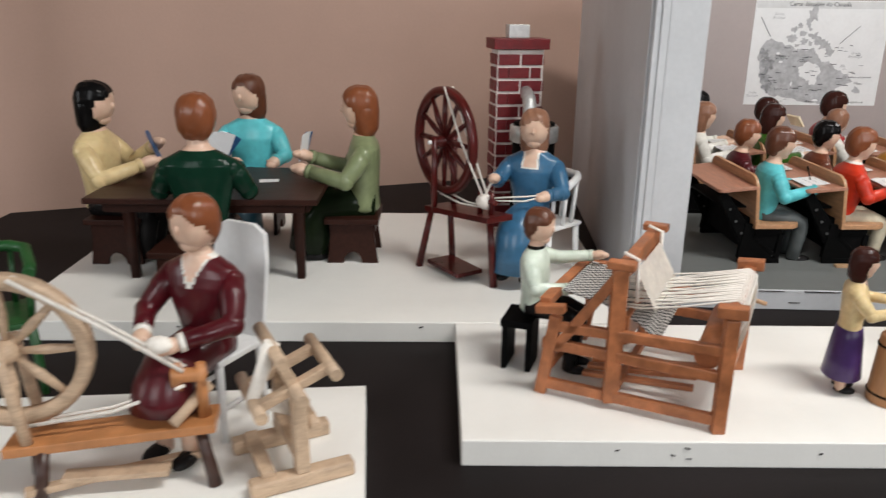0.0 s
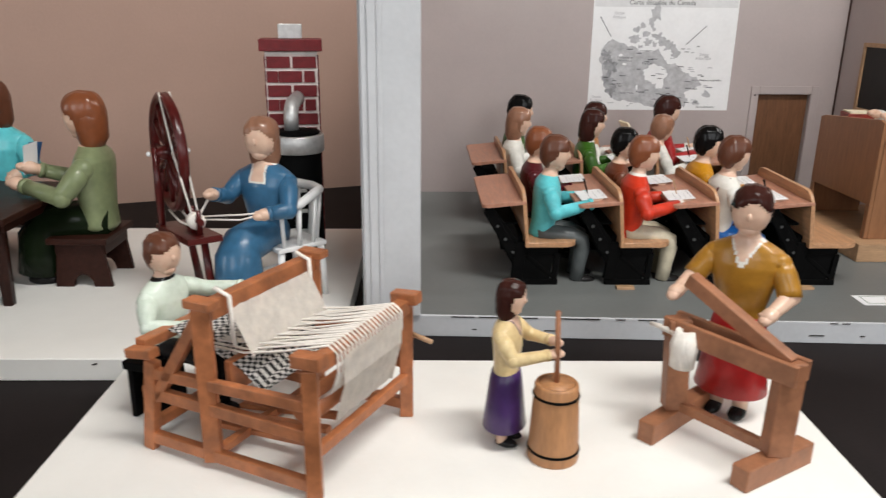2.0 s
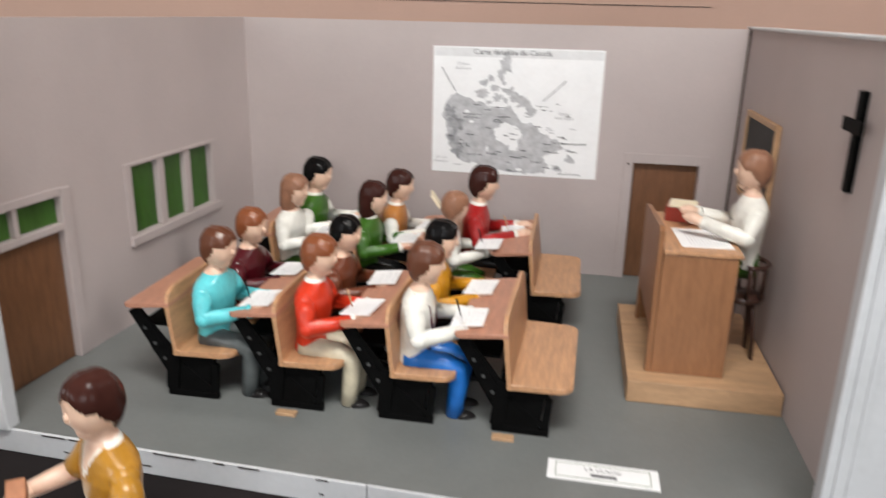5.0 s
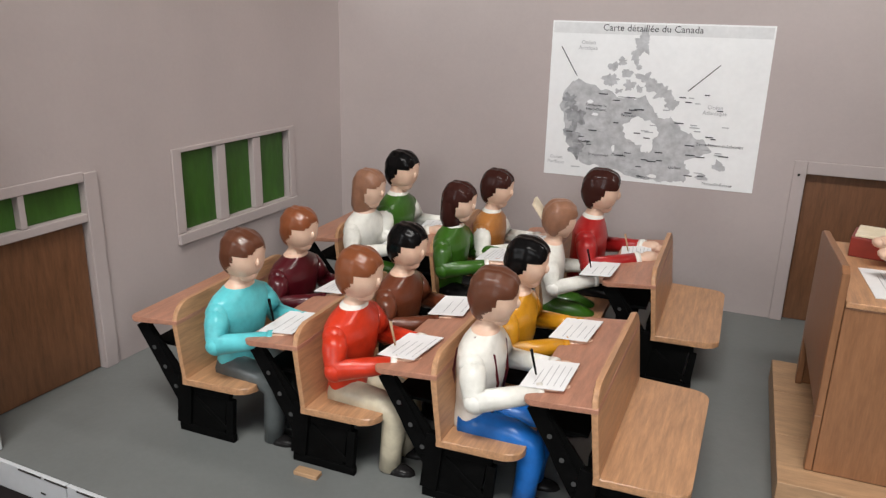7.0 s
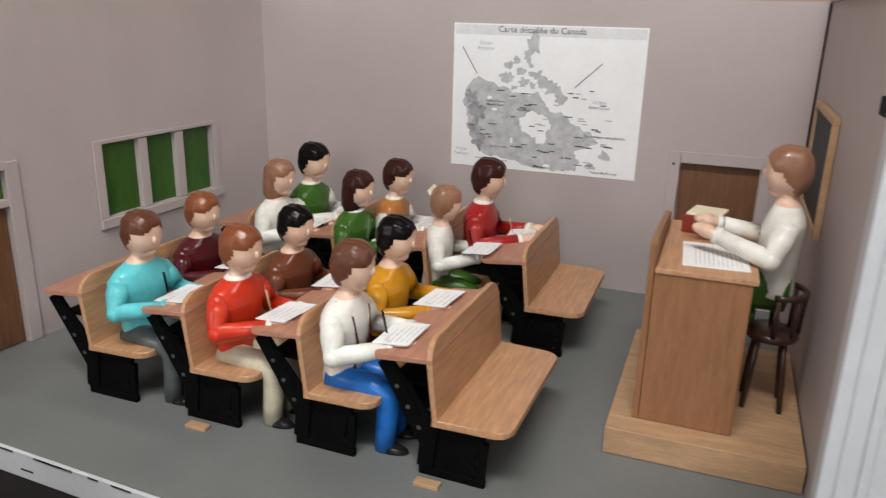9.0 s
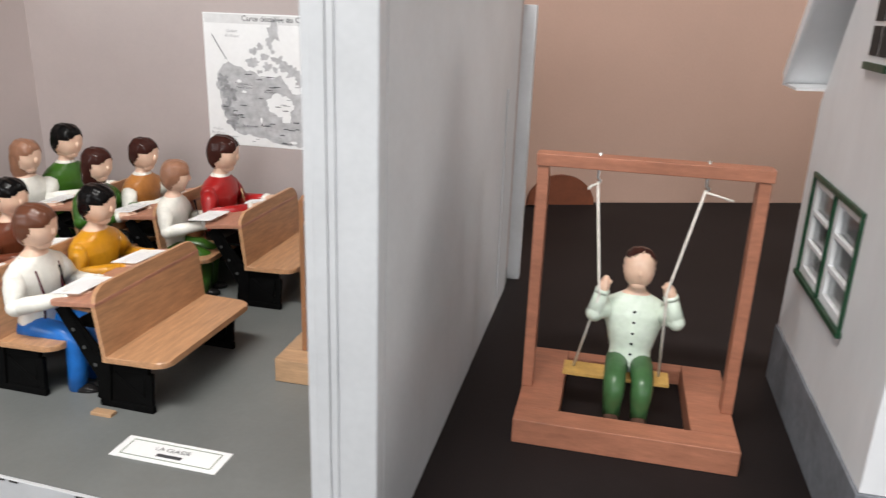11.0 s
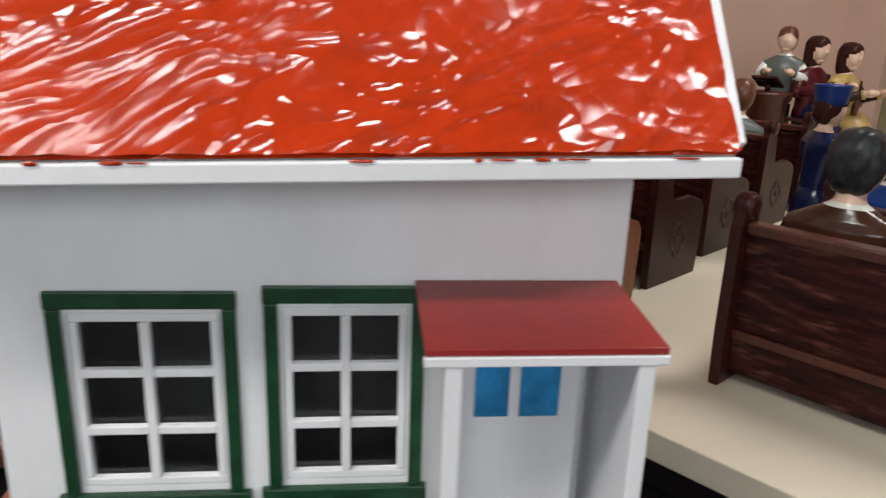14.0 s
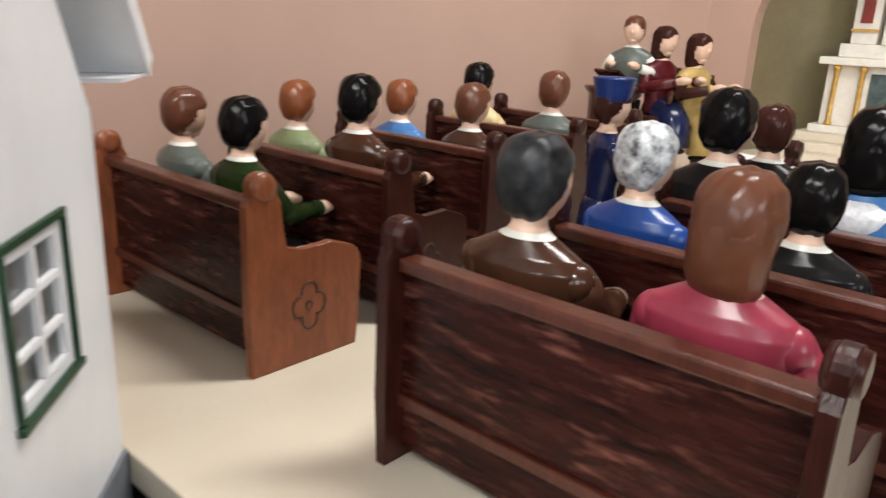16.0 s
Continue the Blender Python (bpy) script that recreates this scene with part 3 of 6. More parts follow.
rng = random.Random(4)
for i in range(12):
    x = rng.uniform(-0.35, 0.13) if i < 7 else rng.uniform(0.16, 0.75)
    y = 1.0375 if i < 7 else 0.7752 - 0.0105 * (x - 0.137)
    w = rng.uniform(0.002, 0.006)
    solo("paint_chip", box((0, -0.0006, 0), (w, 0.0006, rng.uniform(0.0008, 0.0018)), 0.0002), DARK_GAP, pose(x, y, rng.uniform(0.002, 0.015), 0, rng.uniform(-20, 20), 0), "tiny dark chip in a white platform edge", "paint chip", "platform chips")

# ---- the school box ----
stage = thing("school_stage", I4, "grey painted schoolroom floor board with a chipped pale front edge", "platform")
bm = bmesh.new()
front = lambda x: 1.163 - 0.0465 * (x - 0.394)
pts = [(0.386, front(0.386)), (1.318, front(1.318)), (1.318, 1.845), (0.43, 1.845)]
v0 = [bm.verts.new((x, y, TZ)) for x, y in pts]
v1 = [bm.verts.new((x, y, 0.022)) for x, y in pts]
bm.faces.new(v0)
bm.faces.new(v1)
for i in range(4):
    bm.faces.new((v0[i - 1], v0[i], v1[i], v1[i - 1]))
part("floor_board", bm, SCHOOL_FLOOR, stage)
edge = [0.386, 0.55, 0.86, 1.12, 1.20, 1.318]
for a, b in zip(edge, edge[1:]):
    bm = bmesh.new()
    add_beam(bm, (a + 0.0006, front(a) - 0.002, 0.0078), (b - 0.0006, front(b) - 0.002, 0.0078), 0.004, 0.028, 0.0006)
    part("edge_strip", bm, SCHOOL_GREY, stage, "pale grey edge strip with flaking paint")
for i in range(26):
    x = rng.uniform(0.42, 1.27)
    w = rng.uniform(0.004, 0.03)
    bm = bmesh.new()
    z = rng.choice((0.0205, 0.0205, 0.004))
    add_beam(bm, (x, front(x) - 0.0042, z), (x + w, front(x + w) - 0.0042, z), 0.0012, 0.0014, 0.0)
    part("paint_chip", bm, DARK_GAP, stage, "dark chip in the paint")

# left wall, askew, with its door and windows cut through
LW = pose(0.400, 1.16, 0, 0, 0, -3.9)
wl = wall_board("wall_1", (-0.016, 0.0, 0.022), (0.0, 0.69, 0.452), [(0.03, 0.022, 0.175, 0.241), (0.315, 0.150, 0.528, 0.250)], 'y', LW, [MAUVE], "mauve-grey painted schoolroom side wall with a door and windows", "wall")
ob = part("outer_lining", box((-0.019, 0.0, TZ), (-0.0165, 0.69, 0.452), 0), SCHOOL_GREY, wl, "pale grey painted outer face")
d = thing("door_1", LW, "brown wooden schoolroom door with a green transom above", "door", kind="structure")
part("door_panel", box((-0.010, 0.032, 0.023), (-0.006, 0.173, 0.197)), WOOD_DOOR, d)
part("transom_bar", box((-0.012, 0.03, 0.197), (0.002, 0.175, 0.206)), MAUVE, d)
part("frame_post", box((0.0, 0.175, 0.022), (0.003, 0.192, 0.250)), MAUVE, d)
part("frame_post", box((0.0, 0.014, 0.022), (0.003, 0.03, 0.250)), MAUVE, d)
part("frame_head", box((0.0005, 0.0305, 0.241), (0.003, 0.1745, 0.252)), MAUVE, d)
part("mullion", box((-0.012, 0.099, 0.2065), (0.001, 0.106, 0.2405)), MAUVE, d)
part("pane", box((-0.009, 0.0305, 0.2065), (-0.007, 0.0985, 0.2405), 0), GREEN_PANE, d, "green painted pane")
part("pane", box((-0.009, 0.1065, 0.2065), (-0.007, 0.1745, 0.2405), 0), GREEN_PANE, d, "green painted pane")
w = thing("window_1", LW, "three-light schoolroom window with green panes in a mauve frame", "window", kind="structure")
ys = (0.315, 0.386, 0.457, 0.528)
for a, b in zip(ys, ys[1:]):
    part("pane", box((-0.009, a + 0.004, 0.1505), (-0.007, b - 0.004, 0.2495), 0), GREEN_PANE, w, "green painted pane")
for y in ys[1:3]:
    part("mullion", box((-0.012, y - 0.008, 0.1505), (0.0015, y + 0.008, 0.2495)), MAUVE, w)
part("window_sill", box((0.0005, 0.300, 0.136), (0.006, 0.542, 0.1495)), MAUVE, w)
part("frame_head", box((0.0005, 0.312, 0.2505), (0.003, 0.531, 0.256)), MAUVE, w)
part("frame_side", box((0.0005, 0.300, 0.150), (0.003, 0.3145, 0.256)), MAUVE, w)
part("frame_side", box((0.0005, 0.5285, 0.150), (0.003, 0.541, 0.256)), MAUVE, w)
# back wall with the small door
wall_board("wall_2", (0.436, 1.828, 0.022), (1.302, 1.844, 0.452), [(1.14, 0.022, 1.248, 0.229)], 'x', I4, [MAUVE], "mauve-grey painted schoolroom back wall", "wall")
d = thing("door_2", I4, "small brown wooden door in the schoolroom back wall", "door", kind="structure")
part("door_panel", box((1.141, 1.836, 0.023), (1.247, 1.84, 0.228)), WOOD_DOOR, d)
part("frame_post", box((1.124, 1.8245, 0.022), (1.1395, 1.8275, 0.246)), MAUVE, d)
part("frame_post", box((1.2485, 1.8245, 0.022), (1.264, 1.8275, 0.246)), MAUVE, d)
part("frame_head", box((1.14, 1.8248, 0.2295), (1.248, 1.8275, 0.246)), MAUVE, d)
part("latch", lathe([(0.0015, 0), (0.0018, 0.002), (0.0005, 0.003)], 8, pose(1.131, 1.8245, 0.228, 90)), DARK_GAP, d)
solo("corner_gap", box((1.2985, 1.8262, 0.0225), (1.3015, 1.8277, 0.45), 0), WOOD_DARK, I4, "dark gap where the schoolroom walls meet", "joint")
solo("corner_bead", box((0.4365, 1.8235, 0.0225), (0.4395, 1.8275, 0.45), 0.0005), SCHOOL_GREY, I4, "thin pale strip where two walls meet", "joint")
# right wall
ob = part("wall_3", box((1.302, 1.145, 0.0221), (1.318, 1.844, 0.452), 0), MAUVE)
tagged(ob, "mauve-grey painted schoolroom side wall with a cross", "wall", kind="structure")
part("outer_lining", box((1.3185, 1.145, 0.0), (1.321, 1.8, 0.452), 0), SCHOOL_GREY, ob, "pale grey painted outer face")
part("outer_batten", box((1.3215, 1.70, 0.02), (1.3235, 1.708, 0.33), 0.0004), SCHOOL_GREY, ob)
part("rear_post", box((1.3025, 1.8445, 0.0), (1.338, 1.862, 0.442), 0.001), SCHOOL_GREY, ob, "pale blue-grey rear corner post")
part("cap_strip", box((1.298, 1.145, 0.4522), (1.323, 1.844, 0.456)), SCHOOL_GREY, ob)


def pillar(x0, x1, y, label):
    t = thing("pillar", I4, label, "pillar", "front pillars of the school box")
    part("post", box((x0, y, 0.0222), (x1, y + 0.018, 0.455), 0.0012), SCHOOL_GREY, t)
    part("bead", box((x0 + 0.008, y - 0.0025, 0.0222), (x0 + 0.018, y - 0.0002, 0.455), 0.0006), SCHOOL_GREY, t)
    part("bead", box((x0 + 0.0185, y - 0.0016, 0.0222), (x0 + 0.024, y - 0.0002, 0.455), 0.0004), SCHOOL_GREY, t)
    return t


pillar(0.384, 0.452, 1.152, "pale grey painted corner pillar beside the dining scene")
pillar(1.267, 1.321, 1.126, "pale grey painted corner pillar beside the swing")

# map on the back wall
mp = thing("wall_map", pose(0.789, 1.8278, 0.196, 90, 0, 0), "black and white printed map on white paper taped to the wall", "map")
MW, MH = 0.289, 0.217
part("sheet", box((0, 0, 0.0002), (MW, MH, 0.0008), 0), PAPER, mp)


def blob(name, cx, cy, rx, ry, seed, mats, z, rough=0.35, n=44):
    """A ragged flat patch of print."""
    bm = bmesh.new()
    vs = []
    for i in range(n):
        a = 2 * math.pi * i / n
        k = 1 + rough * (noise.noise((math.cos(a) * 1.6 + seed, math.sin(a) * 1.6, seed)) + 0.5 * noise.noise((math.cos(a) * 5 + seed, math.sin(a) * 5, seed * 2)))
        vs.append(bm.verts.new((cx + rx * k * math.cos(a), cy + ry * k * math.sin(a), z)))
    bm.faces.new(vs)
    return part(name, bm, mats, mp)


def mxy(u, v):
    return u * MW, (1 - v) * MH


bm = bmesh.new()
out = [(0.06, 0.53), (0.09, 0.42), (0.13, 0.35), (0.2, 0.4), (0.28, 0.42), (0.34, 0.45), (0.4, 0.47), (0.47, 0.44), (0.5, 0.5), (0.54, 0.56), (0.58, 0.55), (0.61, 0.58), (0.65, 0.63), (0.7, 0.66), (0.76, 0.7), (0.8, 0.77), (0.74, 0.8), (0.68, 0.85), (0.71, 0.9), (0.69, 0.96), (0.64, 0.96), (0.58, 0.985), (0.5, 0.97), (0.4, 0.95), (0.3, 0.93), (0.22, 0.91), (0.17, 0.88), (0.1, 0.78), (0.09, 0.66)]
ring = []
for i, (a, b) in enumerate(out):
    c, e = out[(i + 1) % len(out)]
    for k in range(6):
        t = k / 6
        u, v = a + (c - a) * t, b + (e - b) * t
        u += 0.02 * noise.noise(((i + t) * 2.3, 3.1, 0))
        v = min(0.988, v + 0.026 * noise.noise(((i + t) * 2.3, 7.7, 0)))
        ring.append(bm.verts.new((*mxy(u, v), 0.0010)))
bm.faces.new(ring)
part("land_print", bm, MAP_LAND, mp)
for i, (u, v, a, b) in enumerate(((0.44, 0.12, 0.03, 0.055), (0.41, 0.2, 0.02, 0.04), (0.35, 0.24, 0.022, 0.02), (0.31, 0.27, 0.02, 0.024), (0.3, 0.35, 0.032, 0.035), (0.37, 0.31, 0.02, 0.02), (0.39, 0.38, 0.022, 0.028), (0.46, 0.33, 0.03, 0.025), (0.5, 0.37, 0.03, 0.035), (0.55, 0.42, 0.035, 0.04), (0.59, 0.48, 0.025, 0.035), (0.44, 0.4, 0.014, 0.02), (0.84, 0.85, 0.022, 0.03), (0.77, 0.93, 0.022, 0.014), (0.34, 0.42, 0.014, 0.012), (0.43, 0.27, 0.014, 0.014))):
    blob("island_print", *mxy(u, v), a * 1.15 * MW, b * 1.1 * MH, i * 3.7, MAP_LAND, 0.0011 + i * 0.00002, 0.75)
MAP_DARK = mat("map_dark_print", (0.3, 0.3, 0.31), 0.7, 0.4, 90, bump=0.03)
for i, (u, v, a, b) in enumerate(((0.11, 0.5, 0.035, 0.05), (0.14, 0.6, 0.04, 0.06), (0.13, 0.72, 0.035, 0.06), (0.16, 0.82, 0.03, 0.05))):
    blob("mountain_print", *mxy(u, v), a * MW, b * MH, 60 + i * 2.1, MAP_DARK, 0.00145 + i * 0.00002, 0.8)
for i, (u, v, a, b) in enumerate(((0.46, 0.665, 0.075, 0.085), (0.5, 0.76, 0.025, 0.05), (0.21, 0.5, 0.014, 0.012), (0.24, 0.58, 0.016, 0.01), (0.34, 0.79, 0.008, 0.02), (0.56, 0.56, 0.03, 0.02), (0.54, 0.95, 0.022, 0.012))):
    blob("water_print", *mxy(u, v), a * MW, b * MH, 80 + i * 1.3, PAPER, 0.00155 + i * 0.00001, 0.35)
# Pale grey band behind the title, a fold's shade put in as colour.
part("fold_shade", box((0.002, MH * 0.925, 0.0009), (MW - 0.002, MH - 0.002, 0.00095), 0), mat("fold_shade_grey", (0.68, 0.68, 0.68), 0.7, 0.03), mp)
text_mesh("Carte détaillée du Canada", 0.0125, INK, mp, pose(MW * 0.47, MH * 0.946, 0.0013))
for tx, u, v, sz, mt in (("Océan\nArctique", 0.18, 0.14, 0.0075, INK_GREY), ("Océan\nAtlantique", 0.79, 0.5, 0.0075, INK_GREY), ("Océan\nPacifique", 0.06, 0.89, 0.007, INK_GREY), ("Territoires du\nNord-Ouest", 0.24, 0.53, 0.0055, INK), ("Nunavut", 0.40, 0.58, 0.0058, INK), ("Alberta", 0.19, 0.77, 0.0052, INK), ("Saskatchewan", 0.27, 0.85, 0.0052, INK), ("Manitoba", 0.37, 0.84, 0.0052, INK), ("Ontario", 0.50, 0.97, 0.0055, INK), ("Québec", 0.64, 0.89, 0.0055, INK), ("Terre-Neuve-et-Labrador", 0.83, 0.73, 0.0058, INK), ("Nouvelle-Écosse", 0.84, 0.975, 0.0058, INK)):
    text_mesh(tx, sz, mt, mp, pose(*mxy(u, v), 0.0018))
for a, b in (((0.05, 0.16), (0.135, 0.34)), ((0.66, 0.40), (0.79, 0.235))):
    p, q = mxy(*a), mxy(*b)
    part("line_print", beam((*p, 0.0012), (*q, 0.0012), 0.0012, 0.0002, 0), INK, mp)
for i in range(70):
    u, v = rng.uniform(0.08, 0.84), rng.uniform(0.42, 0.98)
    x, y = mxy(u, v)
    part("small_print", box((x, y, 0.00165), (x + rng.uniform(0.006, 0.013), y + 0.0014, 0.0017), 0), INK if i % 2 else INK_GREY, mp)

# cross and blackboard on the right wall
cr = thing("wall_cross", pose(1.2985, 1.292, 0.36), "plain black wooden cross hung on the wall", "cross")
part("upright", box((-0.003, -0.0065, -0.049), (0.0032, 0.0065, 0.047), 0.0008), IRON, cr)
part("crossbar", box((-0.0065, -0.026, 0.008), (-0.0032, 0.026, 0.021), 0.0008), IRON, cr)
bb = thing("blackboard", pose(1.2965, 1.655, 0.27), "small black slate board in a light wooden frame", "blackboard")
part("slate", box((0.001, -0.085, -0.055), (0.0045, 0.085, 0.058), 0), SLATE, bb)
part("frame_rail", box((-0.002, -0.093, 0.058), (0.005, 0.093, 0.066)), WOOD_LIGHT, bb)
part("frame_rail", box((-0.002, -0.093, -0.063), (0.005, 0.093, -0.055)), WOOD_LIGHT, bb)
part("frame_stile", box((-0.002, -0.093, -0.055), (0.005, -0.085, 0.058)), WOOD_LIGHT, bb)
part("frame_stile", box((-0.002, 0.085, -0.055), (0.005, 0.093, 0.058)), WOOD_LIGHT, bb)

# name card on the school floor
card = thing("name_card", pose(1.09, 1.205, 0.0222, 0, 0, -1), "small white printed card with a double border lying on the floor", "card")
part("card_sheet", box((-0.056, -0.017, 0), (0.056, 0.017, 0.0008), 0), PAPER, card)
for lo, hi in (((-0.048, -0.0125), (0.048, -0.0115)), ((-0.048, 0.0115), (0.048, 0.0125)), ((-0.048, -0.0115), (-0.047, 0.0115)), ((0.047, -0.0115), (0.048, 0.0115))):
    part("border_print", box((*lo, 0.0009), (*hi, 0.0011), 0), mat("border_green_grey", (0.22, 0.27, 0.2), 0.7, 0.1), card)
text_mesh("LA CLASSE", 0.0078, INK, card, pose(0.0, 0.0012, 0.0012))
for x0, x1, y in ((-0.012, 0.014, -0.0055),):
    part("print_bar", box((x0, y - 0.0022, 0.0009), (x1, y + 0.0022, 0.0011), 0), INK, card)

# ---- school desks ----
def school_desk(m):
    t = thing("school_desk", m, "old school bench with veneered seat, rear desktop and iron legs", "school desk", "school desks in two rows")
    W = 0.186
    # backrest, leaning, with rounded upper corners
    o = [(0.0, 0.0), (W, 0.0)] + arc(W - 0.02, 0.055, 0.02, 0, 90, 6) + arc(0.02, 0.055, 0.02, 90, 180, 6)
    mm = pose(0.009, 0, 0.062, 0, -6, 0) @ pose(0, 0, 0, 0, 0, 90)
    part("backrest", prism(o, 0.005, mm, 0.0008), WOOD_BENCH, t)
    # seat with rounded front corners
    o = [(0.0, 0.0), (0.0, W)] + [(x, z) for x, z in arc(0.057, W - 0.018, 0.014, 90, 0, 5)] + [(x, z) for x, z in arc(0.057, 0.018, 0.014, 0, -90, 5)]
    part("seat", prism(o, 0.007, pose(0.004, 0, 0.0635) @ pose(0, 0, 0, -90, 0, 0), 0.001), WOOD_BENCH, t)
    # desktop behind the backrest
    o = [(0.0, 0.0), (0.0, W)] + arc(-0.052, W - 0.01, 0.008, 90, 180, 4) + arc(-0.052, 0.01, 0.008, 180, 270, 4)
    part("desktop", prism(o, 0.005, pose(0.003, 0, 0.122, 0, -6, 0) @ pose(0, 0, 0, -90, 0, 0), 0.0008), WOOD_DESKTOP, t)
    for y in (0.012, W - 0.012):
        for nm, a, b, w_, h_ in (("foot_bar", (-0.012, y, 0.004), (0.052, y, 0.004), 0.006, 0.008), ("front_leg", (0.047, y, 0.0085), (0.05, y, 0.0455), 0.006, 0.008), ("rear_leg", (-0.006, y, 0.0085), (0.0, y, 0.062), 0.008, 0.016), ("desk_arm", (-0.009, y, 0.042), (-0.048, y, 0.108), 0.006, 0.014), ("seat_bar", (0.009, y, 0.05), (0.05, y, 0.051), 0.006, 0.01), ("brace", (0.008, y, 0.042), (0.045, y, 0.012), 0.005, 0.005)):
            part(nm, beam(a, b, w_, h_), IRON, t)
        o = [(-0.011, 0.006), (0.04, 0.006), (0.046, 0.052), (-0.002, 0.06), (-0.042, 0.112), (-0.05, 0.108), (-0.03, 0.06), (-0.012, 0.03)]
        part("side_casting", prism(o, 0.003, pose(0, y - 0.0015, 0)), IRON, t)
        for k in range(3):
            part("rivet_hole", lathe([(0.0022, 0), (0.0022, 0.0005)], 8, pose(-0.012 - 0.011 * k, y - 0.0036, 0.048 + 0.0185 * k, 90)), mat("hole_grey", (0.05, 0.05, 0.05), 0.8, 0.2), t)
    part("shelf", box((-0.044, 0.018, 0.085), (-0.006, W - 0.018, 0.088), 0.0004), IRON, t)
    part("back_rail", box((-0.004, 0.018, 0.02), (0.002, W - 0.018, 0.07), 0.0004), IRON, t)
    return t


d0 = school_desk(pose(0.59, 1.256, 0.022))
for k in (1, 2, 3):
    copy_thing(d0, pose(0.59 + 0.13 * k, 1.256, 0.022, 0, 0, -0.5 * k))
for k in range(4):
    copy_thing(d0, pose(0.594 + 0.131 * k, 1.548, 0.022))
for x in (0.735, 0.985):
    solo("shim", box((-0.012, -0.004, 0), (0.012, 0.006, 0.004), 0.0006), WOOD_LIGHT, pose(x - 0.002, 1.249, 0.022), "small light wood shim under a desk leg", "wood shim", "desk shims")

COL = dict(teal=(0.11, 0.52, 0.56), maroon=(0.07, 0.0045, 0.0085), orange=(0.55, 0.035, 0.012), brown=(0.13, 0.035, 0.015), white=(0.74, 0.72, 0.66), gold=(0.56, 0.25, 0.012), green=(0.035, 0.11, 0.01), dkgreen=(0.005, 0.027, 0.015), red=(0.33, 0.012, 0.012), grey=(0.085, 0.095, 0.095), cream=(0.52, 0.46, 0.34), blue=(0.012, 0.13, 0.45), black=(0.004, 0.0038, 0.0038), hair_brown=(0.105, 0.036, 0.018), hair_black=(0.005, 0.0045, 0.0045), hair_red=(0.2, 0.06, 0.022), hair_dark=(0.038, 0.013, 0.01), hair_sand=(0.26, 0.125, 0.075), purple=(0.05, 0.02, 0.1), navy=(0.008, 0.013, 0.05), royal=(0.012, 0.05, 0.22), sage=(0.2, 0.235, 0.12), skirt_green=(0.007, 0.012, 0.005), steel=(0.035, 0.12, 0.22), skirt_blue=(0.02, 0.085, 0.12), mint=(0.62, 0.7, 0.6), mustard=(0.36, 0.17, 0.02), pale=(0.66, 0.5, 0.26), trouser_green=(0.045, 0.115, 0.04), olive=(0.014, 0.024, 0.007), rose=(0.24, 0.028, 0.05), greyblue=(0.1, 0.115, 0.1), sky=(0.06, 0.17, 0.4), coat_brown=(0.05, 0.02, 0.011), hair_grey=(0.5, 0.52, 0.53), tan=(0.4, 0.16, 0.04), shoe_brown=(0.08, 0.04, 0.028), yellow=(0.42, 0.29, 0.1))
P = lambda n: paint(n, COL[n])
hair_salt = mat("hair_salt_and_pepper", (0.62, 0.64, 0.65), 0.4, 0.2, 130, dark=(0.03, 0.035, 0.04), bump=0.3)
hair_dark_salt = mat("hair_black_with_grey", (0.03, 0.032, 0.034), 0.35, 0.3, 90, dark=(0.006, 0.006, 0.006), bump=0.3, spec=0.2)
grp = "figurines at the school desks"
kids = [  # x, y, top, legs, hair, style, s, head yaw, label words
    (0.622, 1.305, "teal", "grey", "hair_brown", "short", 1.0, -8, "teal sweater and grey trousers", None),
    (0.745, 1.305, "orange", "cream", "hair_red", "short", 1.0, -4, "bright red sweater and cream trousers", "white"),
    (0.870, 1.303, "white", "blue", "hair_brown", "short", 1.005, 4, "white shirt, braces and blue trousers", None),
    (0.616, 1.412, "maroon", "black", "hair_red", "short", 0.97, -8, "maroon sweater", None),
    (0.745, 1.408, "brown", "black", "hair_black", "short", 0.97, -10, "brown sweater with black hair", None),
    (0.870, 1.402, "gold", "black", "hair_black", "short", 1.0, -2, "mustard yellow shirt with black hair", None),
    (0.606, 1.592, "white", "green", "hair_sand", "long", 1.02, -6, "white blouse with fair bobbed hair", None),
    (0.733, 1.584, "green", "black", "hair_dark", "long", 1.01, -6, "green sweater with white collar", "white"),
    (0.858, 1.584, "white", "green", "hair_sand", "short", 0.95, 25, "white sweater and green trousers", None),
    (0.616, 1.668, "green", "black", "hair_black", "short", 1.11, -8, "white shirt and green vest with black hair", "white"),
    (0.755, 1.664, "tan", "black", "hair_dark", "short", 1.03, -4, "white shirt and tan vest", "white"),
    (0.887, 1.666, "red", "black", "hair_dark", "short", 1.12, 4, "red sweater with white cuffs and dark hair", "white"),
]
for x, y, a, b, h, st, s, hy, words, tr in kids:
    figure(pose(x, y, 0.081, 0, 0, hy * 0.4), s * 1.03, P(a), P(b), P(h), f"carved figurine in {words}", style=st, head_yaw=hy, group=grp, trim=P(tr) if tr else None, collar=P(tr) if tr else None, straps=P("maroon") if b == "blue" else None, lean=5, sleeve=P("white") if "vest" in words else None)
# papers and pens on the desks
def written_sheet(x, y, z, tilt, yaw, a, b, lines, label):
    t = thing("paper_sheet", pose(x, y, z, 0, tilt, yaw), label, "paper", "papers on the desks")
    part("sheet", box((-a, -b, 0), (a, b, 0.0007), 0), PAPER, t)
    for k in range(lines):
        u = a * 0.75 - k * a * 1.5 / max(1, lines)
        part("line_print", box((u, -b * 0.8, 0.0008), (u + 0.00055, b * rng.uniform(0.3, 0.85), 0.0009), 0), INK_GREY, t)


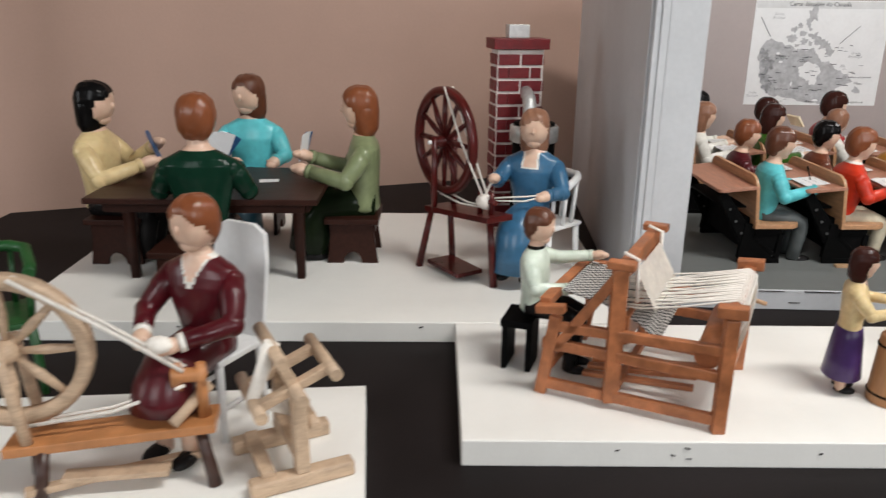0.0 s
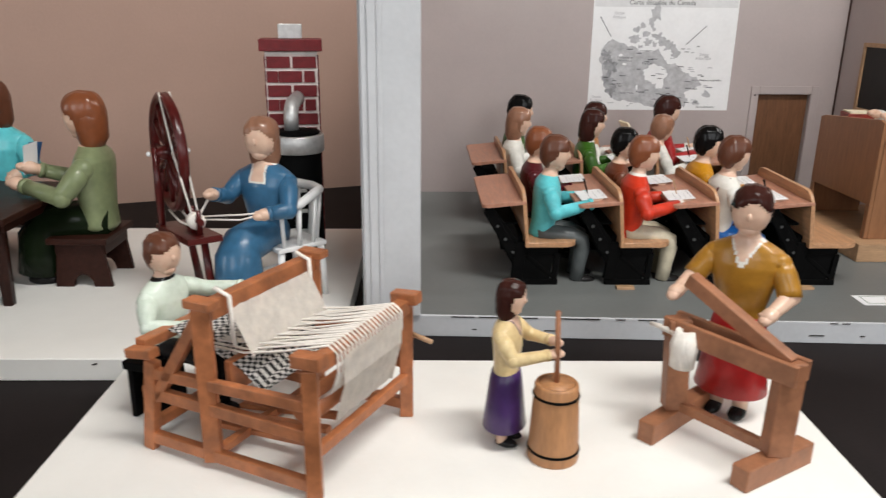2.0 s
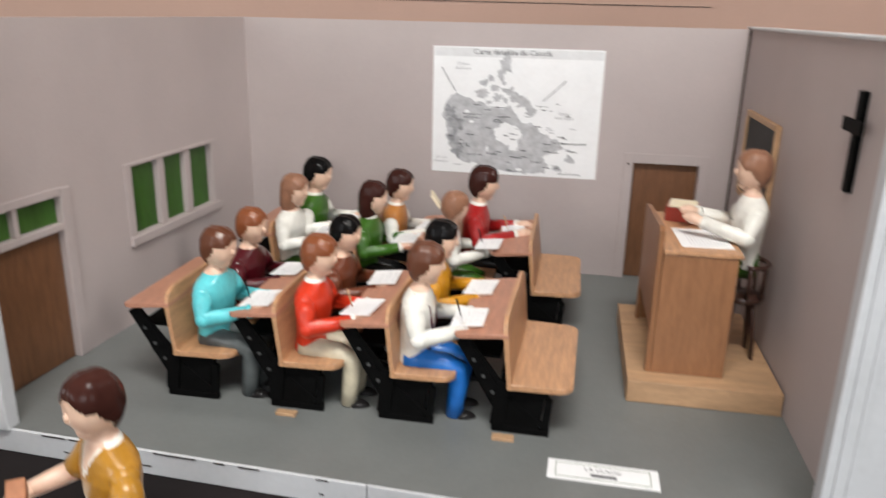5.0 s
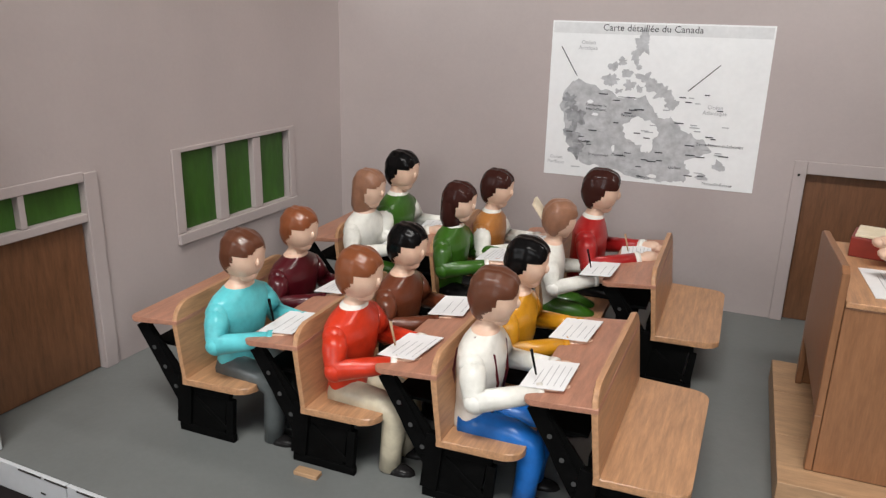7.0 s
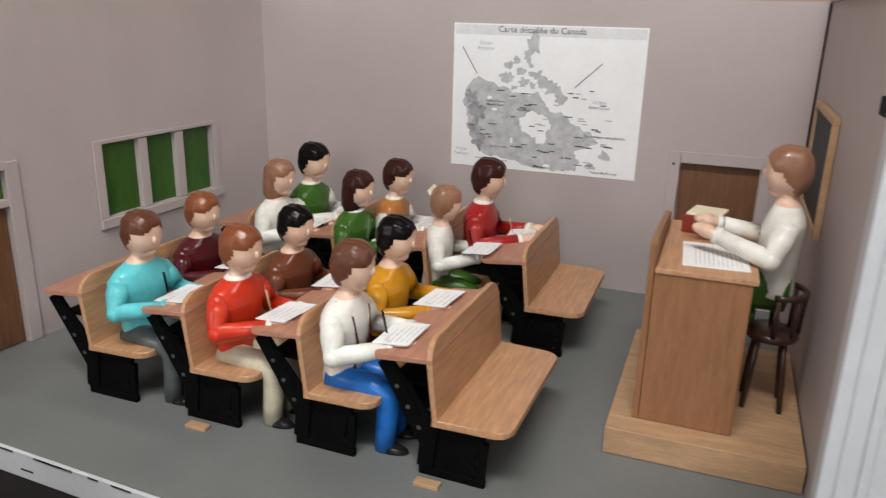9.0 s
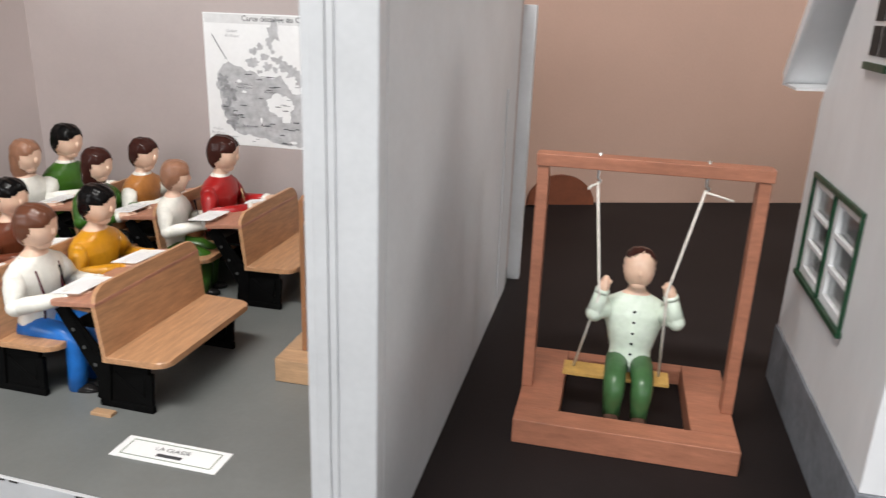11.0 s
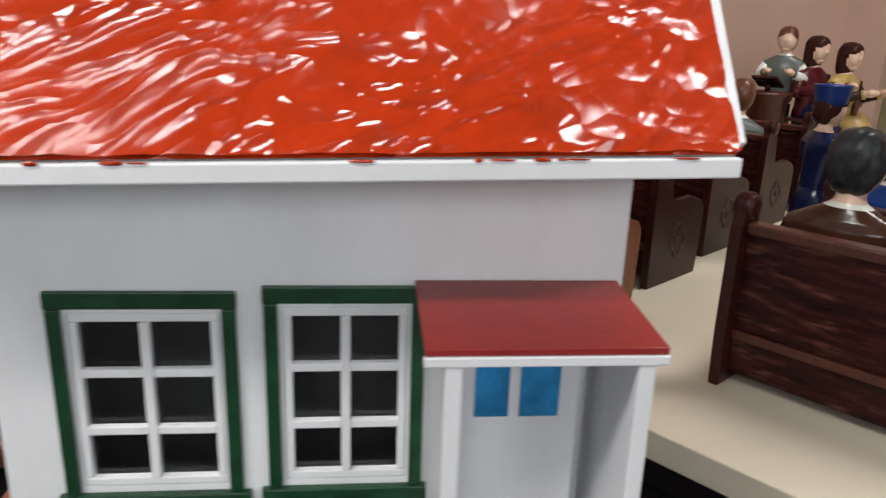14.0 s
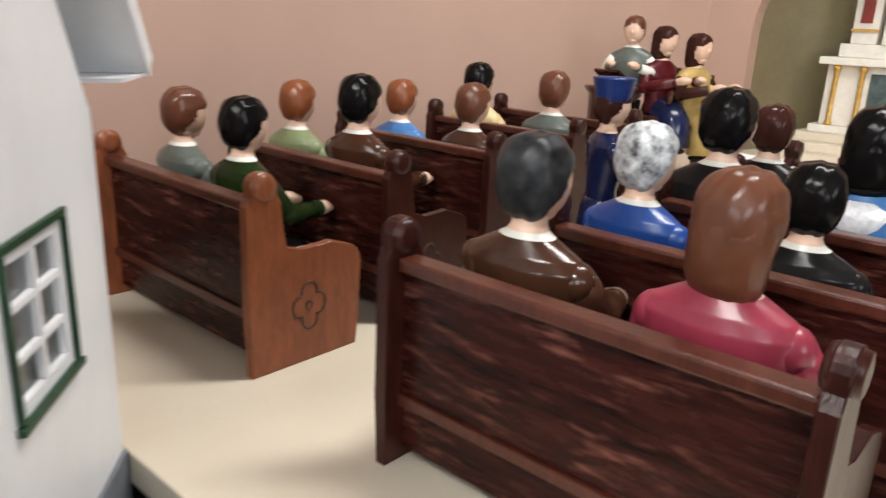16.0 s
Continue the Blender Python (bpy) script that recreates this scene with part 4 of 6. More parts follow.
for i, (x, y, *_r) in enumerate(kids):
    px = x + 0.068
    written_sheet(px - 0.002, y - 0.004, 0.1425, -6, rng.uniform(-8, 8), 0.018, 0.026, 3 + i % 4, "white sheet of writing paper on a school desk")
    if i in (0, 1, 2, 8, 11):
        solo("pen", tube([(0, 0, 0), (-0.006, 0.003, 0.02)], [0.0008, 0.0014], 6), [IRON, WOOD_LIGHT][i % 2], pose(x + 0.058, y - 0.02, 0.1485), "thin dark pen held by a writing figurine", "pen", "pens")
bk = thing("open_book", pose(0.828, 1.66, 0.185, 0, -35, 10), "small open book with cream pages held by a figurine", "book")
part("page_block", box((-0.002, -0.019, -0.012), (0.002, 0, 0.012), 0.0005), PAPER_CREAM, bk)
part("page_block", box((-0.002, 0.0005, -0.012), (0.002, 0.019, 0.012), 0.0005), PAPER_CREAM, bk)

# ---- teacher's corner ----
dais = thing("dais", I4, "low light wooden platform under the teacher's desk", "platform")
for y0, y1 in ((1.366, 1.45), (1.4504, 1.54), (1.5404, 1.62)):
    part("plank", box((1.1212, y0, 0.0225), (1.3, y1, 0.0505), 0.0008), WOOD_LIGHT, dais)
pod = thing("teacher_desk", I4, "tall veneered wooden teacher's desk with a front modesty panel", "desk")
part("front_panel", prism([(1.394, 0.105), (1.576, 0.105), (1.576, 0.218), (1.565, 0.222), (1.405, 0.235), (1.394, 0.231)], 0.006, pose(1.149, 0, 0, 0, 0, 90), 0.0006), WOOD_VENEER, pod)
part("side_panel", box((1.1495, 1.394, 0.051), (1.235, 1.4, 0.2035)), WOOD_VENEER, pod)
part("side_panel", box((1.1495, 1.57, 0.051), (1.235, 1.576, 0.2035)), WOOD_VENEER, pod)
part("corner_post", box((1.143, 1.566, 0.051), (1.149, 1.576, 0.1045)), WOOD_VENEER, pod)
part("corner_post", box((1.143, 1.394, 0.051), (1.149, 1.404, 0.1045)), WOOD_VENEER, pod)
part("top", box((1.1495, 1.392, 0.204), (1.239, 1.578, 0.209)), WOOD_BENCH, pod)
written_sheet(1.2, 1.452, 0.2092, 0, 3, 0.03, 0.04, 11, "white written sheet on the teacher's desk")
rb = thing("book", pose(1.187, 1.545, 0.2092, 0, 0, -12), "thick book with a worn red cover and cream pages", "book")
part("cover", box((-0.02, -0.022, 0), (0.02, 0.022, 0.019), 0.001), BOOK_RED, rb)
part("page_block", box((-0.017, -0.02, 0.0192), (0.018, 0.02, 0.022), 0.0006), PAPER_CREAM, rb)
ch = thing("round_chair", pose(1.263, 1.478, 0.0505), "dark turned wooden chair with a curved back rail", "chair")
part("seat", lathe([(0.001, 0.075), (0.024, 0.075), (0.026, 0.079), (0.024, 0.083), (0.001, 0.084)], 20), WOOD_DARK, ch)
for a in (45, 135, 225, 315):
    c, s_ = math.cos(radians(a)), math.sin(radians(a))
    part("leg", tube([(0.017 * c, 0.017 * s_, 0.075), (0.021 * c, 0.021 * s_, 0.04), (0.025 * c, 0.025 * s_, 0.0)], [0.003, 0.0036, 0.0026], 8), WOOD_DARK, ch)
part("back_rail", tube([(0.026 * math.cos(radians(a)), 0.028 * math.sin(radians(a)), 0.125) for a in range(-100, 101, 20)], 0.0032, 8), WOOD_DARK, ch)
for a in (-90, -45, 0, 45, 90):
    c, s_ = math.cos(radians(a)), math.sin(radians(a))
    part("spindle", tube([(0.024 * c, 0.024 * s_, 0.082), (0.026 * c, 0.028 * s_, 0.124)], 0.0022, 8), WOOD_DARK, ch)
figure(pose(1.258, 1.477, 0.17, 0, 0, 180), 1.05, P("white"), P("green"), P("hair_sand"), "carved figurine in white blouse with fair brown hair", style="short", buttons=4, skirt=P("green"), knee=0.03, shin=0.03, feet=False)

# ---- swing ----
sw = thing("swing", I4, "reddish-brown stained wooden swing frame on a flat base with cord ropes", "swing")
SWX0, SWX1, SWY0, SWY1 = 1.397, 1.625, 1.353, 1.556
part("base_rail", box((SWX0, SWY0, 0), (SWX1, SWY0 + 0.03, 0.028), 0.001), WOOD_SWING, sw)
part("base_rail", box((SWX0, SWY1 - 0.02, 0), (SWX1, SWY1, 0.018), 0.001), WOOD_SWING, sw)
part("base_side", box((SWX0, SWY0 + 0.0303, 0), (SWX0 + 0.046, SWY1 - 0.0203, 0.0275), 0.001), WOOD_SWING, sw)
part("base_side", box((SWX1 - 0.046, SWY0 + 0.0303, 0), (SWX1, SWY1 - 0.0203, 0.0275), 0.001), WOOD_SWING, sw)
part("post", box((1.3965, 1.428, 0.0277), (1.4085, 1.446, 0.2835), 0.0008), WOOD_SWING, sw)
part("post", box((1.6135, 1.428, 0.0277), (1.6255, 1.446, 0.2835), 0.0008), WOOD_SWING, sw)
part("top_beam", box((1.395, 1.426, 0.284), (1.6275, 1.448, 0.297), 0.0008), WOOD_SWING, sw)
for x, hx, sx in ((1.459, 1.4715, 1.452), (1.566, 1.5405, 1.546)):
    part("screw_eye", tube([(x, 1.437, 0.3), (x, 1.437, 0.274), (x + 0.003, 1.437, 0.271), (x, 1.437, 0.268)], 0.0014, 8), SILVER, sw)
    part("rope", tube([(x, 1.437, 0.27), (hx, 1.425, 0.158), (hx + 0.001, 1.423, 0.15), (sx, 1.448, 0.052)], 0.0014, 8), ROPE, sw)
    part("rope_end", tube([(x, 1.436, 0.268), (x + (0.012 if x > 1.5 else -0.006), 1.432, 0.266), (x + (0.027 if x > 1.5 else -0.009), 1.43, 0.2625)], 0.0013, 6), ROPE, sw)
part("seat_slat", box((1.441, 1.432, 0.047), (1.557, 1.462, 0.051), 0.0006), mat("swing_slat_wood", (0.5, 0.3, 0.08), 0.5, 0.15, 40), sw)
figure(pose(1.512, 1.449, 0.06, 0, 0, -90), 0.97, P("mint"), P("trouser_green"), P("hair_dark"), "carved figurine in pale shirt and green trousers on a swing", arms=[((0.026, 0.044, 0.066), (0.027, 0.034, 0.098)), ((0.026, -0.044, 0.066), (0.027, -0.037, 0.098))], knee=0.05, shin=0.044, shoe=P("shoe_brown"), lean=-6, buttons=5, hairline=0.34)

# half-round brown door at the wall's foot
wx = 1.36
solo("half_round_panel", prism([(-0.08, 0.0), (0.08, 0.0)] + arc(0, 0.0, 0.08, 0, 180, 16, 0.07), 0.012), mat("brown_panel", (0.16, 0.045, 0.018), 0.6, 0.2, 20), pose(wx + 0.005, back_wall_y(wx) - 0.03, 0, 0, 0, WALL_A), "brown half-round wooden panel leaning against the wall", "panel")

# ---- white house ----
hs = thing("toy_house", I4, "white model house with crumpled red film roof and green trim", "house")
HX0, HX1, HY0, HY1 = 1.694, 2.029, 1.244, 1.592
HZ, HR, RY = 0.352, 0.655, 1.422
W1 = (1.7345, 0.176, 1.812, 0.2795)
W2 = (1.8445, 0.1775, 1.912, 0.2825)


def shear(bm):
    """The roof sits a little higher at its right-hand end."""
    for v in bm.verts:
        v.co.z += (v.co.x - 1.664) * 0.026
    return bm


def house_wall(name, lo, hi, holes, axis, slot=HOUSE_WHITE):
    ob = wall_board(name, lo, hi, holes, axis, I4, [slot], "x")
    for k in ("label", "category", "kind"):
        del ob[k]
    ob.name = name
    ob.parent = hs
    return ob


house_wall("front_wall", (HX0, HY0, 0.0735), (HX1, HY0 + 0.008, 0.395), [W1, W2, (1.93, 0.0735, 2.0, 0.276)], 'x')
house_wall("back_wall", (HX0, HY1 - 0.008, 0.0735), (HX1, HY1, HZ), [], 'x')
GL = (1.372, 0.166, 1.45, 0.268), (1.462, 0.166, 1.54, 0.268)
GR = ((1.434, 0.196, 1.511, 0.289),)
house_wall("side_wall", (HX0, HY0 + 0.0083, 0.0735), (HX0 + 0.008, HY1 - 0.0083, HZ), GL, 'y')
house_wall("side_wall", (HX1 - 0.008, HY0 + 0.0083, 0.0735), (HX1, HY1 - 0.0083, HZ), GR, 'y')
for x in (HX0, HX1 - 0.008):
    part("gable", prism([(HY0 + 0.003, HZ), (HY1 - 0.003, HZ), (RY, HR - 0.012)], 0.008, pose(x + 0.008, 0, 0, 0, 0, 90)), HOUSE_WHITE, hs)
part("base", box((HX0 - 0.003, HY0 - 0.003, 0.0), (HX1 + 0.003, HY1 + 0.003, 0.073), 0.001), HOUSE_GREY, hs, "grey painted base course")
part("interior_floor", box((HX0 + 0.009, HY0 + 0.009, 0.0732), (HX1 - 0.009, HY1 - 0.009, 0.076), 0), WOOD_DARK, hs)
# Dark sheet added behind the windows in place of interior shade.
part("inner_lining", box((HX0 + 0.01, 1.33, 0.0765), (HX1 - 0.01, 1.334, 0.35), 0), mat("house_inside_shade", (0.02, 0.02, 0.022), 0.8, 0.3), hs, "dark sheet standing in for the unlit interior")
sl = math.atan2(HR - 0.368, RY - 1.186)
for sg in (1, -1):
    ye = 1.186 if sg == 1 else 2 * RY - 1.186
    L = math.hypot(HR - 0.368, RY - 1.186)
    bm = bmesh.new()
    N, K = 44, 34
    g = [[bm.verts.new((1.664 + 0.390 * i / N, L * j / K, 0.004 + 0.0024 * noise.noise((i * 0.5, j * 0.5, sg)) + 0.0009 * noise.noise((i * 1.3, j * 0.9, 5 + sg)))) for i in range(N + 1)] for j in range(K + 1)]
    b = [bm.verts.new((1.664 + 0.390 * i, L * j, 0.0004)) for i, j in ((0, 0), (1, 0), (1, 1), (0, 1))]
    for j in range(K):
        for i in range(N):
            bm.faces.new((g[j][i], g[j][i + 1], g[j + 1][i + 1], g[j + 1][i])).smooth = True
    bm.faces.new(b)
    m = pose(0, ye, 0.368, math.degrees(sl), 0, 0) if sg == 1 else pose(2 * 1.859, ye, 0.368, 0, 0, 180) @ pose(0, 0, 0, math.degrees(sl), 0, 0)
    bmesh.ops.transform(bm, matrix=m, verts=bm.verts)
    shear(bm)
    part("roof_film", bm, ROOF_FILM, hs, "crumpled glossy red plastic film")
    bm = box((1.666, 0.001, -0.011), (2.052, L, 0.0), 0.0006)
    bmesh.ops.transform(bm, matrix=m, verts=bm.verts)
    shear(bm)
    part("roof_board", bm, HOUSE_WHITE, hs)
for y0 in (1.180, 2 * RY - 1.186):
    part("eave_board", shear(box((1.664, y0, 0.3585), (2.054, y0 + 0.0055, 0.3675), 0.001)), HOUSE_WHITE, hs, "white eave board with red paint drips")
for y0, y1 in ((1.186, HY0), (HY1, 2 * RY - 1.187)):
    part("soffit", shear(box((1.666, y0, 0.359), (2.052, y1 - 0.0003, 0.362), 0)), HOUSE_WHITE, hs)


def house_window(x0, z0, x1, z1, m, cols=2, rows=3, trim=0.0085, green=True):
    """A sash with a green outer trim, white bars and separate panes; x runs along the wall, y out of it."""
    w_ = thing("window", I4, "", "")
    for k in ("label", "category"):
        if k in w_:
            del w_[k]
    w_.parent = hs
    w_.matrix_local = m
    G = GREEN_TRIM
    e = 0.0065
    part("trim", box((x0 - e - trim * 0.35, -0.004, z1 + e - 0.003), (x1 + e + trim * 0.35, -0.0003, z1 + e + trim - 0.002), 0.0007), G, w_, "dark green trim")
    part("trim", box((x0 - e - trim * 0.8, -0.0055, z0 - e - trim + 0.002), (x1 + e + trim * 0.8, -0.0003, z0 - e + 0.003), 0.0007), G, w_, "dark green sill")
    part("trim", box((x0 - e - trim * 0.3, -0.004, z0 - e + 0.0033), (x0 - e + trim * 0.55, -0.0003, z1 + e - 0.0033), 0.0007), G, w_, "dark green trim")
    part("trim", box((x1 + e - trim * 0.55, -0.004, z0 - e + 0.0033), (x1 + e + trim * 0.3, -0.0003, z1 + e - 0.0033), 0.0007), G, w_, "dark green trim")
    f = 0.0048
    part("sash_rail", box((x0 + 0.0003, 0.0, z0 + 0.0003), (x1 - 0.0003, 0.005, z0 + f), 0.0005), HOUSE_WHITE, w_)
    part("sash_rail", box((x0 + 0.0003, 0.0, z1 - f), (x1 - 0.0003, 0.005, z1 - 0.0003), 0.0005), HOUSE_WHITE, w_)
    part("sash_stile", box((x0 + 0.0003, 0.0, z0 + f + 0.0002), (x0 + f, 0.005, z1 - f - 0.0002), 0.0005), HOUSE_WHITE, w_)
    part("sash_stile", box((x1 - f, 0.0, z0 + f + 0.0002), (x1 - 0.0003, 0.005, z1 - f - 0.0002), 0.0005), HOUSE_WHITE, w_)
    for c in range(1, cols):
        x = x0 + (x1 - x0) * c / cols
        part("glazing_bar", box((x - 0.0026, -0.0006, z0 + f + 0.0002), (x + 0.0026, 0.0045, z1 - f - 0.0002), 0.0005), HOUSE_WHITE, w_)
    for r in range(1, rows):
        z = z0 + (z1 - z0) * r / rows
        for c in range(cols):
            a, b_ = x0 + (x1 - x0) * c / cols, x0 + (x1 - x0) * (c + 1) / cols
            part("glazing_bar", box((a + (f if c == 0 else 0.0028), -0.0004, z - 0.0024), (b_ - (f if c == cols - 1 else 0.0028), 0.0043, z + 0.0024), 0.0005), HOUSE_WHITE, w_)
    for c in range(cols):
        for r in range(rows):
            a, b_ = x0 + (x1 - x0) * c / cols, x0 + (x1 - x0) * (c + 1) / cols
            c0, c1 = z0 + (z1 - z0) * r / rows, z0 + (z1 - z0) * (r + 1) / rows
            o = part("pane", box((a + 0.002, 0.0052, c0 + 0.002), (b_ - 0.002, 0.0058, c1 - 0.002), 0), MATS["glass"], w_)
            o.visible_shadow = False
    return w_


house_window(*W1, pose(0, HY0, 0))
house_window(*W2, pose(0, HY0, 0))
for h in GL:
    house_window(-h[2], h[1], -h[0], h[3], pose(HX0, 0, 0, 0, 0, -90), cols=1, trim=0.0045)
for h in GR:
    house_window(h[0], h[1], h[2], h[3], pose(HX1, 0, 0, 0, 0, 90), cols=2, trim=0.0045)
for x, yaw, sx in ((HX0, -90, -1), (HX1, 90, 1)):
    g_ = part("gable_window", box((1.335 if sx > 0 else -1.445, -0.003, 0.395), (1.395 if sx > 0 else -1.385, -0.0003, 0.47), 0.0008), HOUSE_WHITE, hs)
    g_.matrix_local = pose(x, 0, 0, 0, 0, yaw)
    a0 = 1.335 if sx > 0 else -1.445
    for i in (0, 1):
        for j in (0, 1):
            q = part("pane", box((a0 + 0.005 + 0.027 * i, -0.0042, 0.408 + 0.03 * j), (a0 + 0.027 + 0.027 * i, -0.0032, 0.434 + 0.03 * j), 0), SLATE, g_)
    part("sill", box((a0 - 0.002, -0.006, 0.3952), (a0 + 0.062, -0.0032, 0.402), 0.0006), GREEN_TRIM, g_)
for i in range(13):
    x = 1.67 + rng.uniform(0.0, 0.375)
    bm = bmesh.new()
    add_ell(bm, (x, 1.1796, 0.3678 + (x - 1.664) * 0.026), (rng.uniform(0.002, 0.007), 0.0007, rng.uniform(0.0004, 0.0012)), 0, None, 10, 6)
    part("film_lap", bm, ROOF_FILM, hs, "ragged lower edge of the red film")
# porch
PX0, PX1, PYF = 1.924, 2.020, 1.168
bm = bmesh.new()
add_beam(bm, (1.970, PYF - 0.004, 0.293), (1.970, HY0 - 0.002, 0.2972), 0.11, 0.0035, 0.0004)
part("porch_roof", bm, ROOF_PORCH, hs, "flat dark red porch roof")
part("porch_fascia", box((1.9145, PYF - 0.005, 0.2862), (2.0255, PYF - 0.0015, 0.2909), 0.0006), HOUSE_WHITE, hs)
part("porch_side", box((PX0, PYF + 0.004, 0.066), (PX0 + 0.006, HY0 - 0.0003, 0.2905), 0.0005), HOUSE_WHITE, hs)
part("porch_side", box((PX1 - 0.006, PYF + 0.004, 0.066), (PX1, HY0 - 0.0003, 0.2905), 0.0005), HOUSE_WHITE, hs)
part("porch_post", box((PX0, PYF - 0.004, 0.0), (PX0 + 0.008, PYF + 0.0037, 0.286), 0.0006), HOUSE_WHITE, hs)
part("porch_post", box((PX1 - 0.008, PYF - 0.004, 0.0), (PX1, PYF + 0.0037, 0.286), 0.0006), HOUSE_WHITE, hs)
part("porch_floor", box((PX0, PYF - 0.004, 0.06), (PX1, HY0 - 0.004, 0.0655), 0.0005), HOUSE_WHITE, hs)
dr = part("door", box((1.932, HY0 - 0.028, 0.0662), (2.002, HY0 - 0.023, 0.2905), 0.0008), HOUSE_WHITE, hs, "white panelled house door")
for a, b_ in ((1.946, 1.964), (1.970, 1.991)):
    part("pane", box((a, HY0 - 0.0292, 0.232), (b_, HY0 - 0.0282, 0.266), 0.0003), BLUE_PANE, dr, "blue painted pane")
part("door_handle", lathe([(0.0015, 0), (0.002, 0.003), (0.0005, 0.004)], 8, pose(1.997, HY0 - 0.028, 0.17, 90)), GOLD, dr)
part("door_rail", box((1.936, HY0 - 0.0295, 0.148), (1.998, HY0 - 0.0282, 0.152), 0.0003), HOUSE_WHITE, dr)

for x0 in (1.6615, 2.0525):
    for sg in (1, -1):
        bm = box((x0, 0.004, -0.0135), (x0 + 0.005, L, 0.0035), 0.0008)
        bmesh.ops.transform(bm, matrix=pose(0, 1.186, 0.368, math.degrees(sl), 0, 0) if sg == 1 else Matrix.Translation((0, 2 * RY, 0)) @ Matrix.Diagonal((1, -1, 1, 1)) @ pose(0, 1.186, 0.368, math.degrees(sl), 0, 0), verts=bm.verts)
        part("barge_board", shear(bm), HOUSE_WHITE, hs, "white board along the roof edge")


def splay(ob, m):
    """The house widens a little towards its back on the church side."""
    m = m @ ob.matrix_local
    if ob.data:
        back = m.inverted()
        for v in ob.data.vertices:
            w = m @ v.co
            k = min(1.0, max(0.0, (w.x - 1.93) / 0.09))
            w.x += 0.056 * k * max(0.0, w.y - HY0)
            v.co = back @ w
    for c in ob.children:
        splay(c, m)


bpy.context.view_layer.update()
splay(hs, Matrix())

# ---- dining scene ----
tb = thing("dining_table", I4, "dark brown stained wooden dining table with square legs", "table")
TX0, TX1, TY0, TY1 = -0.352, -0.042, 1.155, 1.365
part("tabletop", box((TX0, TY0, 0.136), (TX1, TY1, 0.144), 0.001), WOOD_TABLE, tb)
part("apron", box((TX0 + 0.02, TY0 + 0.02, 0.12), (TX1 - 0.02, TY0 + 0.025, 0.1358)), WOOD_TABLE, tb)
part("apron", box((TX0 + 0.02, TY1 - 0.025, 0.12), (TX1 - 0.02, TY1 - 0.02, 0.1358)), WOOD_TABLE, tb)
part("apron", box((TX0 + 0.015, TY0 + 0.0255, 0.12), (TX0 + 0.02, TY1 - 0.0255, 0.1358)), WOOD_TABLE, tb)
part("apron", box((TX1 - 0.02, TY0 + 0.0255, 0.12), (TX1 - 0.015, TY1 - 0.0255, 0.1358)), WOOD_TABLE, tb)
for x in (TX0 + 0.045, TX1 - 0.032):
    for y in (TY0 + 0.04, TY1 - 0.03):
        bm = bmesh.new()
        add_lathe(bm, [(0.0075, 0.0), (0.0105, 0.1), (0.0105, 0.1195)], 4, pose(x, y, 0.0202, 0, 0, 45))
        part("leg", bm, WOOD_TABLE, tb)


def stool(x, y, yaw, L=0.098):
    t = thing("stool", pose(x, y, 0.02, 0, 0, yaw), "low dark brown wooden stool with notched board legs", "stool", "stools round the table")
    part("seat", box((-L / 2, -0.04, 0.062), (L / 2, 0.04, 0.07), 0.001), WOOD_TABLE, t)
    part("apron", box((-L / 2 + 0.01, -0.034, 0.046), (L / 2 - 0.01, -0.0305, 0.0618), 0.0005), WOOD_TABLE, t)
    part("apron", box((-L / 2 + 0.01, 0.0305, 0.046), (L / 2 - 0.01, 0.034, 0.0618), 0.0005), WOOD_TABLE, t)
    for x_ in (-L / 2 + 0.008, L / 2 - 0.014):
        o = [(-0.038, 0), (-0.014, 0)] + [(0.0 + 0.014 * math.cos(radians(a)), 0.018 * math.sin(radians(a))) for a in range(150, 29, -30)] + [(0.014, 0), (0.038, 0), (0.03, 0.0615), (-0.03, 0.0615)]
        part("board_leg", prism(o, 0.006, pose(x_ + 0.006, 0, 0, 0, 0, 90)), WOOD_TABLE, t)
    return t


stool(-0.008, 1.302, 90)
stool(-0.355, 1.29, 90)
stool(-0.2, 1.13, 0)
stool(-0.19, 1.44, 0)
SD = 1.33
g = "figurines round the dining table"
figure(pose(-0.382, 1.292, 0.096, 0, 0, -4), SD, P("pale"), P("black"), P("hair_black"), "carved figurine in cream sweater with dark hair, playing cards", style="long", group=g, knee=0.05, shin=0.055, arms=[((0.02, 0.04, 0.045), (0.062, 0.012, 0.072)), ((0.02, -0.04, 0.04), (0.062, -0.012, 0.056))])
figure(pose(-0.189, 1.145, 0.096, 0, 0, 92), SD, P("dkgreen"), P("black"), P("hair_red"), "carved figurine in dark green jacket with reddish hair", group=g, knee=0.045, shin=0.055)
figure(pose(-0.187, 1.432, 0.096, 0, 0, -98), SD, P("teal"), P("skirt_blue"), P("hair_brown"), "carved figurine in turquoise blouse with brown hair, holding cards", style="long", group=g, skirt=P("skirt_blue"), arms=[((0.012, 0.045, 0.045), (0.03, 0.038, 0.04)), ((0.02, -0.042, 0.05), (0.055, -0.03, 0.06))], shin=0.055, head_yaw=-14)
figure(pose(0.008, 1.303, 0.092, 0, 0, 184), SD, P("sage"), P("skirt_green"), P("hair_red"), "carved figurine in sage green top with long auburn hair, playing cards", style="long", group=g, skirt=P("skirt_green"), arms=[((0.02, 0.042, 0.042), (0.068, 0.02, 0.052)), ((0.02, -0.042, 0.042), (0.068, -0.012, 0.062))], shin=0.055)
CARD_BLUE = mat("card_back_blue", (0.02, 0.08, 0.2), 0.4, 0.2, 80)


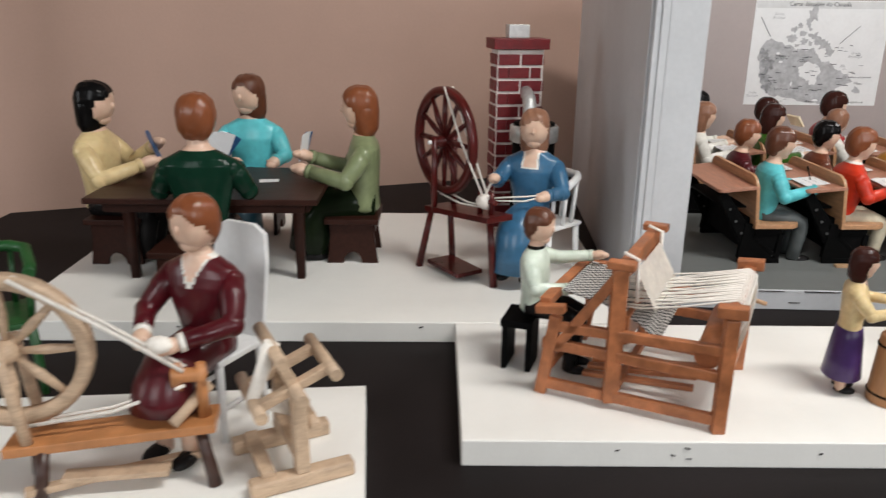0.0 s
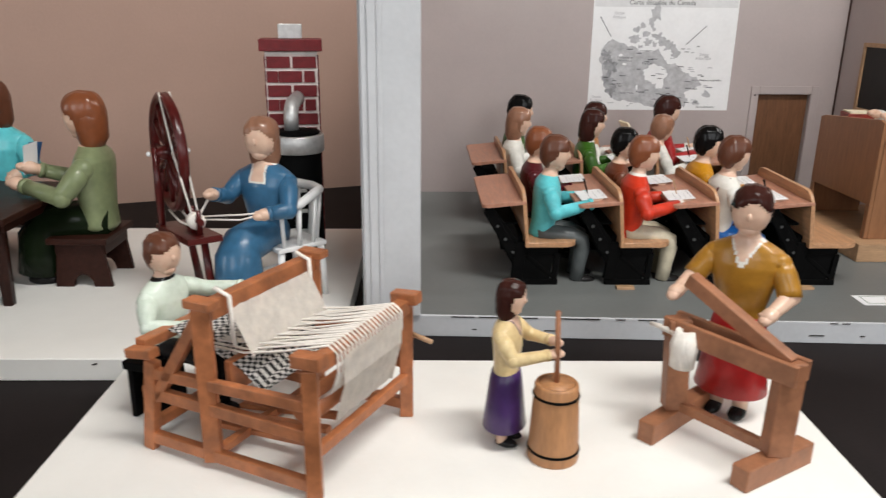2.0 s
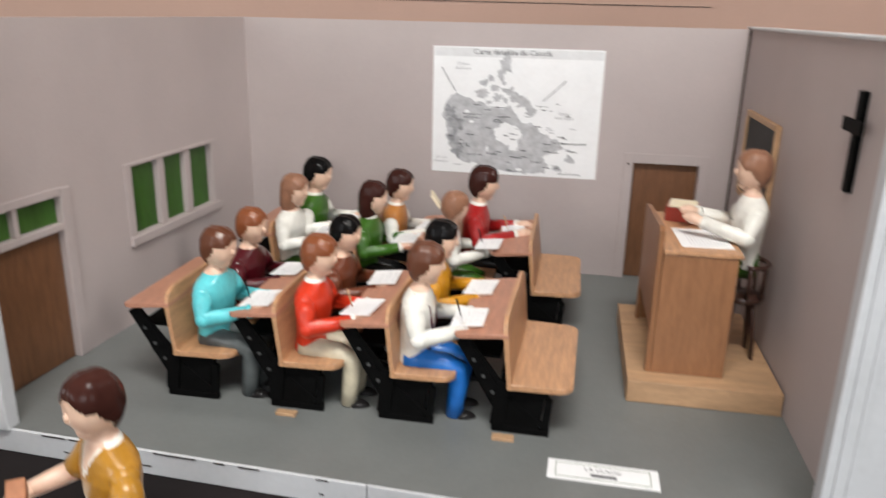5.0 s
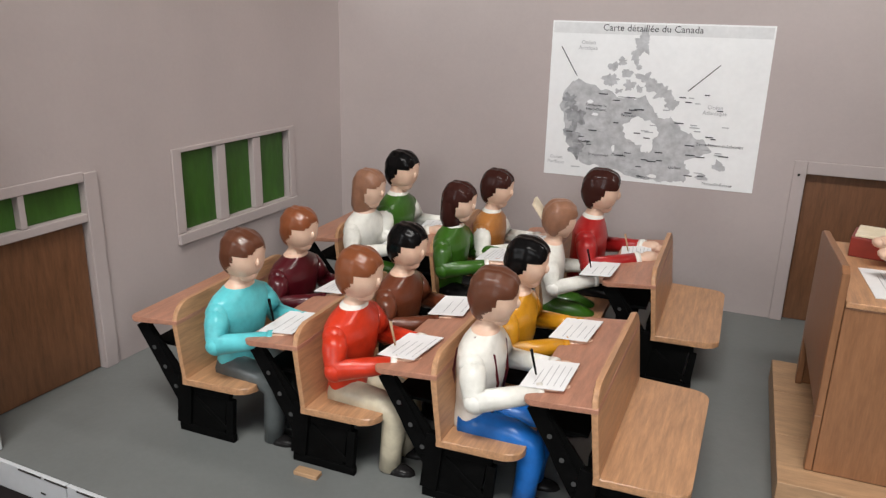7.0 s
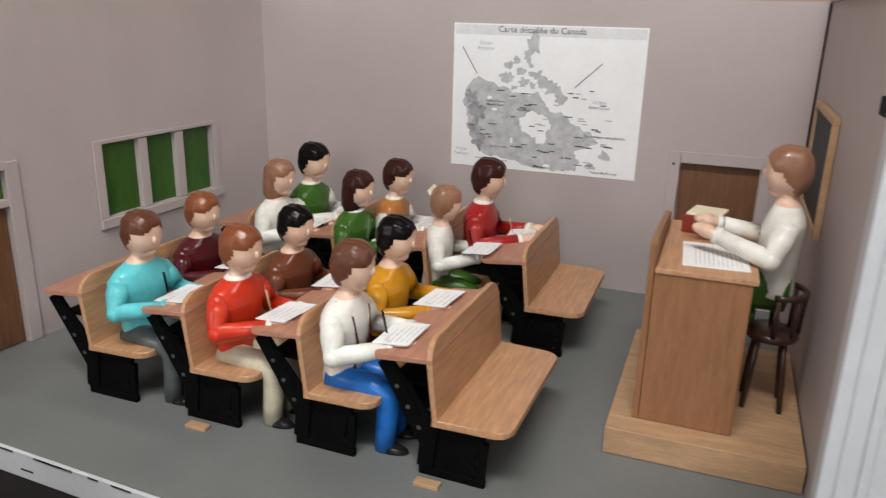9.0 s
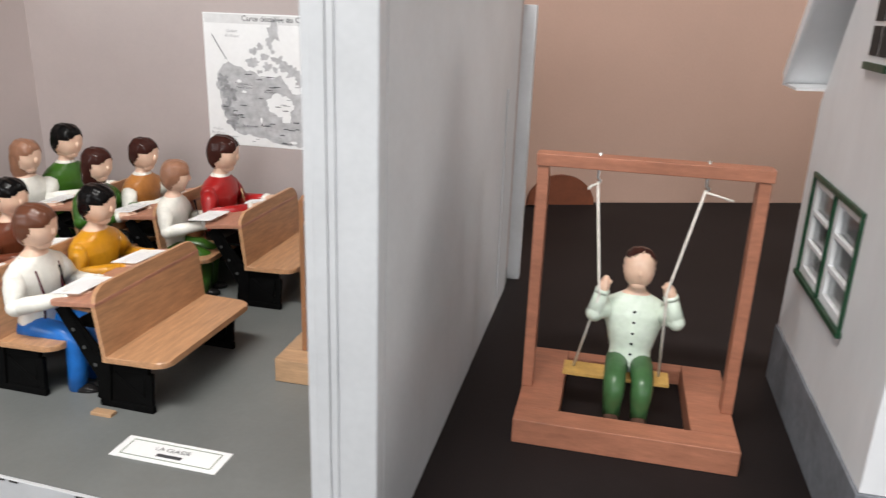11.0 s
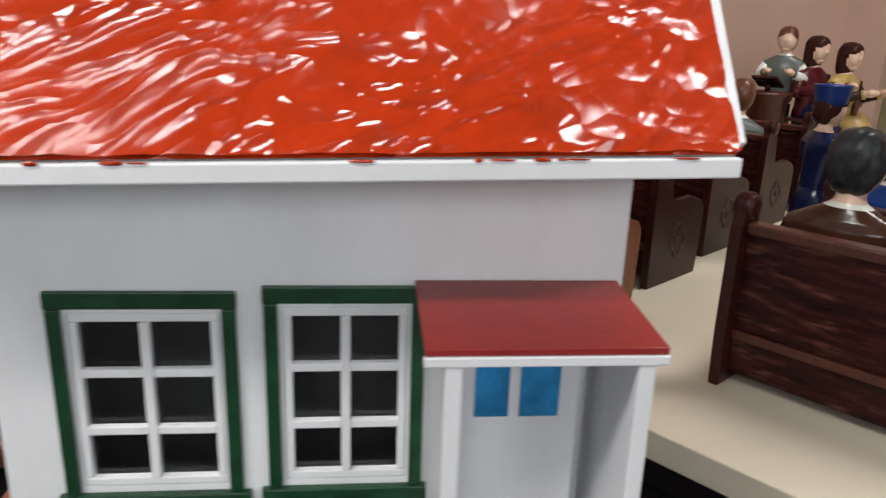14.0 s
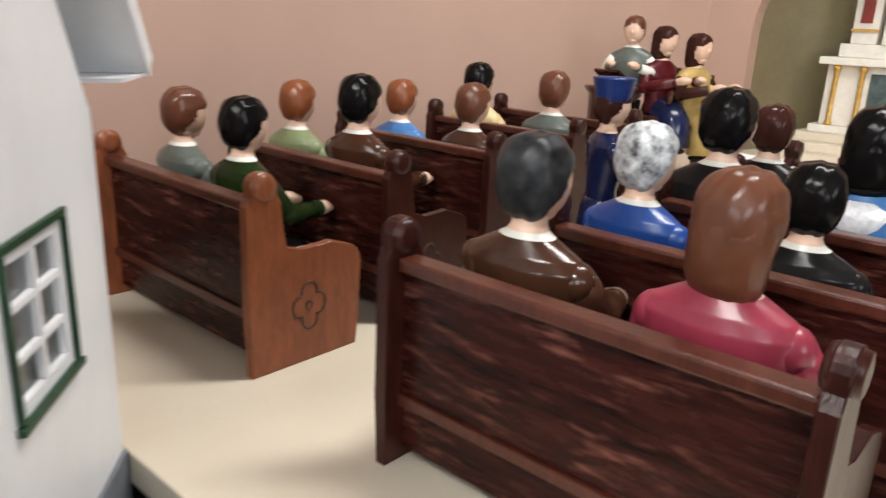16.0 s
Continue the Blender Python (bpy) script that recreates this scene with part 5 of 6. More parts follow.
def card_fan(x, y, z, yaw, tilt, n, label, front, back):
    t = thing("card_fan", pose(x, y, z, 0, tilt, yaw), label, "playing cards", "fans of cards")
    for i in range(n):
        o = part("card", box((-0.0003, -0.0115, 0), (0.0003, 0.0115, 0.044), 0), front if i else back, t)
        o.matrix_local = pose(0.0012 * i, 0, -0.004, (i - (n - 1) / 2) * 14, 0, 0)
    return t


card_fan(-0.292, 1.285, 0.175, 12, -20, 3, "small fan of blue-backed playing cards", CARD_BLUE, CARD_BLUE)
card_fan(-0.222, 1.355, 0.166, -75, 18, 6, "fan of white playing cards with a blue back", PAPER, CARD_BLUE)
card_fan(-0.085, 1.318, 0.17, 160, -15, 2, "pair of playing cards held upright", CARD_BLUE, PAPER)
solo("playing_card", box((-0.014, -0.009, 0), (0.014, 0.009, 0.0006), 0), PAPER, pose(-0.128, 1.268, 0.1442, 0, 0, 10), "white playing card lying on the dark table", "playing card")
solo("playing_card", box((-0.014, -0.009, 0), (0.014, 0.009, 0.0006), 0), PAPER, pose(-0.2, 1.262, 0.1442, 0, 0, -30), "white playing card lying on the dark table", "playing card")


def bent_chair(m, mats, label, arms=True, solid=False, s=1.0, seat_z=0.08, back_h=0.075):
    t = thing("armchair" if arms else "chair", m, label, "chair")
    part("seat", box((-0.036, -0.038, seat_z - 0.006), (0.036, 0.038, seat_z), 0.0015), mats, t)
    for x in (-0.03, 0.03):
        for y in (-0.032, 0.032):
            part("leg", tube([(x, y, seat_z - 0.006), (x * 1.1, y * 1.1, 0.0)], [0.0048, 0.0038], 10), mats, t)
    part("stretcher", tube([(-0.031, -0.033, 0.03), (0.031, -0.033, 0.03)], 0.0026, 8), mats, t)
    part("stretcher", tube([(-0.031, 0.033, 0.03), (0.031, 0.033, 0.03)], 0.0026, 8), mats, t)
    if solid:
        o = [(-0.036, 0.0), (0.036, 0.0), (0.04, back_h * 0.7), (0.036, back_h * 0.93), (0.02, back_h), (-0.02, back_h), (-0.036, back_h * 0.93), (-0.04, back_h * 0.7)]
        part("backrest", prism(o, 0.006, pose(-0.032, 0, seat_z, 0, -8, 0) @ pose(0, 0, 0, 0, 0, 90), 0.001), mats, t)
    else:
        rim = [(0.03, -0.037), (0.005, -0.0395), (-0.02, -0.038), (-0.036, -0.025), (-0.041, 0.0), (-0.036, 0.025), (-0.02, 0.038), (0.005, 0.0395), (0.03, 0.037)]
        zt = seat_z + back_h
        part("top_rail", tube([(x, y, zt - (0.012 if x > 0 else 0.0)) for x, y in rim], 0.0058, 10), mats, t)
        for x, y in rim[0:1] + rim[1:8] + rim[8:]:
            part("spindle", tube([(x * 0.85, y * 0.9, seat_z), (x, y, zt - 0.004 - (0.012 if x > 0 else 0.0))], 0.0028, 8), mats, t)
    return t


# ---- red spinning wheel, stove and chimney ----
bent_chair(pose(0.276, 1.24, 0.02, 0, 0, 222), CHAIR_WHITE, "white painted wooden armchair with a spindle back", seat_z=0.076, back_h=0.066)
figure(pose(0.254, 1.232, 0.1, 0, 0, 245), 1.12, P("steel"), P("skirt_blue"), P("hair_sand"), "carved figurine in blue dress with white collar, spinning", style="long", skirt=P("steel"), collar=P("white"), vneck="square", arms=[((0.022, 0.045, 0.043), (0.045, 0.03, 0.042)), ((0.02, -0.04, 0.05), (0.055, -0.032, 0.06))], shin=0.066, head_yaw=12)


def spinning_wheel(m, mats, label, R=0.072, spokes=10, legs=None, bench=None, tilt=0.0, wheel_c=None, leg_mat=None, wheel_yaw=0.0):
    t = thing("spinning_wheel", m, label, "spinning wheel")
    wc = wheel_c
    wm = pose(*wc, 0, 0, wheel_yaw) @ pose(0, 0, 0, 90, 0, 0)
    ring = [(R - 0.007, -0.0055), (R, -0.0065), (R + 0.0045, -0.004), (R + 0.0025, 0.0), (R + 0.0045, 0.004), (R, 0.0065), (R - 0.007, 0.0055), (R - 0.007, -0.0055)]
    bm = bmesh.new()
    n = 40
    rs = [[bm.verts.new((r * math.cos(2 * math.pi * k / n), r * math.sin(2 * math.pi * k / n), z)) for k in range(n)] for r, z in ring[:-1]]
    for a, b_ in zip(rs, rs[1:] + rs[:1]):
        for k in range(n):
            bm.faces.new((a[k], a[(k + 1) % n], b_[(k + 1) % n], b_[k])).smooth = True
    bmesh.ops.transform(bm, matrix=wm, verts=bm.verts)
    part("rim", bm, mats, t)
    part("hub", lathe([(0.004, -0.016), (0.009, -0.008), (0.01, 0.0), (0.009, 0.008), (0.004, 0.016)], 16, wm), mats, t)
    for k in range(spokes):
        a = 2 * math.pi * k / spokes
        bm = tube([(0.008 * math.cos(a), 0.008 * math.sin(a), 0), (R * 0.5 * math.cos(a), R * 0.5 * math.sin(a), 0), ((R - 0.006) * math.cos(a), (R - 0.006) * math.sin(a), 0)], [0.0026, 0.0044, 0.0028], 8)
        bmesh.ops.transform(bm, matrix=wm, verts=bm.verts)
        part("spoke", bm, mats, t)
    side = pose(0, 0, 0, 0, 0, wheel_yaw) @ Vector((0, 1, 0))
    for sg in (1, -1):
        top = Vector(wc) + side * 0.017 * sg
        foot = Vector((wc[0] + legs["post_dx"], wc[1], bench[2])) + side * 0.017 * sg
        part("wheel_post", tube([foot, foot.lerp(top, 0.5), top + (top - foot).normalized() * 0.008], [0.0045, 0.005, 0.0038], 10), mats, t)
        part("axle_knob", lathe([(0.001, 0), (0.0032, 0.001), (0.0032, 0.004), (0.001, 0.0055)], 8, Matrix.Translation(top + side * 0.005 * sg) @ pose(0, 0, 0, -90 * sg, 0, wheel_yaw)), CHAIR_WHITE, t)
    x0, x1, z0, z1, wd = bench[0], bench[1], bench[2], bench[3], bench[4]
    part("bench", beam((x0, 0, z0), (x1, 0, z1), wd, 0.008, 0.001), legs.get("bench_mat", mats), t)
    for x, y in legs["feet"]:
        px = max(x0 + 0.012, min(x1 - 0.012, x * 0.9))
        part("leg", tube([(px, y * 0.55, z0 + (z1 - z0) * (px - x0) / (x1 - x0) - 0.003), (x, y, legs["floor"])], [0.0045, 0.0055], 10), leg_mat or mats, t)
    return t


WH = spinning_wheel(pose(0.1545, 1.2076, 0.02, 0, 0, -58), RED_LACQUER, "dark red lacquered spinning wheel with turned spokes", R=0.072, spokes=12, wheel_c=(-0.05, 0.0, 0.188), bench=(-0.07, 0.085, 0.088, 0.105, 0.042), legs=dict(post_dx=0.0, feet=((-0.07, 0.03), (-0.07, -0.03), (0.06, 0.012)), floor=0.0), wheel_yaw=0)
part("treadle", box((-0.06, -0.022, 0.006), (0.02, 0.022, 0.012), 0.001), RED_LACQUER, WH)
for x in (0.04, 0.066):
    part("maiden", tube([(x, 0, 0.1), (x, 0, 0.137)], [0.004, 0.0028], 8), RED_LACQUER, WH)
part("flyer", tube([(0.035, 0.0, 0.122), (0.075, 0.0, 0.124)], 0.004, 10), RED_LACQUER, WH)
part("bobbin_wool", lathe([(0.003, -0.011), (0.0095, -0.009), (0.0105, 0), (0.0095, 0.009), (0.003, 0.011)], 14, pose(0.052, 0, 0.121, 0, 90, 0)), WOOL, WH, "cream wool wound on the bobbin")
for y in (-0.0065, 0.0065):
    part("drive_cord", tube([(-0.042, y, 0.2645), (0.0, y, 0.196), (0.05, y * 0.6, 0.13)], 0.0014, 6), ROPE, WH)
    part("drive_cord", tube([(-0.05, y, 0.113), (0.0, y, 0.109), (0.05, y * 0.6, 0.114)], 0.0014, 6), ROPE, WH)
yn = thing("yarn_strand", I4, "loose white yarn strands between the figurine's fists and the bobbin", "yarn")
for a, b_, c in (((0.192, 1.19, 0.164), (0.178, 1.18, 0.138), (0.184, 1.165, 0.142)), ((0.192, 1.19, 0.162), (0.183, 1.182, 0.146), (0.185, 1.167, 0.143)), ((0.262, 1.17, 0.148), (0.235, 1.165, 0.142), (0.188, 1.163, 0.143)), ((0.262, 1.17, 0.15), (0.24, 1.168, 0.148), (0.188, 1.165, 0.146))):
    part("strand", tube([Vector(a), Vector(a).lerp(Vector(b_), 0.6), Vector(b_), Vector(c)], 0.0013, 6), ROPE, yn)

stv = thing("wood_stove", pose(0.272, 1.375, 0.02), "round black iron stove with a galvanised top band and elbow pipe", "stove")
part("body", lathe([(0.03, 0.0), (0.034, 0.012), (0.034, 0.165), (0.03, 0.17)], 28), IRON, stv)
part("top_band", lathe([(0.036, 0.168), (0.0385, 0.17), (0.0385, 0.192), (0.036, 0.194), (0.034, 0.1935), (0.001, 0.1935)], 28), SILVER, stv, "galvanised metal band")
part("lid", lathe([(0.001, 0.1945), (0.033, 0.1945), (0.0325, 0.198), (0.001, 0.199)], 24), IRON, stv)
part("stovepipe", tube([(-0.008, 0.004, 0.198), (-0.008, 0.004, 0.216), (-0.008, 0.008, 0.226), (-0.008, 0.02, 0.234), (-0.007, 0.062, 0.238)], 0.0105, 14), SILVER, stv, "bent galvanised pipe")
for k in range(3):
    part("door_bar", box((-0.016, -0.0355, 0.055 + 0.03 * k), (0.016, -0.0325, 0.06 + 0.03 * k), 0.0004), SILVER, stv)

# chimney with single bricks
CHX, CHY = 0.252, 1.478
chm = thing("brick_chimney", pose(CHX, CHY, 0.0, 0, 0, 8), "tall dark red brick chimney with white joints and a flat cap", "chimney")
part("core", box((-0.0385, -0.0255, 0.0), (0.0385, 0.0255, 0.325), 0.0005), MORTAR, chm, "white painted joints")
part("cap", box((-0.0465, -0.033, 0.3252), (0.0465, 0.033, 0.3425), 0.001), BRICK, chm)
part("flue", box((-0.018, -0.012, 0.3427), (0.017, 0.012, 0.364), 0.001), SILVER, chm, "grey metal flue block")
BR = []
for w_ in (0.035, 0.0165, 0.0225):
    bm = box((-w_ / 2, -0.0016, -0.0085), (w_ / 2, 0.0016, 0.0085), 0.0005)
    me = bpy.data.meshes.new("brick")
    bm.to_mesh(me)
    bm.free()
    me.materials.append(BRICK)
    BR.append((w_, me))


def brick(k, m):
    o = new("brick", BR[k][1])
    o.parent = chm
    o.matrix_local = m


for c in range(15):
    z = 0.012 + 0.0212 * c
    if c % 2 == 0:
        for x in (-0.0193, 0.0193):
            brick(0, pose(x, -0.0262, z))
        for y in (-0.012, 0.0125):
            brick(2, pose(-0.0392, y, z, 0, 0, 90))
            brick(2, pose(0.0392, y, z, 0, 0, 90))
    else:
        for x, k in ((-0.029, 1), (-0.0025, 0), (0.0263, 1)):
            brick(k, pose(x - (0.0 if k else 0.0), -0.0262, z))
        for sx in (-0.0392, 0.0392):
            brick(0, pose(sx, 0.0, z, 0, 0, 90))

# ---- loom ----
loom = thing("weaving_loom", I4, "miniature orange-brown wooden weaving loom with cream warp", "loom")
Z0 = 0.0202
A, Bq, C, D = Vector((0.22, 0.866, Z0)), Vector((0.372, 0.79, Z0)), Vector((0.44, 0.918, Z0)), Vector((0.288, 0.994, Z0))
up = lambda v, z: Vector((v.x, v.y, Z0 + z))
ax = (Bq - A).normalized()
ay = (D - A).normalized()


def lbeam(p, q, w_, h_, name="rail", bev=0.001):
    return part(name, beam(p, q, w_ * 0.82, h_ * 0.82, bev), WOOD_LOOM, loom)


for base in (A, D):
    e_ = base + ax * (Bq - A).length
    mid = base + ax * 0.07
    lbeam(up(base, 0), up(base + ax * 0.012, 0.085), 0.011, 0.014, "front_post")
    lbeam(up(e_, 0), up(e_, 0.112), 0.012, 0.015, "rear_post")
    lbeam(up(mid, 0.006), up(mid, 0.142), 0.011, 0.018, "middle_post")
    lbeam(up(base, 0.012), up(e_, 0.012), 0.009, 0.013)
    lbeam(up(base, 0.055), up(e_, 0.055), 0.009, 0.013)
    lbeam(up(base + ax * 0.01, 0.074), up(e_, 0.081), 0.009, 0.012)
    lbeam(up(base + ax * 0.012, 0.05), up(mid - ax * 0.0, 0.138), 0.009, 0.012, "slanted_arm")
    lbeam(up(base - ax * 0.006, 0.092) - ay * 0.006, up(base + ax * 0.022, 0.096) - ay * 0.006, 0.014, 0.01, "arm_cap")
    lbeam(up(e_ - ax * 0.013, 0.118), up(e_ + ax * 0.013, 0.12), 0.016, 0.013, "post_cap")
    lbeam(up(mid - ax * 0.012, 0.146), up(mid + ax * 0.014, 0.146), 0.017, 0.009, "post_cap")
L2 = (D - A).length
E0 = A + ax * (Bq - A).length
for off, z, w_, h_, nm in ((0.0, 0.097, 0.014, 0.011, "breast_beam"), (0.07, 0.138, 0.013, 0.02, "top_beam"), ((Bq - A).length, 0.112, 0.014, 0.016, "back_beam"), ((Bq - A).length, 0.04, 0.009, 0.012, "cross_rail"), (0.0, 0.02, 0.009, 0.012, "cross_rail"), (0.07, 0.012, 0.009, 0.01, "cross_rail")):
    p = A + ax * off
    lbeam(up(p, z), up(p + ay * L2, z), w_, h_, nm)
part("cloth_roll", tube([up(E0 - ax * 0.018 + ay * 0.014, 0.066), up(E0 - ax * 0.018 + ay * (L2 - 0.014), 0.066)], 0.012, 16), WOOD_LOOM, loom)
# woven cloth towards the weaver
bm = bmesh.new()
rows = [(0.01, 0.1045), (0.05, 0.098), (0.085, 0.085), (0.106, 0.068)]
vs = [[bm.verts.new(up(A + ax * o + ay * y, z)) for o, z in rows] for y in (0.022, L2 - 0.022)]
vl = [[bm.verts.new(up(A + ax * o + ay * y, z - 0.0015)) for o, z in rows] for y in (0.022, L2 - 0.022)]
for i in range(3):
    bm.faces.new((vs[0][i], vs[0][i + 1], vs[1][i + 1], vs[1][i]))
    bm.faces.new((vl[0][i], vl[0][i + 1], vl[1][i + 1], vl[1][i]))
for a_ in (0, 1):
    for i in range(3):
        bm.faces.new((vs[a_][i], vs[a_][i + 1], vl[a_][i + 1], vl[a_][i]))
part("woven_cloth", bm, CLOTH_BW, loom, "black and white checked woven cloth")
# heddle frame hanging from the top beam
for y in (0.02, L2 - 0.02):
    q = A + ax * 0.077 + ay * y
    part("heddle_cord", tube([up(q - ax * 0.01, 0.152), up(q + ax * 0.004, 0.147), up(q + ax * 0.006, 0.105)], 0.002, 6), WOOL, loom)
part("heddle", beam(up(A + ax * 0.075 + ay * 0.018, 0.075), up(A + ax * 0.075 + ay * (L2 - 0.018), 0.075), 0.006, 0.03, 0.001), WOOD_LOOM, loom)
bm = bmesh.new()
hy = [[bm.verts.new(up(A + ax * (0.08 + 0.007 * j + 0.0008 * noise.noise((i * 1.3, j, 4))) + ay * (0.02 + (L2 - 0.04) * i / 16), 0.136 - 0.0125 * j + 0.0012 * noise.noise((i * 0.8, j, 9)))) for i in range(17)] for j in range(4)]
for j in range(3):
    for i in range(16):
        bm.faces.new((hy[j][i], hy[j][i + 1], hy[j + 1][i + 1], hy[j + 1][i]))
bmesh.ops.solidify(bm, geom=list(bm.faces), thickness=0.003)
part("heddle_yarn", bm, WOOL, loom, "cream knotted heddle yarn")
# warp threads, each its own
nw = 20
for k in range(nw):
    y = 0.024 + (L2 - 0.048) * k / (nw - 1)
    w0 = rng.uniform(-0.0012, 0.0012)
    sag = rng.uniform(0.0, 0.003)
    pts = [up(A + ax * 0.05 + ay * (y + w0), 0.097), up(A + ax * 0.088 + ay * y, 0.1 + rng.uniform(-0.002, 0.003)), up(A + ax * 0.128 + ay * (y - w0), 0.111 - sag), up(E0 + ax * 0.001 + ay * y, 0.1215), up(E0 + ax * 0.0085 + ay * y, 0.116), up(E0 + ax * 0.009 + ay * y, 0.1), up(E0 + ax * 0.002 + ay * (y + w0), 0.082), up(E0 - ax * 0.012 + ay * y, 0.072)]
    part("warp_thread", tube(pts, 0.00105, 5), WOOL, loom)
bm = bmesh.new()
g_ = [[bm.verts.new(up(E0 + ax * (0.0112 + 0.001 * noise.noise((i * 0.7, j, 0)) - (0.0004 * j * j if j > 2 else 0)) + ay * (0.028 + (L2 - 0.056) * i / 14), 0.113 - 0.012 * j - (0.004 * noise.noise((i * 0.9, 2, 0)) if j == 5 else 0))) for i in range(15)] for j in range(6)]
for j in range(5):
    for i in range(14):
        bm.faces.new((g_[j][i], g_[j][i + 1], g_[j + 1][i + 1], g_[j + 1][i]))
bmesh.ops.solidify(bm, geom=list(bm.faces), thickness=0.0012)
part("warp_sheet", bm, WOOL, loom, "cream yarn sheet hanging over the back beam")
part("crank", tube([up(C + ay * 0.012, 0.078), up(C + ay * 0.012 + ax * 0.02, 0.074)], 0.0025, 8), WOOD_LIGHT, loom)
for k in range(3):
    q = A + ax * 0.03 + ay * (0.045 + 0.018 * k)
    part("treadle", beam(up(q, 0.008), up(q + ax * 0.11, 0.016 + 0.004 * k), 0.008, 0.005), WOOD_LOOM, loom)

st = thing("weaver_stool", pose(0.206, 0.93, 0.0202, 0, 0, -20), "small black wooden stool at the loom", "stool")
part("seat", box((-0.017, -0.024, 0.05), (0.017, 0.024, 0.058), 0.001), IRON, st)
for x in (-0.013, 0.013):
    part("board_leg", box((x - 0.003, -0.02, 0.0), (x + 0.003, 0.02, 0.0498), 0.0008), IRON, st)
figure(pose(0.219, 0.936, 0.081, 0, 0, -20), 0.8, P("mint"), P("black"), P("hair_brown"), "carved figurine in pale shirt weaving at the loom", arms=[((0.02, 0.05, 0.06), (0.075, 0.055, 0.068)), ((0.012, -0.045, 0.045), (0.055, -0.028, 0.046))], collar=P("black"), head_yaw=-15, knee=0.055, shin=0.078)
figure(pose(0.527, 0.872, 0.0202, 0, 0, -22), 0.635, P("pale"), P("black"), P("hair_dark"), "carved figurine in cream sweater and purple skirt, churning butter", mode="stand", style="long", skirt=P("purple"), collar=P("purple"), vneck="v", arms=[((0.02, 0.04, 0.05), (0.062, 0.012, 0.058)), ((0.02, -0.04, 0.045), (0.066, -0.006, 0.048))])
cn = thing("butter_churn", pose(0.567, 0.849, 0.0202), "small wooden butter churn with dark hoops and a dasher rod", "butter churn")
part("barrel", lathe([(0.0215, 0.0), (0.022, 0.002), (0.0185, 0.068), (0.0175, 0.07), (0.0155, 0.0702), (0.0155, 0.066), (0.001, 0.066)], 24), WOOD_CHURN, cn)
part("hoop", lathe([(0.0218, 0.0085), (0.0226, 0.009), (0.0225, 0.0105), (0.0216, 0.011)], 24), IRON, cn)
part("hoop", lathe([(0.0192, 0.0585), (0.02, 0.059), (0.0199, 0.0605), (0.019, 0.061)], 24), IRON, cn)
part("lid", lathe([(0.001, 0.0665), (0.0152, 0.0665), (0.0148, 0.0695), (0.001, 0.0705)], 20), WOOD_CHURN, cn)
part("dasher", tube([(0, 0, 0.066), (-0.002, 0.002, 0.133)], 0.0022, 8), WOOD_SAW, cn)

# flax brake
bk = thing("flax_brake", I4, "brown wooden flax brake on two block feet with a hinged lever", "flax brake")
L0, L1, R0, R1 = Vector((0.652, 0.868, 0)), Vector((0.726, 0.932, 0)), Vector((0.708, 0.800, 0)), Vector((0.782, 0.842, 0))
zf = 0.0202
for p, q in ((L0, L1), (R0, R1)):
    part("foot", beam(p + Vector((0, 0, zf + 0.01)), q + Vector((0, 0, zf + 0.01)), 0.016, 0.02, 0.0012), WOOD_SAW, bk)
lm_, rm_ = L0.lerp(L1, 0.45), R0.lerp(R1, 0.5)
part("post", beam(lm_ + Vector((0, 0, zf + 0.02)), lm_ + Vector((-0.004, 0.0, 0.128)), 0.017, 0.02, 0.0012), WOOD_SAW, bk)
part("post", beam(rm_ + Vector((0, 0, zf + 0.02)), rm_ + Vector((0.002, 0.0, 0.124)), 0.017, 0.02, 0.0012), WOOD_SAW, bk)
part("stretcher", beam(lm_ + Vector((0, 0, zf + 0.024)), rm_ + Vector((0, 0, zf + 0.022)), 0.007, 0.009, 0.0006), WOOD_SAW, bk)
dl = (rm_ - lm_).normalized()
nl = Vector((-dl.y, dl.x, 0))
for o in (-0.0095, 0.0095):
    part("blade", beam(lm_ - dl * 0.012 + nl * o + Vector((0, 0, 0.12)), rm_ + dl * 0.012 + nl * o + Vector((0, 0, 0.116)), 0.006, 0.018, 0.0008), WOOD_SAW, bk)
part("lever", beam(lm_ + dl * 0.0 + nl * 0.004 + Vector((0, 0, 0.164)), rm_ + dl * 0.002 + Vector((0, 0, 0.121)), 0.012, 0.013, 0.001), WOOD_SAW, bk)
fl = bmesh.new()
for k in range(26):
    a = k * 2.4
    c = lm_ + dl * 0.012 - nl * 0.014 + Vector((0, 0, 0.114))
    r_ = 0.009 + 0.004 * noise.noise((k, 1, 1))
    add_tube(fl, [c + Vector((0.006 * math.cos(a), 0.006 * math.sin(a), 0.01)), c + Vector((r_ * math.cos(a), r_ * math.sin(a), -0.004)), c + Vector((r_ * math.cos(a + 0.6), r_ * math.sin(a + 0.6), -0.024 - 0.006 * noise.noise((k, 2, 2))))], [0.0025, 0.0034, 0.002], 6)
add_tube(fl, [lm_ - nl * 0.012 + Vector((0, 0, 0.118)), lm_ - dl * 0.026 - nl * 0.01 + Vector((0, 0, 0.117))], [0.004, 0.002], 6)
solo("flax_bundle", fl, WOOL, I4, "cream tuft of raw flax hanging on the brake", "flax", kind="stuff")
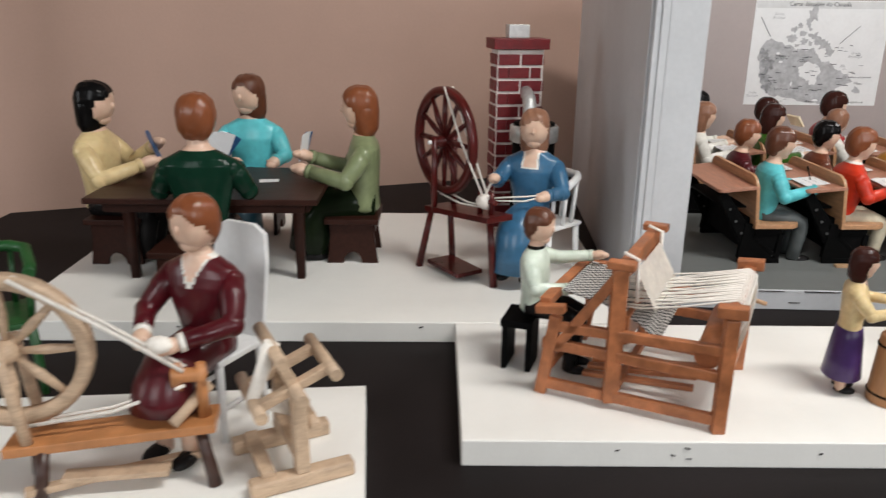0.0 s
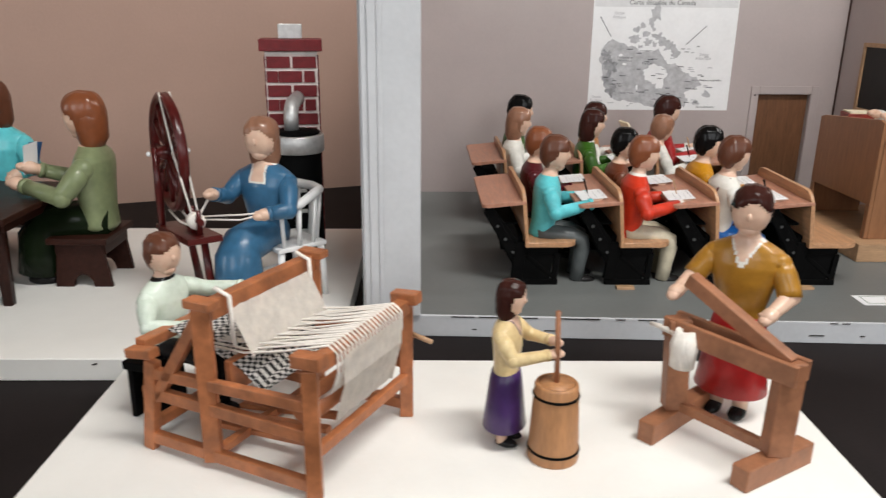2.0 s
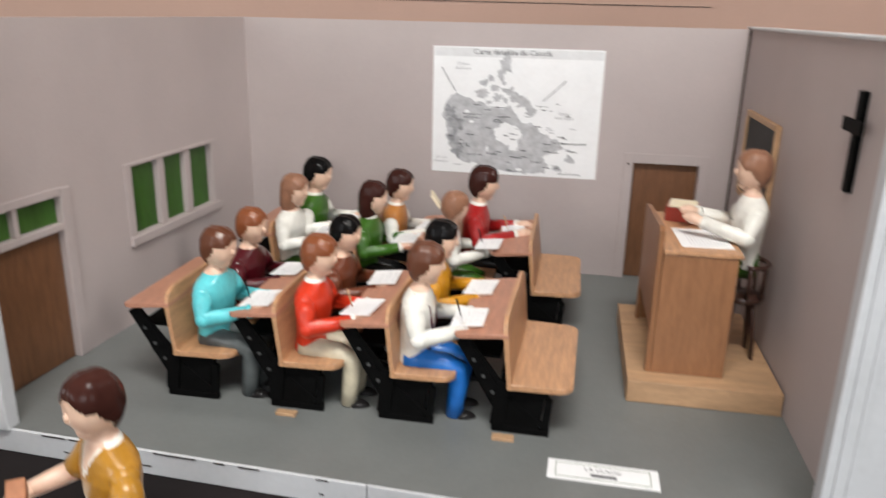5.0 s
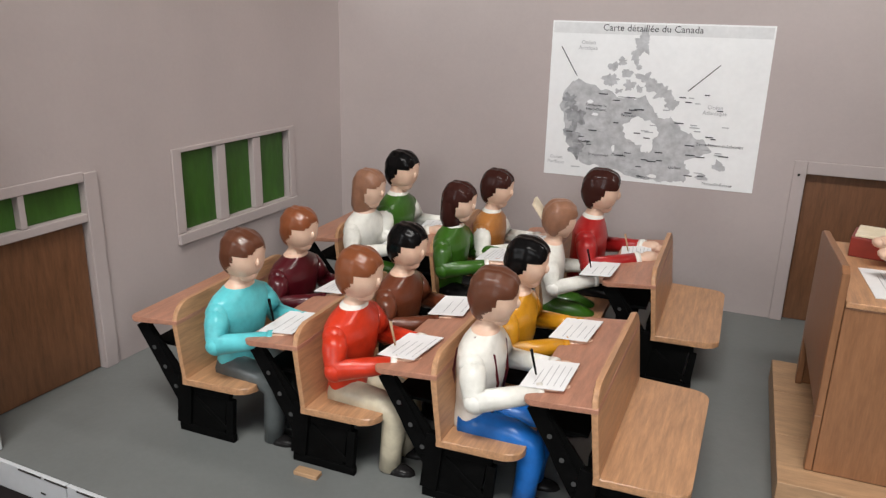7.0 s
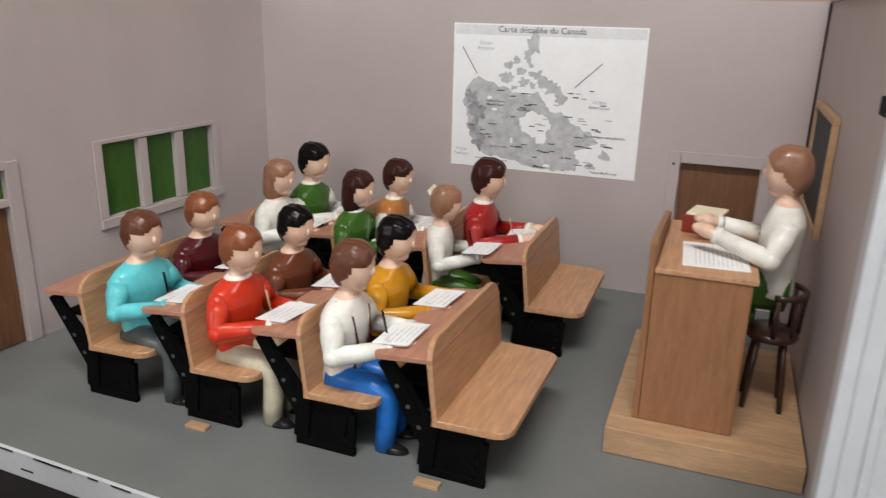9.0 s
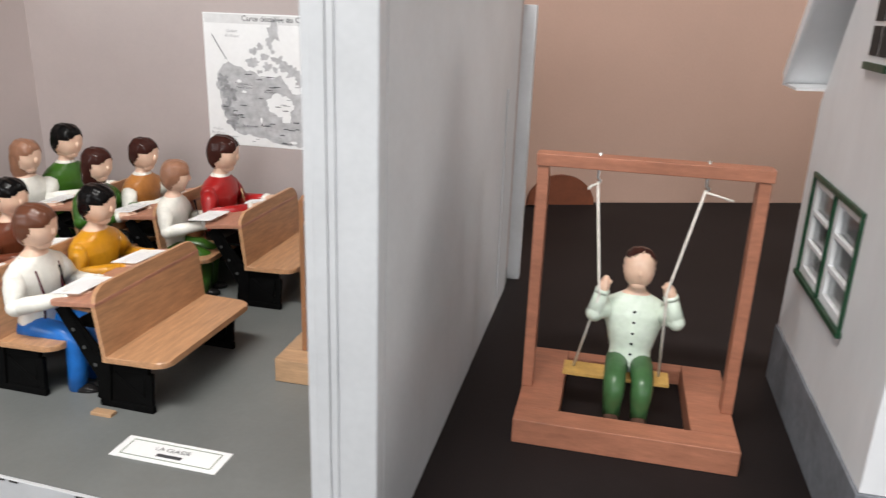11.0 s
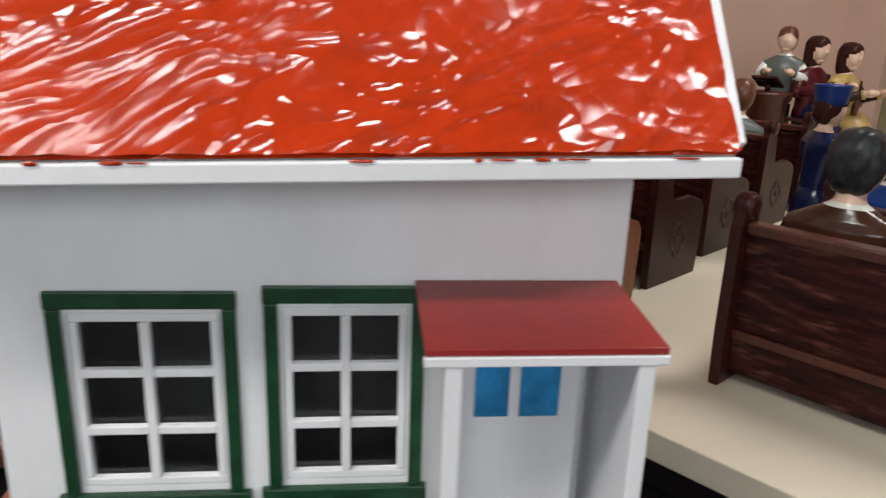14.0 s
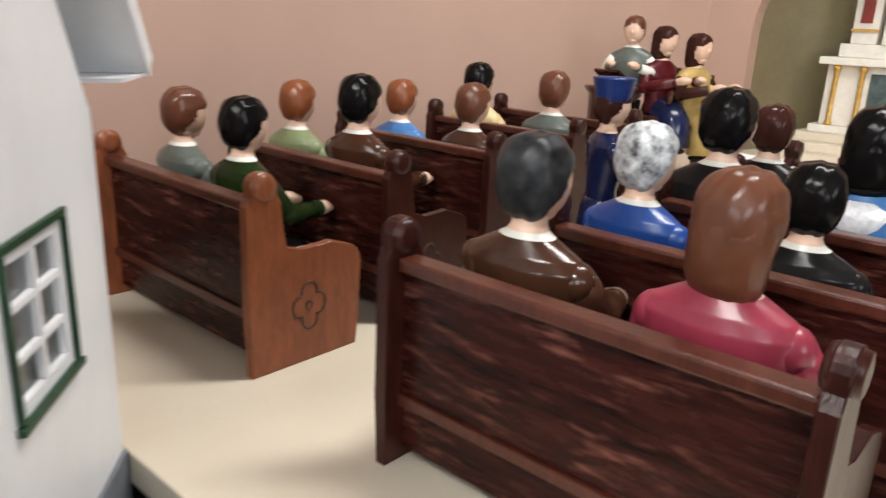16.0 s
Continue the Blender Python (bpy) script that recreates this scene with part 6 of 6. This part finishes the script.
figure(pose(0.7465, 0.922, 0.0202, 0, 0, -128), 0.93, P("mustard"), P("red"), P("hair_dark"), "carved figurine in mustard top and red skirt, working the flax brake", mode="stand", skirt=P("red"), collar=P("white"), vneck="v", bare=True, sleeve=P("mustard"), arms=[((0.006, 0.045, 0.04), (0.036, 0.035, 0.03)), ((0.01, -0.045, 0.045), (0.05, -0.048, 0.04))], head_yaw=10, lean=3)

# ---- spinner in front ----
bent_chair(pose(-0.083, 0.81, 0.0202, 0, 0, -118) @ Matrix.Diagonal((0.85, 0.78, 1, 1)), CHAIR_WHITE, "white painted wooden chair with a solid rounded back", arms=False, solid=True, seat_z=0.078, back_h=0.105)
figure(pose(-0.085, 0.792, 0.1, 0, 0, -112), 1.0, P("maroon"), P("maroon"), P("hair_red"), "carved figurine in maroon dress with white collar and cuffs, spinning", skirt=P("maroon"), skirt_len=0.32, collar=P("white"), vneck="v", trim=P("white"), shin=0.076, knee=0.05, arms=[((0.022, 0.044, 0.04), (0.06, 0.012, 0.032)), ((0.022, -0.044, 0.04), (0.06, -0.016, 0.034))], head_yaw=-10, shoe=P("black"))
WW = spinning_wheel(pose(-0.16, 0.715, 0.0202, 0, 0, 8), WOOD_RAW, "large light raw-wood spinning wheel with a flat bench", R=0.058, spokes=8, wheel_c=(-0.052, 0.006, 0.116), bench=(-0.06, 0.098, 0.040, 0.05, 0.034), legs=dict(post_dx=0.01, feet=((-0.05, 0.02), (-0.035, -0.024), (0.095, -0.018)), floor=0.0, bench_mat=WOOD_ORANGE), leg_mat=WOOD_DARK)
for x in (0.07, 0.088):
    part("maiden", tube([(x, 0, 0.05), (x, 0, 0.1)], [0.0055, 0.0035], 8), WOOD_ORANGE, WW)
part("flyer_bar", tube([(0.066, -0.014, 0.055), (0.092, 0.012, 0.075)], 0.005, 10), WOOD_RAW, WW)
part("bobbin", lathe([(0.002, -0.014), (0.01, -0.012), (0.006, -0.006), (0.006, 0.006), (0.01, 0.012), (0.002, 0.014)], 14, pose(0.079, 0.0, 0.09, 0, 90, 0)), WOOD_ORANGE, WW)
part("treadle", box((-0.02, -0.02, 0.012), (0.06, -0.005, 0.017), 0.0008), WOOD_RAW, WW)
part("cross_bar", beam((-0.045, -0.024, 0.01), (0.08, 0.012, 0.012), 0.008, 0.006), WOOD_RAW, WW)
for y in (-0.004, 0.004):
    part("drive_cord", tube([(-0.04, y, 0.176), (0.02, y, 0.136), (0.076, y, 0.095)], 0.0017, 6), ROPE, WW)
    part("drive_cord", tube([(-0.045, y, 0.056), (0.02, y, 0.064), (0.076, y, 0.083)], 0.0017, 6), ROPE, WW)
fz = bmesh.new()
add_ell(fz, (0, 0, 0), (0.011, 0.009, 0.007), 0, None, 14, 10, lambda d_: (0, 1 + 0.15 * noise.noise(d_ * 3)))
solo("wool_tuft", fz, WOOL, pose(-0.103, 0.728, 0.135), "grey-cream tuft of wool held in the lap", "wool")

# yarn reel
rl = thing("yarn_reel", pose(-0.008, 0.742, 0.0202, 0, 0, 25) @ Matrix.Scale(1.12, 4), "small raw-wood yarn reel on crossed sled feet", "yarn reel")
for y in (-0.03, 0.03):
    part("sled_foot", beam((-0.038, y, 0.006), (0.038, y, 0.006), 0.012, 0.012, 0.002), WOOD_RAW, rl)
    part("post", beam((0.0, y, 0.012), (0.0, y * 0.9, 0.072), 0.01, 0.012, 0.001), WOOD_RAW, rl)
part("stretcher", beam((0.0, -0.03, 0.024), (0.0, 0.03, 0.024), 0.01, 0.008), WOOD_RAW, rl)
part("stretcher", beam((-0.024, -0.03, 0.013), (-0.024, 0.03, 0.013), 0.01, 0.007), WOOD_RAW, rl)
part("axle", tube([(0, -0.042, 0.072), (0, 0.042, 0.072)], 0.005, 10), WOOD_RAW, rl)
for k in range(4):
    a = radians(22 + 90 * k)
    c, s_ = math.cos(a), math.sin(a)
    for y in (-0.018, 0.018):
        part("arm", beam((0, y, 0.072), (0.029 * c, y, 0.072 + 0.029 * s_), 0.008, 0.007, 0.0008), WOOD_RAW, rl)
    part("arm_bar", tube([(0.029 * c, -0.034, 0.072 + 0.029 * s_), (0.029 * c, 0.034, 0.072 + 0.029 * s_)], 0.0048, 10), WOOD_RAW, rl)
part("wound_yarn", tube([(0.029 * math.cos(radians(22 + 90 * k)), -0.006, 0.074 + 0.032 * math.sin(radians(22 + 90 * k))) for k in (1, 2, 3)], 0.006, 10), WOOL, rl, "white yarn wound on the reel")
bent_chair(pose(-0.318, 0.87, 0.0202, 0, 0, -60), CHAIR_GREEN, "bright green painted wooden chair", arms=True, seat_z=0.078, back_h=0.058)

# ---- church ----
CU = 38.3
CH = pose(0, 0, 0, 0, 0, CU)          # x runs towards the altar, y to the left of the aisle
FZ = 0.071


def cpose(u, l, z, yaw=0.0):
    return CH @ pose(u, l, z, 0, 0, yaw)


cp = thing("church_platform", CH, "cream painted church floor board on a dark base", "platform")
part("floor_board", box((2.598, -0.98, 0.041), (4.56, 0.37, FZ), 0.0015), CHURCH_FLOOR, cp)
part("base", box((2.62, -0.96, 0.0), (4.55, 0.36, 0.0408), 0.001), TABLE_BLACK, cp)


def pew(m, L, label, end_mat):
    """A pew in its own frame: x forward from the back, y to the left from its right-hand end."""
    t = thing("church_pew", m, label, "pew", "church pews")
    part("back_panel", box((0.004, 0.012, 0.062), (0.012, L - 0.012, 0.166), 0.0006), WOOD_PEW, t)
    part("top_rail", box((-0.004, 0.0122, 0.1662), (0.017, L - 0.0122, 0.1775), 0.0025), WOOD_PEW_END, t)
    part("lower_rail", box((0.0, 0.0122, 0.052), (0.014, L - 0.0122, 0.0618), 0.001), WOOD_PEW_END, t)
    part("kick_panel", box((0.006, 0.0122, 0.012), (0.012, L - 0.0122, 0.0518), 0.0006), WOOD_PEW, t)
    part("seat", box((0.0125, 0.0122, 0.064), (0.115, L - 0.0122, 0.071), 0.001), WOOD_PEW, t)
    o = [(-0.012, 0.0), (0.122, 0.0), (0.125, 0.03)] + arc(0.108, 0.098, 0.02, 0, 60, 5) + [(0.09, 0.125), (0.05, 0.122), (0.03, 0.128), (0.026, 0.15), (0.026, 0.176), (0.020, 0.184), (0.02, 0.188)] + arc(0.006, 0.193, 0.0145, -10, 190, 10) + [(-0.008, 0.184), (-0.014, 0.176), (-0.014, 0.06)]
    for y in (0.0, L - 0.0118):
        e_ = part("end_panel", prism(o, 0.0118, pose(0, y, 0), 0.0012), end_mat, t)
        part("knob_roll", lathe([(0.006, -0.003), (0.0125, -0.0025), (0.0135, 0.0), (0.0125, 0.0165), (0.006, 0.017)], 16, pose(0.006, y + 0.0129, 0.193, 90)), end_mat, e_)
    # carved quatrefoil on the aisle side
    bm = bmesh.new()
    for k in range(4):
        a0 = 90 * k
        cx, cz = 0.058 + 0.011 * math.cos(radians(a0)), 0.062 + 0.014 * math.sin(radians(a0))
        pts = [(cx + 0.010 * math.cos(radians(a)), -0.0003, cz + 0.012 * math.sin(radians(a))) for a in range(a0 - 105, a0 + 106, 21)]
        add_tube(bm, pts, 0.0011, 6)
    add_tube(bm, [(0.058 + 0.004 * math.cos(a), -0.0003, 0.062 + 0.005 * math.sin(a)) for a in [k * math.pi / 4 for k in range(9)]], 0.0009, 6)
    part("carving", bm, WOOD_DARK, t, "dark carved quatrefoil")
    bm2 = bmesh.new()
    for k in range(4):
        a0 = 90 * k
        cx, cz = 0.058 + 0.011 * math.cos(radians(a0)), 0.062 + 0.014 * math.sin(radians(a0))
        pts = [(cx + 0.010 * math.cos(radians(a)), L + 0.0003, cz + 0.012 * math.sin(radians(a))) for a in range(a0 - 105, a0 + 106, 21)]
        add_tube(bm2, pts, 0.0011, 6)
    part("carving", bm2, WOOD_DARK, t, "dark carved quatrefoil")
    return t


LP = 0.325
end_dark = mat("pew_end_dark", (0.03, 0.0068, 0.0045), 0.34, 0.4, 20, (5, 5, 1), 0.25, 80, coat=0.05, spec=0.25)
end_light = mat("pew_end_light", (0.2, 0.06, 0.024), 0.36, 0.25, 20, (5, 5, 1), 0.2, 80, coat=0.15, spec=0.3)
left_rows = ((2.756, 0.015), (2.95, 0.027), (3.168, 0.056), (3.406, 0.076), (3.627, 0.092))
for i, (u_, l_) in enumerate(left_rows):
    pew(cpose(u_, l_, FZ), LP, "varnished wooden church pew with carved end panels and round knobs" if i else "reddish varnished wooden church pew with carved end panels and round knobs", end_light if i == 0 else end_dark)
right_rows = ((2.746, -0.497), (2.922, -0.519), (3.102, -0.533), (3.283, -0.542), (3.48, -0.55))
for u_, l_ in right_rows:
    pew(cpose(u_, l_, FZ), LP, "dark varnished wooden church pew with scuffed back panel and round knobs", end_dark)
gg = "figurines in the church pews"
ZS = FZ + 0.071
folk = [  # u, l, top of head, coat, hair, style, words
    (2.827, 0.297, 0.330, "greyblue", "hair_brown", "short", "grey-green coat with brown hair"),
    (2.827, 0.168, 0.331, "olive", "hair_black", "short", "dark green coat with black hair"),
    (3.030, 0.335, 0.329, "sage", "hair_red", "short", "light green coat with red hair"),
    (3.030, 0.199, 0.348, "coat_brown", "hair_black", "short", "dark brown coat with black hair"),
    (3.234, 0.323, 0.325, "sky", "hair_red", "short", "blue coat with orange-brown hair"),
    (3.234, 0.171, 0.332, "coat_brown", "hair_brown", "short", "dark brown coat with brown hair"),
    (3.474, 0.357, 0.347, "pale", "hair_black", "short", "cream blouse with dark hair"),
    (3.474, 0.184, 0.344, "greyblue", "hair_brown", "short", "grey-green coat with brown hair"),
    (2.800, -0.252, 0.347, "coat_brown", "salt_dark", "short", "brown coat with black and grey hair"),
    (2.800, -0.405, 0.345, "rose", "hair_brown", "long", "rose sweater with brown hair"),
    (2.983, -0.247, 0.341, "royal", "salt", "short", "royal blue coat with grey speckled hair"),
    (2.983, -0.397, 0.327, "black", "hair_black", "short", "black coat with black hair"),
    (3.167, -0.248, 0.365, "black", "hair_black", "short", "black coat with glossy black hair"),
    (3.167, -0.395, 0.360, "sky", "hair_black", "long", "blue dress and white lace shawl with black hair"),
    (3.351, -0.237, 0.336, "black", "hair_dark", "short", "black coat with dark brown hair"),
]
for u_, l_, top_, a, h, st_, words in folk:
    s_ = (top_ - ZS) / 0.1423
    figure(cpose(u_ + 0.012, l_, ZS + 0.001, rng.uniform(-6, 6)), s_, P(a), P("black"), hair_salt if h == "salt" else hair_dark_salt if h == "salt_dark" else P(h), f"carved figurine in {words}", style=st_, collar=P("white") if a not in ("rose",) else None, group=gg, knee=0.042, shin=0.045, head_yaw=rng.uniform(-10, 10), arms=[((0.018, 0.038, 0.042), (0.07, 0.024, 0.038)), ((0.018, -0.038, 0.042), (0.07, -0.024, 0.038))])
# lace shawl
fz = bmesh.new()
add_loft(fz, [((0, 0, 0.0), 0.012, 0.012), ((-0.004, 0, 0.02), 0.022, 0.026), ((-0.003, 0, 0.034), 0.02, 0.034), ((0, 0, 0.043), 0.013, 0.02)], 16, 0)
solo("lace_shawl", fz, mat("white_lace", (0.75, 0.76, 0.78), 0.8, 0.2, 150, bump=0.7), cpose(3.169, -0.395, ZS + 0.085), "white lace shawl over the shoulders of a figurine", "shawl", smooth=True)
# standing figure with a blue cap in the aisle
figure(cpose(3.243, -0.067, FZ, -40), 1.16, P("navy"), P("navy"), P("hair_dark"), "carved figurine in navy coat and blue cap standing in the aisle", mode="stand", skirt=P("navy"), hat=paint("cap_blue", (0.012, 0.03, 0.14)))
bt = thing("collection_table", cpose(3.474, -0.185, FZ), "small white cloth-covered table with dark trim in the aisle", "table")
part("top", box((-0.05, -0.055, 0.165), (0.05, 0.055, 0.172), 0.001), CHAIR_WHITE, bt)
for x in (-0.042, 0.042):
    for y in (-0.047, 0.047):
        part("leg", tube([(x, y, 0.0), (x, y, 0.1648)], 0.004, 8), CHAIR_WHITE, bt)
part("cloth_fall", box((-0.0515, -0.056, 0.13), (-0.0505, 0.056, 0.1648), 0.0002), mat("white_lace", (0.75, 0.76, 0.78), 0.8, 0.2), bt)

# pulpit, preacher and two seated figures by the wall
PU, PL = 3.978, 0.33
pp = thing("pulpit", cpose(PU - 0.05, PL - 0.01, FZ), "dark brown wooden pulpit with a sloped book rest", "pulpit")
part("body", lathe([(0.05, 0.0), (0.052, 0.01), (0.05, 0.02), (0.05, 0.2), (0.06, 0.21), (0.062, 0.218), (0.001, 0.22)], 8, pose(0, 0, 0, 0, 0, 22.5)), WOOD_PEW_END, pp)
part("book_rest", beam((-0.03, 0, 0.255), (0.02, 0, 0.23), 0.065, 0.006, 0.001), WOOD_PEW, pp)
part("rest_post", tube([(0.0, 0, 0.219), (0.0, 0, 0.238)], 0.007, 8), WOOD_PEW, pp)
stp = solo("pulpit_step", box((-0.06, -0.06, 0), (0.06, 0.06, 0.05), 0.002), WOOD_PEW_END, cpose(PU + 0.055, PL, FZ), "dark wooden step behind the pulpit", "step")
figure(cpose(PU + 0.05, PL, FZ + 0.0505, 195), (0.449 - FZ - 0.05) / 0.2423, P("greyblue"), P("black"), P("hair_brown"), "carved figurine in grey-green vest and white sleeves, preaching", mode="stand", sleeve=P("white"), collar=P("white"))
for u_, l_, z_, a, h in ((4.026, 0.268, 0.433, "maroon", "hair_dark"), (4.072, 0.203, 0.42, "yellow", "hair_dark")):
    bench_z = z_ - 0.21
    bn = thing("side_chair", cpose(u_ + 0.03, l_, FZ, 190), "dark red-brown wooden side chair with rounded arms beside the pulpit", "chair", "side chairs")
    part("seat", box((-0.04, -0.038, bench_z - FZ - 0.008), (0.045, 0.038, bench_z - FZ), 0.001), WOOD_PEW_END, bn)
    for x in (-0.034, 0.038):
        for y in (-0.032, 0.032):
            part("leg", tube([(x, y, 0), (x, y, bench_z - FZ - 0.008)], 0.005, 8), WOOD_PEW_END, bn)
    part("backrest", box((-0.045, -0.038, bench_z - FZ), (-0.039, 0.038, bench_z - FZ + 0.11), 0.001), WOOD_DARK, bn)
    for y in (-0.042, 0.042):
        part("armrest", tube([(-0.04, y, bench_z - FZ + 0.05), (0.0, y, bench_z - FZ + 0.058), (0.036, y, bench_z - FZ + 0.052), (0.046, y, bench_z - FZ + 0.03)], [0.006, 0.008, 0.009, 0.006], 10), WOOD_PEW_END, bn)
    figure(cpose(u_ + 0.03, l_, bench_z, -105), 1.45, P(a), P("navy"), P(h), "carved figurine in maroon top and navy skirt seated beside the pulpit" if a == "maroon" else "carved figurine in yellow dress with dark sleeves beside the pulpit", style="long", skirt=P("navy") if a == "maroon" else P("yellow"), sleeve=None if a == "maroon" else P("hair_dark"), shin=0.06, knee=0.032)

# end wall with the arched opening and the yellow apse
ARC_L, ARC_R, ARC_Z = 0.255, -0.95, 0.42
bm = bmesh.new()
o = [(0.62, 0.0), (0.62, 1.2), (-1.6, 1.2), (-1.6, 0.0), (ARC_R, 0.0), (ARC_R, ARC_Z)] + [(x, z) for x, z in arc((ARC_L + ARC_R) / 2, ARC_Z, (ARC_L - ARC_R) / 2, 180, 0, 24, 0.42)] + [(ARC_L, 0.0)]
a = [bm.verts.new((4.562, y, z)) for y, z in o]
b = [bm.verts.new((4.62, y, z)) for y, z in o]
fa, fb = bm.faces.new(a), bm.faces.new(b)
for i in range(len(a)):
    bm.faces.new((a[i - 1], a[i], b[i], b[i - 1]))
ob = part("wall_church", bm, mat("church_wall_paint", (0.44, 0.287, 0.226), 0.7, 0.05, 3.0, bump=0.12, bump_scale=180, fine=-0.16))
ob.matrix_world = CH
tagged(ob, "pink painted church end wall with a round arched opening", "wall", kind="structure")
bm = bmesh.new()
n = 20
ri = []
for zz in (0.0, 1.2):
    ri.append([bm.verts.new((4.622 + 0.5 * math.sin(math.pi * k / n), (ARC_L + ARC_R) / 2 + 0.66 * math.cos(math.pi * k / n), zz)) for k in range(n + 1)])
for k in range(n):
    bm.faces.new((ri[0][k], ri[0][k + 1], ri[1][k + 1], ri[1][k])).smooth = True
bmesh.ops.solidify(bm, geom=list(bm.faces), thickness=0.02)
ob = part("wall_apse", bm, APSE)
ob.matrix_world = CH
tagged(ob, "curved yellow-ochre painted apse wall", "wall", kind="structure")
ob = part("apse_floor", box((4.5605, -1.0, 0.0), (5.13, 0.3, FZ - 0.004), 0), CHURCH_FLOOR)
ob.matrix_world = CH
tagged(ob, "cream painted floor of the apse", "floor", kind="structure")

# altar with carpeted steps
al = thing("altar", cpose(4.841, -0.07, FZ), "white and gold painted altar with tiers, columns and a niche", "altar")
part("plinth", box((-0.05, -0.22, 0.075), (0.12, 0.2, 0.095), 0.002), ALTAR_WHITE, al)
part("body", box((-0.02, -0.2, 0.0952), (0.12, 0.18, 0.27), 0.002), ALTAR_WHITE, al)
part("mensa", box((-0.05, -0.22, 0.2702), (0.12, 0.2, 0.292), 0.003), ALTAR_WHITE, al)
part("front_panel", box((-0.026, -0.1, 0.12), (-0.0205, 0.06, 0.25), 0.002), mat("altar_panel_dark", (0.06, 0.09, 0.09), 0.5, 0.4, 40), al, "dark painted altar front panel")
for y in (-0.17, -0.12, 0.08, 0.15):
    part("column", lathe([(0.011, 0.096), (0.011, 0.104), (0.007, 0.11), (0.007, 0.25), (0.011, 0.256), (0.011, 0.2695)], 12, pose(-0.034, y, 0)), GOLD, al, "gilded column")
part("tier", box((0.02, -0.19, 0.2922), (0.12, 0.17, 0.33), 0.002), ALTAR_WHITE, al)
for y in (-0.16, 0.11):
    part("turret", box((0.02, y - 0.035, 0.3302), (0.11, y + 0.035, 0.52), 0.002), ALTAR_WHITE, al)
    part("niche", box((0.014, y - 0.016, 0.39), (0.0195, y + 0.016, 0.47), 0.001), BOOK_RED, al, "dark red niche")
    part("gilt_band", box((0.013, y - 0.037, 0.365), (0.0195, y + 0.037, 0.373), 0.0006), GOLD, al)
part("tabernacle", box((0.01, -0.09, 0.3302), (0.11, 0.06, 0.45), 0.003), ALTAR_WHITE, al)
part("rosette", lathe([(0.001, 0), (0.028, 0.001), (0.03, 0.004), (0.02, 0.006), (0.001, 0.007)], 16, pose(0.0095, -0.015, 0.39, 0, -90, 0)), GOLD, al)
for k in range(3):
    part("step", box((-0.2 + 0.05 * k, -0.3, 0.0 + 0.0252 * k), (0.12, 0.22, 0.025 + 0.0252 * k), 0.002), CHURCH_FLOOR, al)
    part("carpet_step", box((-0.2025 + 0.05 * k, -0.16, 0.0256 + 0.0252 * k), (-0.15 + 0.05 * k, 0.06, 0.0272 + 0.0252 * k), 0.0005), CARPET, al, "red carpet strip")
    part("carpet_riser", box((-0.2035 + 0.05 * k, -0.16, 0.001 + 0.0252 * k), (-0.2005 + 0.05 * k, 0.06, 0.0254 + 0.0252 * k), 0.0003), CARPET, al, "red carpet strip")
